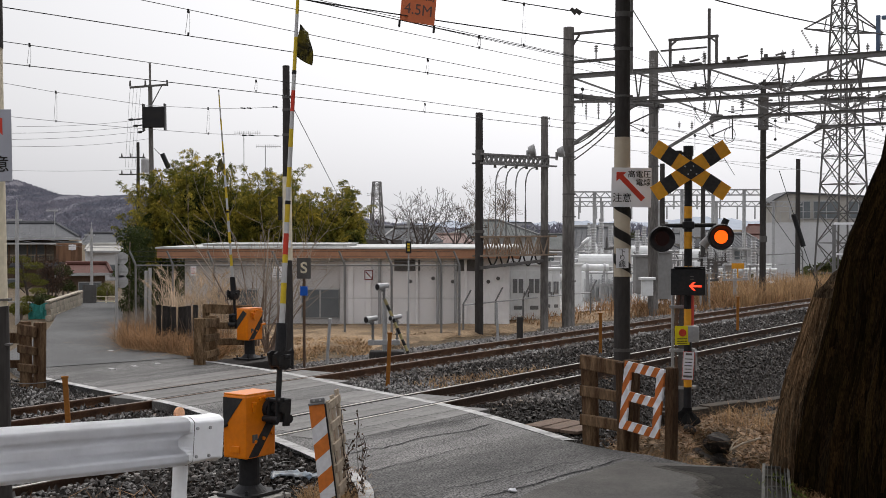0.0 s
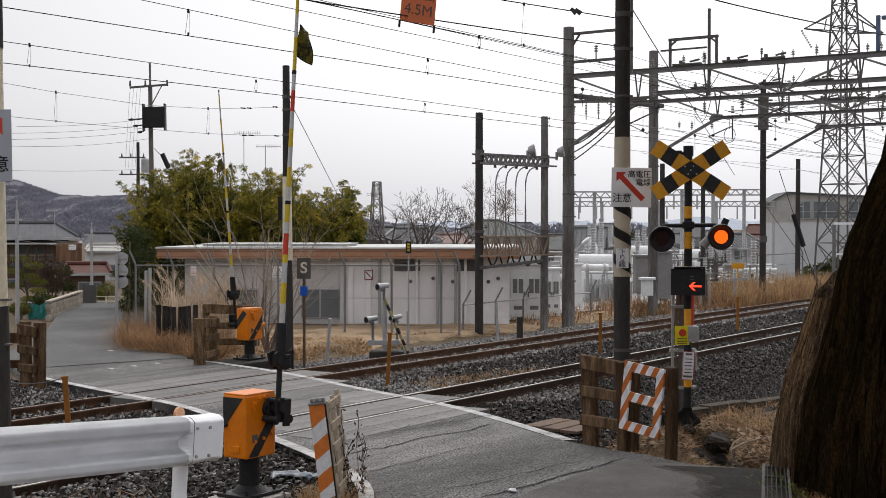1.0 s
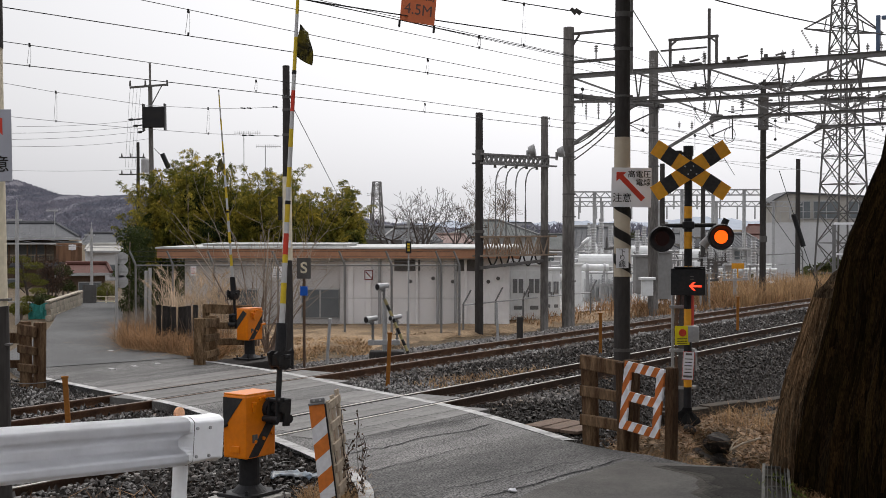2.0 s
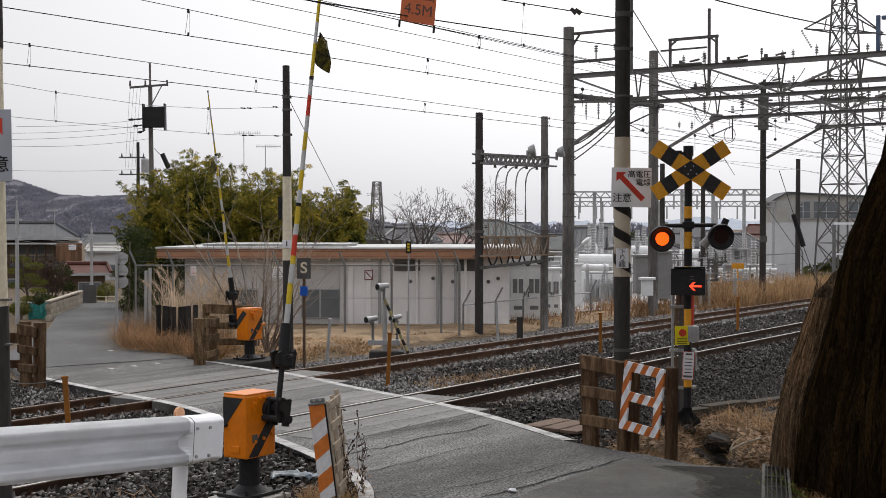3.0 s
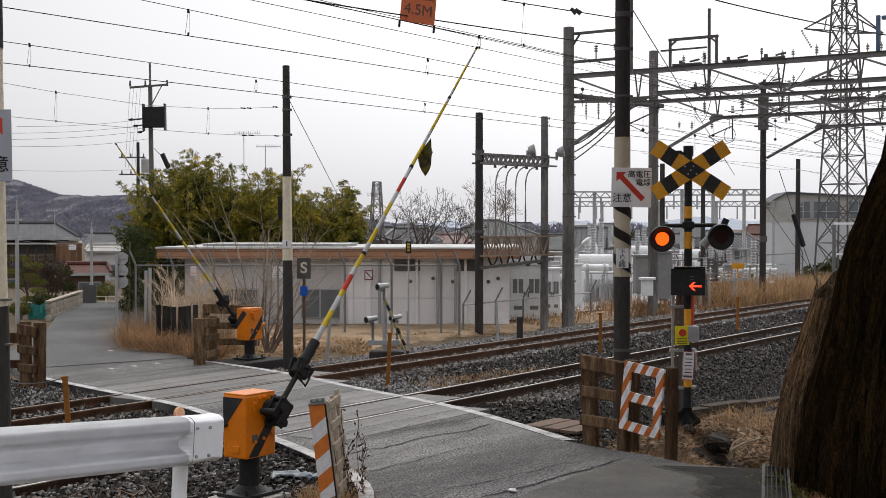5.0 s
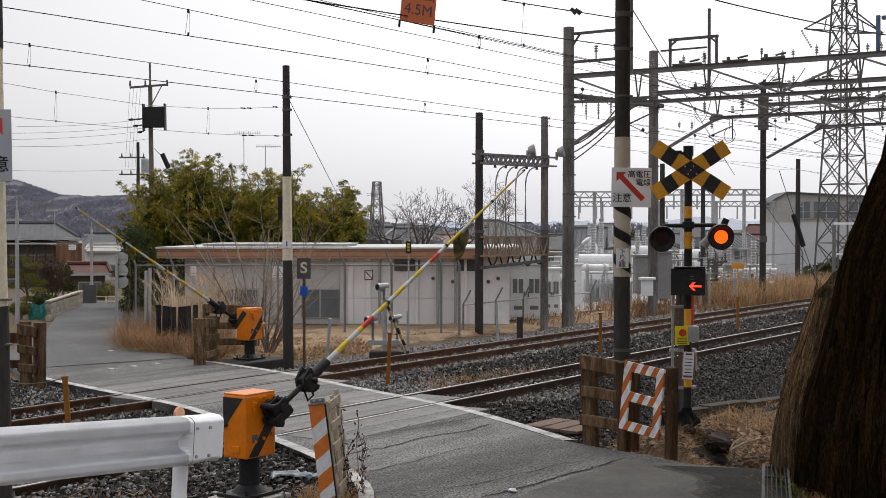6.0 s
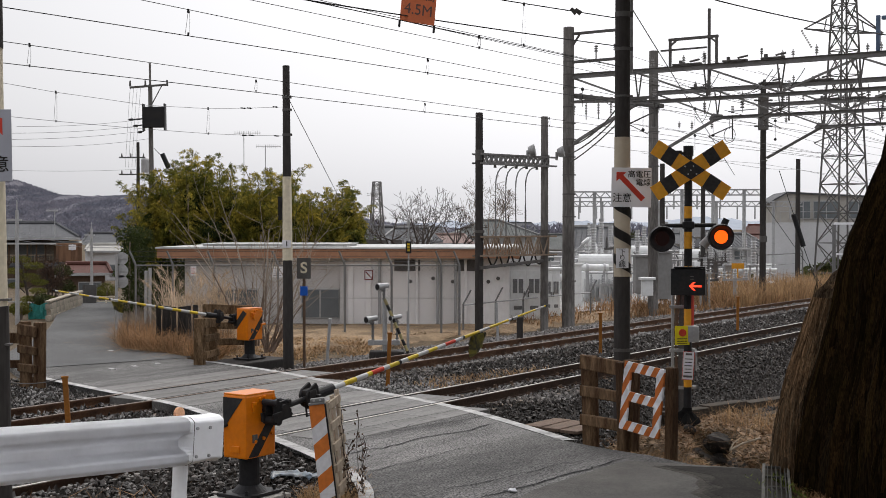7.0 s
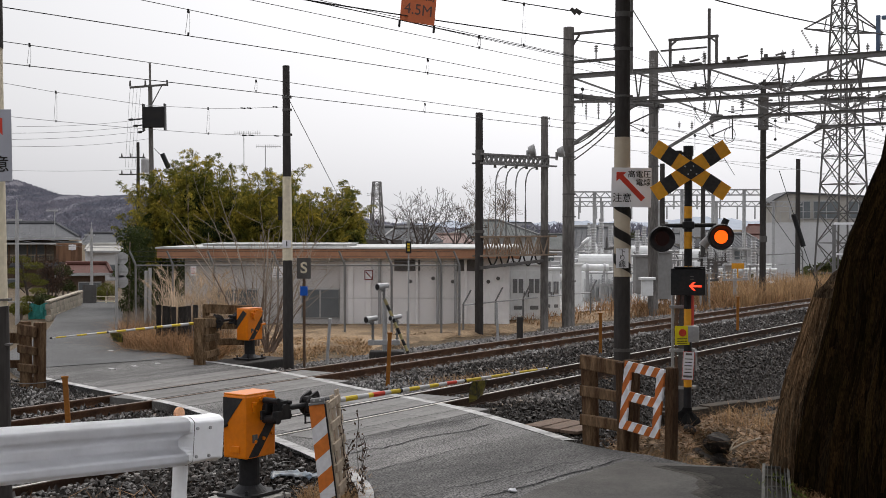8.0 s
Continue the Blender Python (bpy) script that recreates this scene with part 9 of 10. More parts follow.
    me = finish("plank", bm, CHARRED)
    for i in range(8):
        ob = new("plank", me)
        ob.parent, ob.matrix_basis = w, pose(0.06 + i * 0.121, 0.02 * math.sin(i * 5.1), -0.05 * abs(math.sin(i * 2.7)), 0, 1.6 * math.sin(i * 1.9), 0)
    for px, top in ((257, 473), (264, 467)):
        x = (px - 784) / 2300 * 34.5
        bm = bmesh.new()
        box(bm, (0.075, 0.05, 1.9), (0, 0, 0.75), bevel=0.006)
        box(bm, (0.02, 0.06, 1.8), (0.03, -0.01, 0.75))
        solo("steel_post", bm, STEEL, pose(x, 34.5, 0.1 if top < 470 else 0.02, 0, 0.6, 0), "grey galvanised steel post among the reeds", "post", "steel posts")
    # antennas on far roofs
    for px, py, d, wd in ((432, 236, 70, 1.4), (470, 260, 72, 1.35), (97, 373, 75, 0.7)):
        x, z = (px - 784) / 2300 * d, 2.9 - (py - 401) / 2300 * d
        bm = bmesh.new()
        rod(bm, (0, 0, -z - 1.0), (0, 0, 0.1), 0.022, seg=6)
        rod(bm, (-0.5, 0, 0), (wd - 0.5, 0, 0), 0.015, seg=6)
        for i in range(12):
            xx = -0.48 + i * (wd - 0.06) / 11
            rod(bm, (xx, -0.15, 0), (xx, 0.15, 0), 0.008, seg=4)
            rod(bm, (xx, 0, -0.08), (xx, 0, 0.12), 0.008, seg=4)
        solo("tv_aerial", bm, STEEL, pose(x, d, z), "thin metal television aerial on a mast", "aerial", "aerials")


lane_side()


# ---------------------------------------------------------------- lattice towers
def lattice(name, x, y, z0, h, w0, w1, r, levels, label, arms=(), k2=1.0, mat=DARK_STEEL):
    t = thing(name, pose(x, y, z0, 0, 0, 18), label, "pylon", "lattice towers")

    def corner(k, u):
        w = (w0 + (w1 - w0) * min(1.0, u * 1.0)) / 2
        return Vector((w * (1, 1, -1, -1)[k], w * (1, -1, -1, 1)[k], h * u))
    us = [1 - (1 - i / levels) ** 1.25 for i in range(levels + 1)]
    for k in range(4):
        bm = bmesh.new()
        bar(bm, corner(k, 0), corner(k, 1), r * 2, r * 2)
        part("leg", bm, mat, t)
    for k in range(4):
        bm = bmesh.new()
        for a, b in zip(us[:-1], us[1:]):
            j = (k + 1) % 4
            bar(bm, corner(k, a), corner(j, b), r, r)
            bar(bm, corner(j, a), corner(k, b), r, r)
            bar(bm, corner(k, b), corner(j, b), r, r)
        tagged(part("bracing", bm, mat, t), kind="stuff")
    for z, ln in arms:
        for sg in (1, -1):
            bm = bmesh.new()
            tip = Vector((sg * ln, 0, z))
            for yy in (-w1 / 2, w1 / 2):
                bar(bm, (sg * w1 / 2, yy, z - 0.1), tip, r * 1.3, r * 1.3)
                bar(bm, (sg * w1 / 2, yy, z + 2.2 * k2), tip, r * 1.3, r * 1.3)
            bar(bm, (sg * ln * 0.5, 0, z), (sg * ln * 0.45, 0, z + 1.2 * k2), r, r)
            part("cross_arm", bm, mat, t)
            bm = bmesh.new()
            for i in range(8):
                rod(bm, tip + Vector((-sg * 0.1 * i - 0.3, -0.1 * i, -0.2 - 0.25 * i)) * k2, tip + Vector((-sg * 0.1 * i - 0.35, -0.1 * i, -0.35 - 0.25 * i)) * k2, 0.13 * k2, 0.08 * k2, seg=8)
            part("insulator_string", bm, PORCELAIN, t)
    return t


lattice("pylon", 26.169, 85, -2.2, 22.9, 2.75, 0.82, 0.054, 14, "tall steel lattice pylon behind the tracks", ((15.650 + 2.2, 3.0),), 0.6)
lattice("lattice_mast", -4.070, 80, -1.5, 5.645 + 1.5, 1.15, 0.4, 0.034, 9, "slim grey lattice mast above the roofs", mat=GANTRY_STEEL)
bm = bmesh.new()
box(bm, (2.2, 1.2, 0.5), (0, 0, 0), bevel=0.02)
box(bm, (0.7, 0.5, 0.3), (1.6, 0, 0.1), bevel=0.02)
solo("mast_platform", bm, DARK_STEEL, pose(-4.432, 79, 1.835), "dark platform box below the lattice mast", "platform")


# ---------------------------------------------------------------- substation and buildings at the right
VENT = surface("grey_mesh_vent", (0.2, 0.2, 0.2), (0.13, 0.13, 0.13), rough=0.7, fine=30, coarse=2, grain=0.3, bump=0.2)


def cabinet(px0, px1, y0, y1, d, label, mat=CABINET, grille=True, name="switch_cabinet"):
    w, h = (px1 - px0) * d / 2300, (y1 - y0) * d / 2300
    c = thing(name, pose(((px0 + px1) / 2 - 784) / 2300 * d, d, 2.9 - (y1 - 401) / 2300 * d, 0, 0, 6), label, "cabinet", "substation cabinets")
    bm = bmesh.new()
    box(bm, (w, w * 0.6, h), (0, w * 0.3, h / 2), bevel=0.02)
    part("body", bm, mat, c)
    bm = bmesh.new()
    box(bm, (w + 0.12, w * 0.6 + 0.12, 0.08), (0, w * 0.3, h + 0.04), bevel=0.015)
    part("top", bm, mat, c)
    if grille:
        for k in (-1, 1):
            bm = bmesh.new()
            box(bm, (w * 0.44, 0.02, h * 0.86), (k * w * 0.235, -0.012, h * 0.48), bevel=0.006)
            door = part("door", bm, mat, c)
            bm = bmesh.new()
            for i in (-1, 1):
                bm = bmesh.new()
                box(bm, (w * 0.13, 0.02, h * 0.26), (k * w * 0.235 + i * w * 0.085, -0.03, h * 0.62), bevel=0.004)
                part("vent_panel", bm, VENT, door, "grey mesh vent panel")
            bm = bmesh.new()
            box(bm, (w * 0.24, 0.02, h * 0.07), (k * w * 0.235, -0.03, h * 0.22), bevel=0.004)
            part("vent_panel", bm, VENT, door, "grey mesh vent panel")
            bm = bmesh.new()
            rod(bm, (k * w * 0.06, -0.05, h * 0.42), (k * w * 0.06, -0.05, h * 0.52), 0.018, seg=8)
            part("handle", bm, DARK_STEEL, door)
    return c


cabinet(900, 962, 470, 566, 41.5, "grey-white switch cabinet with louvred doors")
cabinet(962, 992, 478, 560, 43, "grey-white switch cabinet with louvred doors")
cabinet(1000, 1030, 470, 545, 48, "plain grey-white steel equipment cabinet", grille=False)
cabinet(1125, 1160, 455, 520, 47, "tall dull grey equipment cabinet", grille=False, mat=DULL_CABINET)
cabinet(1160, 1190, 448, 530, 47, "tall dull grey equipment cabinet", grille=False, mat=DULL_CABINET)
cabinet(1137, 1157, 496, 524, 39, "small pale grey relay box on a stand", grille=False, name="relay_box")
cabinet(1340, 1372, 470, 520, 80, "small pale grey equipment hut", grille=False)


def transformer(px, py, d, sc, seed):
    r = rng(seed)
    t = thing("transformer", pose((px - 784) / 2300 * d, d, 2.9 - (py - 401) / 2300 * d), "pale grey power transformer with bushings and a tank", "transformer", "transformers")
    bm = bmesh.new()
    box(bm, (1.6 * sc, 1.0 * sc, 1.3 * sc), (0, 0, 0.65 * sc), bevel=0.05)
    part("tank", bm, CABINET, t)
    for i in range(8):
        bm = bmesh.new()
        box(bm, (0.05 * sc, 0.3 * sc, 0.8 * sc), (-0.7 * sc + i * 0.2 * sc, -0.66 * sc, 0.6 * sc), bevel=0.01)
        part("cooling_fin", bm, HOUSE_GREY, t)
    bm = bmesh.new()
    rod(bm, (-0.9 * sc, 0, 1.75 * sc), (0.5 * sc, 0, 1.75 * sc), 0.28 * sc, seg=16)
    part("conservator", bm, CABINET, t)
    for k in range(3):
        bm = bmesh.new()
        x = -0.4 * sc + k * 0.4 * sc
        rod(bm, (x, 0.2, 1.2 * sc), (x * 1.3, 0.2, 2.5 * sc), 0.05 * sc, seg=8)
        for i in range(8):
            u = i / 8
            rod(bm, (x * (1 + 0.3 * u), 0.2, (1.4 + 1.1 * u) * sc), (x * (1 + 0.3 * u), 0.2, (1.46 + 1.1 * u) * sc), 0.12 * sc, 0.08 * sc, seg=10)
        part("bushing", bm, PORCELAIN, t)


transformer(1062, 535, 52, 0.95, 1)
transformer(1148, 505, 60, 0.9, 2)
transformer(1228, 498, 66, 0.8, 3)
transformer(1020, 515, 62, 0.8, 4)


def insulator_stack(px, y0, y1, d, r):
    """A tall ribbed porcelain column on a steel stool."""
    x, z0, z1 = (px - 784) / 2300 * d, 2.9 - (y0 - 401) / 2300 * d, 2.9 - (y1 - 401) / 2300 * d
    t = thing("insulator_stack", pose(x, d, 0), "ribbed grey porcelain insulator column on a steel stool", "insulator", "insulator stacks")
    bm = bmesh.new()
    for sx in (-0.2, 0.2):
        rod(bm, (sx, 0, -1.2), (sx * 0.7, 0, z0), 0.04, seg=6)
    box(bm, (0.5, 0.3, 0.08), (0, 0, z0), bevel=0.01)
    part("stool", bm, STEEL, t)
    bm = bmesh.new()
    n = max(5, int((z1 - z0) / 0.11))
    rod(bm, (0, 0, z0), (0, 0, z1), r * 0.55, seg=10)
    for i in range(n):
        z = z0 + (z1 - z0) * (i + 0.3) / n
        rod(bm, (0, 0, z), (0, 0, z + 0.05), r, r * 0.7, seg=12)
    part("column", bm, PORCELAIN, t)
    bm = bmesh.new()
    rod(bm, (0, 0, z1), (0, 0, z1 + 0.12), r * 0.8, seg=10)
    part("cap", bm, STEEL, t)


for k, (px, y0, y1) in enumerate(((1050, 462, 402), (1064, 462, 392), (1080, 466, 405), (1128, 470, 412), (1140, 470, 405), (1178, 452, 398), (1258, 470, 415), (1290, 470, 418), (1318, 468, 420), (1334, 470, 425), (1002, 470, 430))):
    insulator_stack(px, y0, y1, 54 + (k * 5) % 11, 0.14)


def pipework(px, py, d, ln, r, label, tilt=0.0):
    x, z = (px - 784) / 2300 * d, 2.9 - (py - 401) / 2300 * d
    t = thing("pipe_run", pose(x, d, z, 0, tilt, 5), label, "pipe", "pipe runs")
    bm = bmesh.new()
    rod(bm, (0, 0, 0), (ln, 0, 0), r, seg=14)
    part("pipe", bm, CABINET, t)
    for k in (0.1, 0.5, 0.9):
        bm = bmesh.new()
        rod(bm, (ln * k - 0.04, 0, 0), (ln * k + 0.04, 0, 0), r * 1.35, seg=14)
        part("flange", bm, HOUSE_GREY, t)
        bm = bmesh.new()
        box(bm, (0.08, 0.08, z + 1.2), (ln * k, 0, -(z + 1.2) / 2), bevel=0.01)
        part("support", bm, STEEL, t)


pipework(1000, 474, 50, 1.7, 0.13, "pale grey gas-filled bus pipe on supports")
pipework(985, 492, 52, 2.4, 0.16, "pale grey gas-filled bus pipe on supports")
pipework(1120, 455, 58, 2.6, 0.12, "pale grey gas-filled bus pipe on supports")
pipework(1255, 478, 60, 3.2, 0.08, "thin pale grey pipe on supports")
pipework(1035, 425, 55, 0.9, 0.2, "slanting pale grey bushing pipe", 48)
pipework(1250, 500, 56, 3.0, 0.06, "thin pale grey pipe on supports")
for px, d in ((1290, 57), (1345, 62)):
    bm = bmesh.new()
    pipe(bm, [(-1.1, 0, -0.6), (-1.0, 0, 0.6), (-0.7, 0, 1.0), (0.0, 0, 1.15), (0.7, 0, 1.0), (1.0, 0, 0.6), (1.1, 0, -0.6)], 0.05, seg=8)
    solo("arched_pipe", bm, STEEL, pose((px - 784) / 2300 * d, d, -0.4), "arched grey steel pipe in the yard", "pipe", "pipe runs")
bm = bmesh.new()
box(bm, (0.5, 0.03, 0.22), (0, 0, 0), bevel=0.005)
rod(bm, (0, 0.03, -1.9), (0, 0.03, 0), 0.03, seg=6)
solo("amber_sign", bm, YELLOW, pose(11.804, 52, 1.317), "small amber plate on a post in the yard", "sign")
v = [(3.0, 43.0, -0.06), (9.8, 51.0, -0.06), (24.0, 68.0, -0.3), (40.0, 95.0, -0.85), (4.0, 95.0, -0.85), (1.5, 60, -0.1)]
yard = raw("yard", v, [(0, 1, 5), (1, 2, 5), (2, 3, 4), (2, 4, 5)], GRAVEL)
tagged(yard, "pale grey gravel yard of the substation", "yard", kind="structure")


def bus_frame(px0, px1, y, d, legs, label):
    """A lattice bus beam on posts with insulators."""
    x0, x1 = (px0 - 784) / 2300 * d, (px1 - 784) / 2300 * d
    z = 2.9 - (y - 401) / 2300 * d
    t = thing("bus_frame", pose(0, d, 0), label, "bus frame", "bus frames")
    for dz in (0, 0.27):
        bm = bmesh.new()
        bar(bm, (x0, 0, z - dz), (x1, 0, z - dz), 0.07, 0.07)
        part("chord", bm, STEEL, t)
    bm = bmesh.new()
    n = max(4, int((x1 - x0) / 0.24))
    for i in range(n):
        a, b = x0 + (x1 - x0) * i / n, x0 + (x1 - x0) * (i + 1) / n
        bar(bm, (a, 0, z - 0.27 * (i % 2)), (b, 0, z - 0.27 * ((i + 1) % 2)), 0.04, 0.045)
    part("lacing", bm, STEEL, t)
    for k in range(legs):
        x = x0 + (x1 - x0) * (k + 0.5) / legs
        bm = bmesh.new()
        rod(bm, (x, 0.1, -2.2), (x, 0.1, z), 0.09, seg=8)
        part("post", bm, STEEL, t)
    m = int((x1 - x0) / 1.0)
    for k in range(m):
        x = x0 + (x1 - x0) * (k + 0.3) / m
        bm = bmesh.new()
        rod(bm, (x, 0, z - 0.27), (x, 0, z - 1.0), 0.045, seg=8)
        part("insulator", bm, STEEL, t)


def yard_clutter():
    """Small posts, boxes, rods and bushings that crowd the substation."""
    r = rng(71)
    for k in range(46):
        d = r.uniform(47, 66)
        px = r.uniform(985, 1345)
        y = r.uniform(440, 512)
        x, z = (px - 784) / 2300 * d, 2.9 - (y - 401) / 2300 * d
        kind = k % 4
        if kind == 0:
            insulator_stack(px, y, y - r.uniform(22, 45), d, 0.09)
            continue
        bm = bmesh.new()
        if kind == 1:
            rod(bm, (0, 0, -z - 0.6), (0, 0, r.uniform(0.2, 1.4)), 0.035, seg=8)
            box(bm, (0.3, 0.2, 0.3), (0, -0.05, 0), bevel=0.02)
            solo("meter_box", bm, HOUSE_GREY if k % 8 == 1 else STEEL, pose(x, d, z), "small grey meter box on a steel post", "meter box", "yard boxes")
        elif kind == 2:
            w = r.uniform(0.8, 2.4)
            for zz in (0, -0.22):
                rod(bm, (-w / 2, 0, zz), (w / 2, 0, zz), 0.03, seg=8)
            for i in range(4):
                rod(bm, (-w / 2 + w * i / 3, 0, -z - 0.6), (-w / 2 + w * i / 3, 0, 0.1), 0.025, seg=6)
            solo("yard_rail", bm, STEEL, pose(x, d, z, 0, 0, r.uniform(-20, 20)), "grey steel pipe rail in the yard", "rail", "yard rails")
        else:
            box(bm, (0.14, 0.14, z + 1.0), (0, 0, -(z + 1.0) / 2), bevel=0.01)
            bar(bm, (-0.5, 0, 0), (0.5, 0, 0.05), 0.08, 0.08)
            for i in (-0.42, 0, 0.42):
                rod(bm, (i, 0, 0.02), (i, 0, 0.42), 0.035, seg=8)
                for q in range(3):
                    rod(bm, (i, 0, 0.1 + 0.09 * q), (i, 0, 0.14 + 0.09 * q), 0.085, 0.055, seg=10)
            solo("disconnector_switch", bm, DARK_STEEL if k % 8 == 3 else STEEL, pose(x, d, z, 0, 0, r.uniform(-30, 30)), "steel switch frame with three post insulators", "switch frame", "yard switches")


yard_clutter()
bus_frame(1015, 1090, 340, 62, 1, "grey lattice bus beam on posts in the substation")
bus_frame(1180, 1345, 336, 66, 3, "grey lattice bus beam on posts in the substation")
bus_frame(1015, 1420, 357, 74, 4, "grey lattice bus beam with hanging insulators in the substation")
for px, y0, y1, d, r in ((1412, 282, 470, 62, 0.13), (1172, 290, 500, 52, 0.12), (1244, 330, 480, 58, 0.12), (930, 372, 440, 120, 0.1), (900, 380, 440, 125, 0.09)):
    bm = bmesh.new()
    z0, z1 = 2.9 - (y0 - 401) / 2300 * d, -1.6
    rod(bm, (0, 0, z1), (0, 0, z0), r, r * 0.8, seg=10)
    solo("far_pole", bm, DARK_CONC, pose((px - 784) / 2300 * d, d, 0), "dark pole standing in the substation", "pole", "far poles")
bm = bmesh.new()
rod(bm, (0, 0, 0), (0.42, 0, -1.35), 0.11, seg=10)
rod(bm, (0.42, 0, -1.35), (1.6, 0, -4.6), 0.015, seg=5)
rod(bm, (0, 0, 0), (-0.6, 0, 1.8), 0.015, seg=5)
solo("stay_guard", bm, BLACK, pose(14.559, 54, 3.416), "dark plastic stay guard", "stay guard")
st = thing("steel_gallows", pose(13.240, 44, -0.2), "grey steel gallows with white bars", "gallows")
for x in (0.0,):
    bm = bmesh.new()
    box(bm, (0.1, 0.1, 2.957 + 0.2), (x, 0, (2.957 + 0.2) / 2), bevel=0.008)
    part("post", bm, FENCE_GREY, st)
bm = bmesh.new()
box(bm, (0.8, 0.06, 0.08), (0.4, 0, 2.996 + 0.2), bevel=0.008)
part("bar", bm, WHITE, st)
bm = bmesh.new()
box(bm, (0.5, 0.06, 0.06), (0.25, 0, 1.963 + 0.2), bevel=0.008)
part("bar", bm, WHITE, st)


def office():
    d = 92
    o = thing("office_building", pose(23.444, 92, -2.2, 0, 0, -6), "two-storey pale building with a grey sheet roof", "building")
    w = 7.4
    zt, zm = 4.859 + 2.2, 3.180 + 2.2
    bm = bmesh.new()
    box(bm, (w, 6, zm), (w / 2, 3, zm / 2))
    part("lower_wall", bm, HOUSE_GREY, o, "plain white lower wall")
    bm = bmesh.new()
    box(bm, (w - 0.2, 5.8, zt - zm), (w / 2 + 0.05, 3, (zt + zm) / 2))
    up = part("upper_wall", bm, BEIGE, o, "grey beige upper wall")
    bm = bmesh.new()
    extrude(bm, [(-0.3, zt - 0.2), (0.9, zt + 0.5), (w + 0.6, zt + 0.12), (w + 0.6, zt + 0.02), (0.9, zt + 0.38), (-0.3, zt - 0.3)], 6.4, pose(0, -0.12, 0))
    bm2 = bmesh.new()
    extrude(bm2, [(0.1, zt - 0.1), (0.9, zt + 0.38), (w, zt + 0.05), (w, zt - 0.1)], 0.2, pose(0, 0.12, 0))
    part("gable", bm2, BEIGE, o)
    part("roof", bm, ROOF_TILE, o)
    for x, ww in ((2.0, 1.0), (3.6, 1.8), (5.8, 1.4)):
        bm = bmesh.new()
        box(bm, (ww, 0.08, 1.3), (x, 0.06, (zt + zm) / 2 + 0.05), bevel=0.01)
        win = part("window", bm, STEEL, up)
        for k in (-1, 1):
            bm = bmesh.new()
            box(bm, (ww / 2 - 0.08, 0.03, 1.16), (x + k * ww / 4, 0.01, (zt + zm) / 2 + 0.05))
            part("pane", bm, GLASS, win)
    bm = bmesh.new()
    for k in range(9):
        rod(bm, (0.4 + k * 0.8, -0.05, zm), (0.4 + k * 0.8, -0.05, zm + 0.75), 0.02, seg=5)
    rod(bm, (0.4, -0.05, zm + 0.75), (6.8, -0.05, zm + 0.75), 0.025, seg=5)
    part("railing", bm, STEEL, o)


BEIGE = surface("grey_beige_cladding", (0.38, 0.36, 0.33), (0.3, 0.285, 0.26), rough=0.85, fine=8, coarse=0.5, grain=0.06)
office()
t = thing("garden_shrub", pose(26.634, 88, -2.2), "dark evergreen hedge before the pale building", "shrub", "garden shrubs")
leaf_mass("crown", [(-1.2, 0, 1.6, 1.2), (0.4, 0, 1.9, 1.4), (1.8, 0, 1.6, 1.2)], 3500, 0.3, DARK_LEAF, 91, t, aspect=0.3)
t = thing("garden_shrub", pose(19.997, 85, -2.2), "dark evergreen hedge in the substation", "shrub", "garden shrubs")
leaf_mass("crown", [(-0.6, 0, 1.2, 0.9), (0.4, 0, 1.6, 0.8), (0.9, 0, 0.9, 0.9)], 2500, 0.25, DARK_LEAF, 92, t, aspect=0.3)
# wire fence of the substation
f = thing("substation_fence", pose(0, 0, -0.2), "pale steel mesh fence round the substation", "fence")
pts = [(7.729, 51.330, -0.204), (9.859, 54.458, -0.394), (12.265, 57.992, -0.607), (15.006, 62.017, -0.851), (18.643, 67.360, -1.174)]
for q in pts:
    bm = bmesh.new()
    rod(bm, (q[0], q[1], -0.2), (q[0], q[1], 1.75), 0.04, seg=8)
    rod(bm, (q[0], q[1], 1.75), (q[0] - 0.2, q[1] - 0.1, 2.1), 0.035, seg=8)
    part("post", bm, FENCE_GREY, f)
for z in (1.72, 1.2, 0.7):
    bm = bmesh.new()
    pipe(bm, [(q[0], q[1], z) for q in pts], 0.03 if z > 1.6 else 0.015, seg=6)
    part("rail", bm, FENCE_GREY, f)


# ---------------------------------------------------------------- hills
def hill(name, d, x0, x1, prof, mat, label, step, lump):
    xs = np.arange(x0, x1, step)
    v, f = [], []
    rows = 9
    for j in range(rows):
        u = j / (rows - 1)
        for i, x in enumerate(xs):
            h = float(np.interp(x, *prof))
            z = -8 + (h + 8) * math.sin(u * math.pi / 2)
            z += lump * u * (noise.noise((x * 0.16, j * 1.7, 3)) + 0.6 * noise.noise((x * 0.42, j * 2.9, 8)))
            v.append((x, d + 180 * u + 2 * noise.noise((x * 0.3, j, 1)) * lump * 0.3, z))
    n = len(xs)
    for j in range(rows - 1):
        for i in range(n - 1):
            f.append((j * n + i, j * n + i + 1, (j + 1) * n + i + 1, (j + 1) * n + i))
    o = raw(name, v, f, mat)
    tagged(o, label, "hill", kind="structure")
    return xs


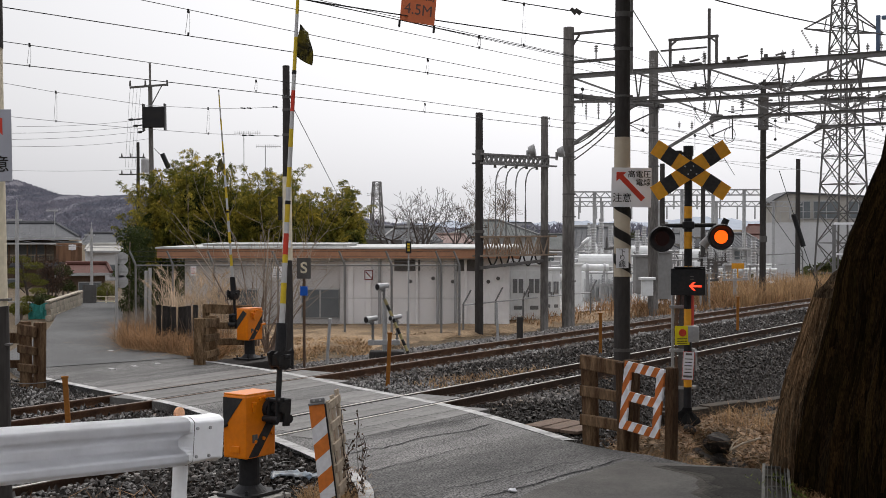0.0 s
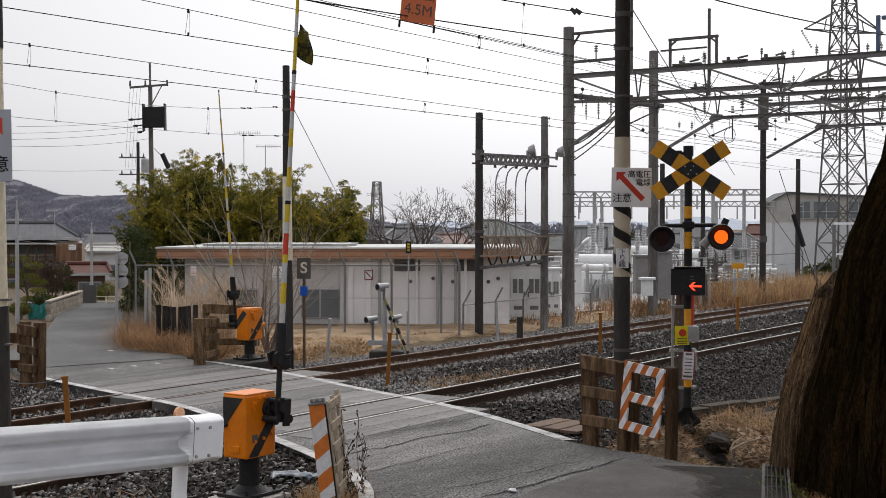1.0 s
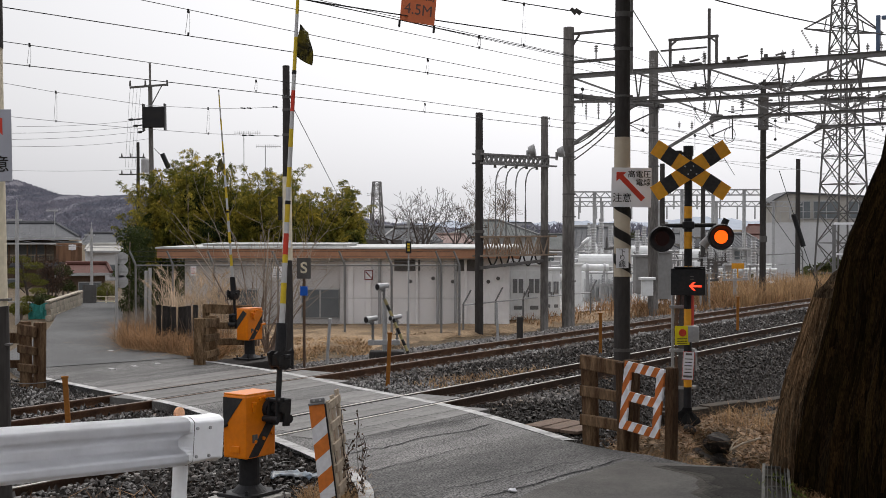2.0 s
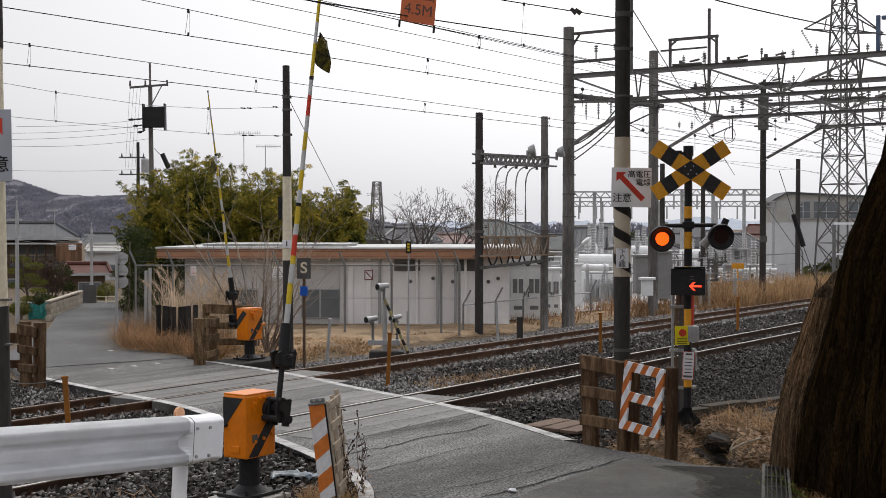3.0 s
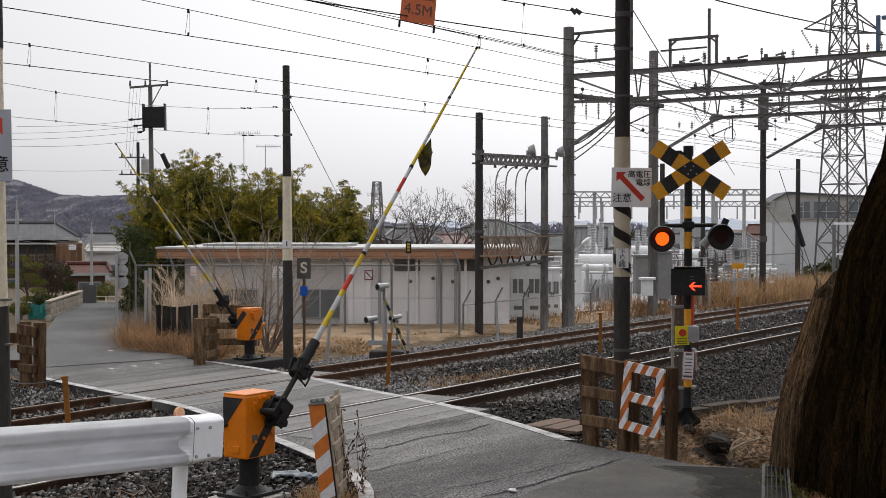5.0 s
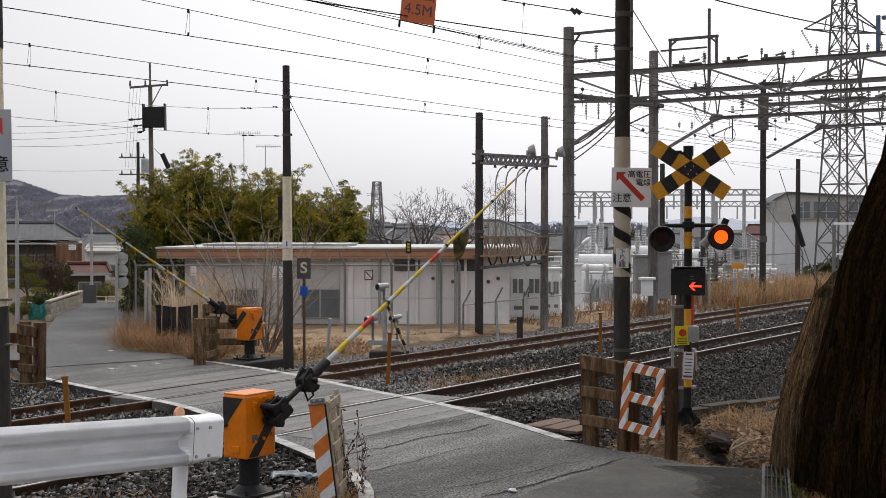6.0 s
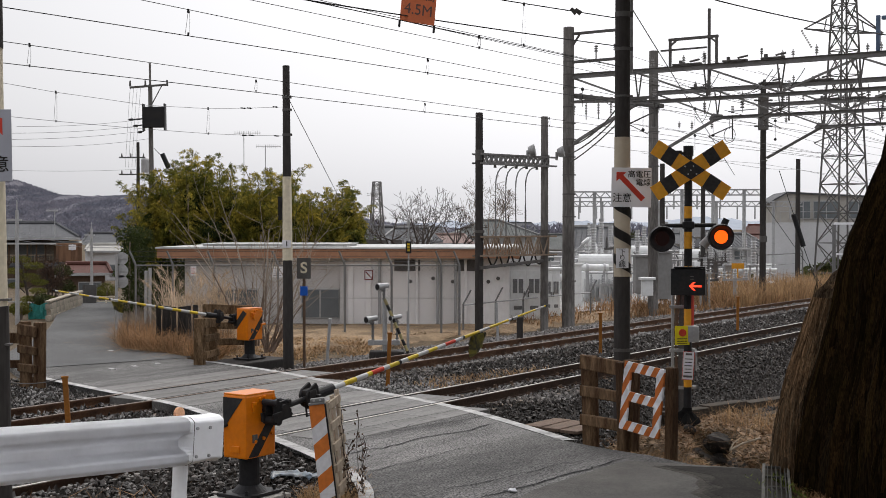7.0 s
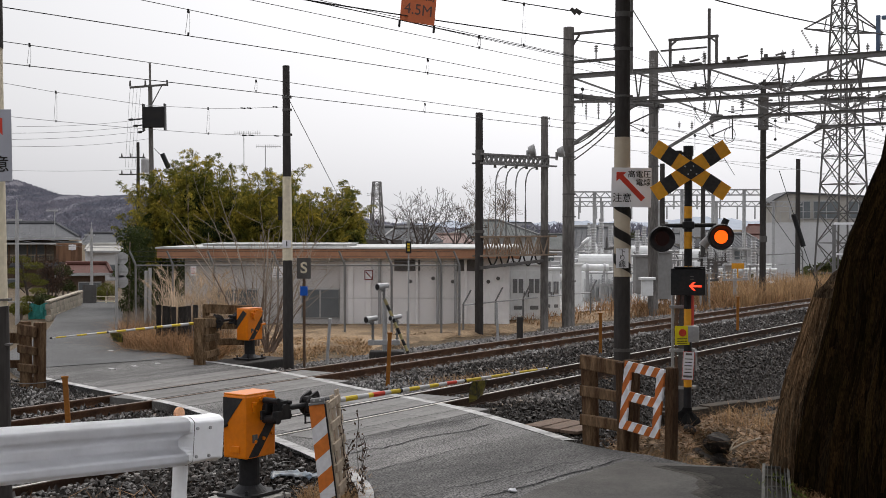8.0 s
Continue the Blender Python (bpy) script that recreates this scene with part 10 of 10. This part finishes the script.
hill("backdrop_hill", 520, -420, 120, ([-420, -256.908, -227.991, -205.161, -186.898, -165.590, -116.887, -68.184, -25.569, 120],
     [30, 26, 26.922, 19.019, 17.803, 18.715, 15.979, 10.809, 3.813, -8]), HILL, "wooded winter hill behind the houses, haze tint in its colour", 2.5, 3.4)
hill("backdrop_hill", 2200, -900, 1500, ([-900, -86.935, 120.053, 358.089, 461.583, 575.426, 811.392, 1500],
     [0, 8.072, 11.175, 10.141, 20.484, 12.210, 8.072, 0]), HILL_FAR, "far hills with pale blue haze put into their colour", 12, 6)


def hill_woods():
    r = rng(55)
    n = 46000
    x = np.where(r.uniform(0, 1, n) < 0.75, r.uniform(-240, -140, n), r.uniform(-140, 40, n))
    u = r.uniform(0.05, 1, n) ** 0.8
    h = np.interp(x, [-420, -256.908, -227.991, -205.161, -186.898, -165.590, -116.887, -68.184, -25.569, 120],
                  [30, 26, 26.922, 19.019, 17.803, 18.715, 15.979, 10.809, 3.813, -8])
    z = -8 + (h + 8) * np.sin(u * math.pi / 2)
    y = 520 + 180 * u
    order = np.argsort(u)
    blades("hill_woods", np.stack([x, y, z - 0.4], 1)[order], 1.5, 0.4, HILL_WOOD, 56, "bare and evergreen woods on the hill, tinted blue-grey for haze", lean=0.6, bend=0.4)


# pale blue-grey woods, with distance haze painted into the foliage colour
HILL_WOOD = translucent(surface("haze_tinted_hill_wood", (0.18, 0.175, 0.21), (0.108, 0.118, 0.148), rough=0.95, fine=0.5, coarse=0.035, amount=0.7, grain=0.1, bump=0, islands=0.12), 0.55)
hill_woods()


def distant_woods():
    """A low belt of bare winter woods behind the town."""
    r = rng(57)
    n = 5000
    x = r.uniform(9, 44, n)
    z = r.uniform(-2.5, 2.6, n) + 0.5 * np.sin(x * 0.6) * np.cos(x * 0.23)
    blades("distant_woods", np.stack([x, 265 + r.uniform(0, 12, n), z], 1), 0.9, 0.16, HILL_WOOD, 58, "low belt of bare woods far behind the town, tinted for haze", lean=0.9, bend=0.5)


distant_woods()


# ---------------------------------------------------------------- small things on the ground
DIRTY_CONCRETE = surface("dirty_concrete", (0.16, 0.155, 0.142), (0.06, 0.056, 0.05), rough=0.9, fine=22, coarse=3, amount=0.5, grain=0.25)
TROUGH = surface("dirty_trough_concrete", (0.06, 0.05, 0.04), (0.034, 0.028, 0.022), rough=0.95, fine=18, coarse=1.5, grain=0.3)


def ditch_stones():
    r = rng(47)
    for k in range(26):
        y = 16.1 + 2.9 * k / 25 + r.uniform(-0.15, 0.15)
        x = 3.78 + 0.1 * math.sin(y * 2.1) + r.uniform(-0.32, 0.32)
        bm = bmesh.new()
        bmesh.ops.create_icosphere(bm, subdivisions=1 + k % 2, radius=r.uniform(0.05, 0.13))
        for v in bm.verts:
            v.co *= 1 + 0.6 * noise.noise(v.co * 7 + Vector((k, 0, 0)))
            v.co.z *= 0.7
        solo("ditch_stone", bm, DITCH_STONE, pose(x, y, float(ground_z(x, y)) + 0.02, r.uniform(0, 40), r.uniform(0, 40), r.uniform(0, 360)), "dark mossy stone at the edge of a ditch", "stone", "ditch stones")


def ditch_boulders():
    for k, (x, y, dz, rad) in enumerate(((3.72, 18.6, 0.32, 0.26), (4.02, 18.9, 0.3, 0.24), (3.98, 18.1, 0.22, 0.2), (3.6, 17.7, 0.12, 0.16), (4.1, 17.2, 0.05, 0.17))):
        bm = bmesh.new()
        bmesh.ops.create_icosphere(bm, subdivisions=3, radius=rad)
        for v in bm.verts:
            v.co *= 1 + 0.55 * noise.noise(v.co * 4 + Vector((k * 3, 1, 0))) + 0.12 * noise.noise(v.co * 16)
            v.co.z *= 0.62
        solo("boulder", bm, DITCH_STONE, pose(x, y, float(ground_z(x, y)) + dz - 0.15, 10 * k, 8, 60 * k), "dark angular boulder at the edge of a ditch", "stone", "ditch boulders")


DITCH_STONE = surface("dark_mossy_stone", (0.05, 0.045, 0.042), (0.022, 0.02, 0.014), rough=0.95, fine=14, coarse=3, grain=0.35)
ditch_stones()
ditch_boulders()
bm = bmesh.new()
pipe(bm, [(3.633, 16.400, 0.069), (3.843, 16.600, 0.121), (4.133, 16.900, 0.138)], 0.014, seg=6)
pipe(bm, [(3.633, 16.400, 0.069), (3.698, 16.500, 0.138), (3.766, 16.550, 0.166)], 0.01, seg=6)
solo("dead_branch", bm, BARE_WOOD, None, "bleached dead branch lying over the ditch", "branch")


GRATE = surface("silted_grate_steel", (0.07, 0.066, 0.06), (0.035, 0.033, 0.03), rough=0.8, spec=0.2, fine=40, coarse=4, grain=0.3)


def ground_bits():
    # cable trough beside the near track
    t = thing("cable_trough", pose(3.75, 20.75, -0.2, 0, 0, 40), "dark grey concrete cable trough with lids beside the track", "cable trough", "cable troughs")
    bm = bmesh.new()
    box(bm, (0.98, 0.24, 0.06), (0, 0, 0.12), bevel=0.01)
    box(bm, (0.98, 0.05, 0.2), (0, -0.1, 0.0), bevel=0.006)
    box(bm, (0.98, 0.05, 0.2), (0, 0.1, 0.0), bevel=0.006)
    me = finish("lid", bm, TROUGH)
    for i in range(7):
        ob = new("lid", me)
        ob.parent, ob.matrix_basis = t, pose(0.2 + i * 1.0, 0.03 * math.sin(i * 2.3), 0.02 * math.sin(i * 1.7), 0.8 * math.sin(i), 0, 0.8 * math.sin(i * 3.1))
    t2 = thing("cable_trough", pose(4.9, 20.6, -0.26, 0, 0, 42), "second dark concrete cable trough half buried in grass", "cable trough", "cable troughs")
    for i in range(4):
        ob = new("lid", me)
        ob.parent, ob.matrix_basis = t2, pose(0.3 + i * 1.0, 0.03 * math.sin(i * 2.3), 0, 0, 0, 0.8 * math.sin(i * 3.1))
    # drain grating at the tree's foot
    g = thing("drain_grating", pose(3.758, 14.6, 0.0, 0, 0, -14), "steel drain grating in a concrete channel beside the road", "drain grating")
    for x, w in ((-0.14, 0.04), (0.14, 0.03)):
        bm = bmesh.new()
        box(bm, (w, 2.2, 0.1), (x, 0, -0.02), bevel=0.008)
        part("channel_edge", bm, DIRTY_CONCRETE, g)
    bm = bmesh.new()
    for i in range(4):
        box(bm, (0.24, 0.02, 0.03), (0, -0.95 + i * 0.63, 0.012))
    for k in range(5):
        box(bm, (0.012, 2.1, 0.03), (-0.1 + 0.05 * k, 0, 0.012))
    part("grate", bm, GRATE, g)
    bm = bmesh.new()
    box(bm, (0.25, 2.1, 0.02), (0, 0, -0.04))
    part("channel_floor", bm, TROUGH, g, "dark silted channel floor")
    # timber plate lying on the ballast
    bm = bmesh.new()
    for i in range(3):
        box(bm, (0.95, 0.3, 0.05), (0, -0.31 + i * 0.31, -0.1 + 0.01 * i), (0.5, 0.4, 1.0 - i), bevel=0.008)
    solo("plank_cover", bm, surface("brown_worn_plate", (0.15, 0.105, 0.08), (0.09, 0.065, 0.05), rough=0.85, fine=25, coarse=2, grain=0.3), at(17.6, 9.7, -0.09), "brown worn plank cover lying on the ballast", "plank cover")
    # white studs on the lane
    for px, py in ((197, 655), (237, 650), (277, 645), (195, 622), (238, 618)):
        x, y = (px - 784) / 2300 * 2.9 * 2300 / (py - 401), 2.9 * 2300 / (py - 401)
        bm = bmesh.new()
        box(bm, (0.11, 0.2, 0.012), (0, 0, 0.005), (0, 0, 30), bevel=0.004)
        solo("road_stud", bm, WHITE_LINE, pose(x, y, 0.006), "worn white stud mark on the asphalt", "road stud", "road studs")
    # notices on the mesh fence
    for px, py, w, h in ((490, 482, 0.3, 0.3), (341, 480, 0.16, 0.26)):
        x, z = (px - 784) / 2300 * 36.5, 2.9 - (py - 401) / 2300 * 36.5
        n = thing("fence_notice", pose(x, 36.59, z), "small white notice plate on the mesh fence", "sign", "fence notices")
        bm = bmesh.new()
        box(bm, (w, 0.01, h), bevel=0.003)
        part("plate", bm, SIGN_WHITE, n)
        bm = bmesh.new()
        for i in range(4):
            box(bm, (w * 0.75, 0.003, h * 0.05), (0, -0.007, h * (0.3 - 0.2 * i)))
        part("text_bars", bm, RED if px == 341 else DARK_STEEL, n)
    # thin signal post with small black and yellow plate
    s = thing("marker_post", pose(-0.915, 34.5, -0.12), "thin post with a small black and yellow plate", "post")
    bm = bmesh.new()
    rod(bm, (0, 0, 0), (0, 0, 3.035 + 0.1), 0.022, seg=8)
    rod(bm, (0, 0, 2.945 + 0.1), (0, 0, 3.095 + 0.1), 0.035, seg=8)
    part("post", bm, STEEL, s)
    bm = bmesh.new()
    box(bm, (0.15, 0.03, 0.32), (0, -0.03, 2.345 + 0.12), bevel=0.004)
    pl = part("plate", bm, BLACK, s)
    bm = bmesh.new()
    for z in (-0.08, 0, 0.08):
        box(bm, (0.07, 0.004, 0.05), (0, -0.048, 2.345 + 0.12 + z))
    part("marks", bm, ARM_YELLOW, pl)


ground_bits()


def crumpled_plastic():
    """A torn sheet of pale plastic caught in the ballast by the near machine."""
    bm = bmesh.new()
    n, m = 18, 9
    rows = []
    for i in range(n + 1):
        col = []
        for j in range(m + 1):
            u, w = i / n, j / m
            k = noise.noise((u * 5, w * 4, 2)) + 0.6 * noise.noise((u * 13, w * 9, 7))
            col.append(bm.verts.new((0.62 * u + 0.03 * noise.noise((u * 9, w * 3, 5)), 0.34 * w * (1 - 0.4 * u) + 0.06 * math.sin(6 * u), 0.06 + 0.055 * k)))
        rows.append(col)
    for i in range(n):
        for j in range(m):
            bm.faces.new((rows[i][j], rows[i + 1][j], rows[i + 1][j + 1], rows[i][j + 1]))
    bmesh.ops.solidify(bm, geom=bm.faces[:], thickness=0.003)
    solo("plastic_sheet", bm, surface("pale_blue_plastic", (0.42, 0.48, 0.55), (0.3, 0.3, 0.3), rough=0.3, spec=0.5, fine=14, coarse=5, amount=0.5, grain=0.1, bump=0.2), pose(-2.0, 15.0, -0.06, 0, 0, 6), "crumpled pale blue plastic sheet on the ballast", "litter", smooth=True)
    bm = bmesh.new()
    bmesh.ops.create_icosphere(bm, subdivisions=2, radius=0.05)
    for v in bm.verts:
        v.co *= 1 + 0.5 * noise.noise(v.co * 30)
        v.co.z *= 0.35
    solo("paper_scrap", bm, SIGN_WHITE, pose(0.76, 14.1, 0.03, 0, 0, 20), "small crumpled white paper scrap on the asphalt", "litter")


crumpled_plastic()


# trees behind the camera, out of view, added to block light from the sky
def sky_blocking_trees():
    r = rng(88)
    for k in range(9):
        x = -26 + k * 6.5
        t = thing("unseen_tree", pose(x, -13 + 2.0 * math.sin(k * 2.2), 0.8), "unseen evergreen tree added behind the camera to block sky light", "tree", "bank trees")
        bm = bmesh.new()
        rod(bm, (0, 0, 0), (0.1, 0, 3.4), 0.16, 0.06, seg=8)
        part("trunk", bm, BARK, t)
        cs = [(r.normal(0, 1.2), r.normal(0, 0.8), r.uniform(1.0, 3.6), r.uniform(0.8, 1.2)) for _ in range(12)]
        leaf_mass("crown", cs, 2600, 0.55, DARK_LEAF, 900 + k, t, aspect=0.35)


sky_blocking_trees()
# ---------------------------------------------------------------- what moves
def motions():
    near = [(0, 85.6), (2.4, 85.6), (2.8, 82.9), (3.0, 81.0), (3.5, 74.6), (4.0, 65.9), (4.5, 56.6), (4.7, 53.0), (5.8, 32.2), (6.0, 28.0),
            (6.5, 17.7), (7.0, 8.1), (7.2, 5.1), (7.4, 2.6), (7.6, 0.7), (7.8, -0.3), (8.0, -0.8)]
    far = [(0, 84.2), (2.4, 84.2), (2.8, 82.2), (3.0, 80.4), (3.5, 74.0), (4.0, 66.0), (4.5, 56.4), (4.7, 52.8), (5.8, 32.2), (6.0, 28.6),
           (6.5, 19.0), (7.0, 9.6), (7.2, 6.6), (7.4, 3.4), (7.6, 1.2), (7.8, -0.1), (8.0, -0.7)]
    walk(ARM_NEAR, [(t, pose(0.12, -0.3, 0.93, 0, -a, 0)) for t, a in near])
    walk(ARM_FAR, [(t, pose(0.12, -0.3, 0.86, 0, -a, 0)) for t, a in far])
    # the lamps change over every 0.61 s: each lens turns over in a tenth of a second
    changes = [0.02 + 0.609 * k for k in range(14)]
    for lens, lit in ((LENS_RIGHT, True), (LENS_LEFT, False)):
        turn = 0 if lit else 180
        rows = [(0.0, turn)]
        for c in changes:
            f = 3 * math.floor(c * 10)
            for k, a in ((0, 0), (1, 60), (2, 120), (3, 180)):
                t = (f + k) / FPS
                if t > rows[-1][0] + 0.01 and t <= 8.0:
                    rows.append((t, turn + a))
            turn += 180
        if rows[-1][0] < 8.0:
            rows.append((8.0, rows[-1][1]))
        walk(lens, [(t, pose(0, -0.012, 0, 0, 0, a)) for t, a in rows])


motions()
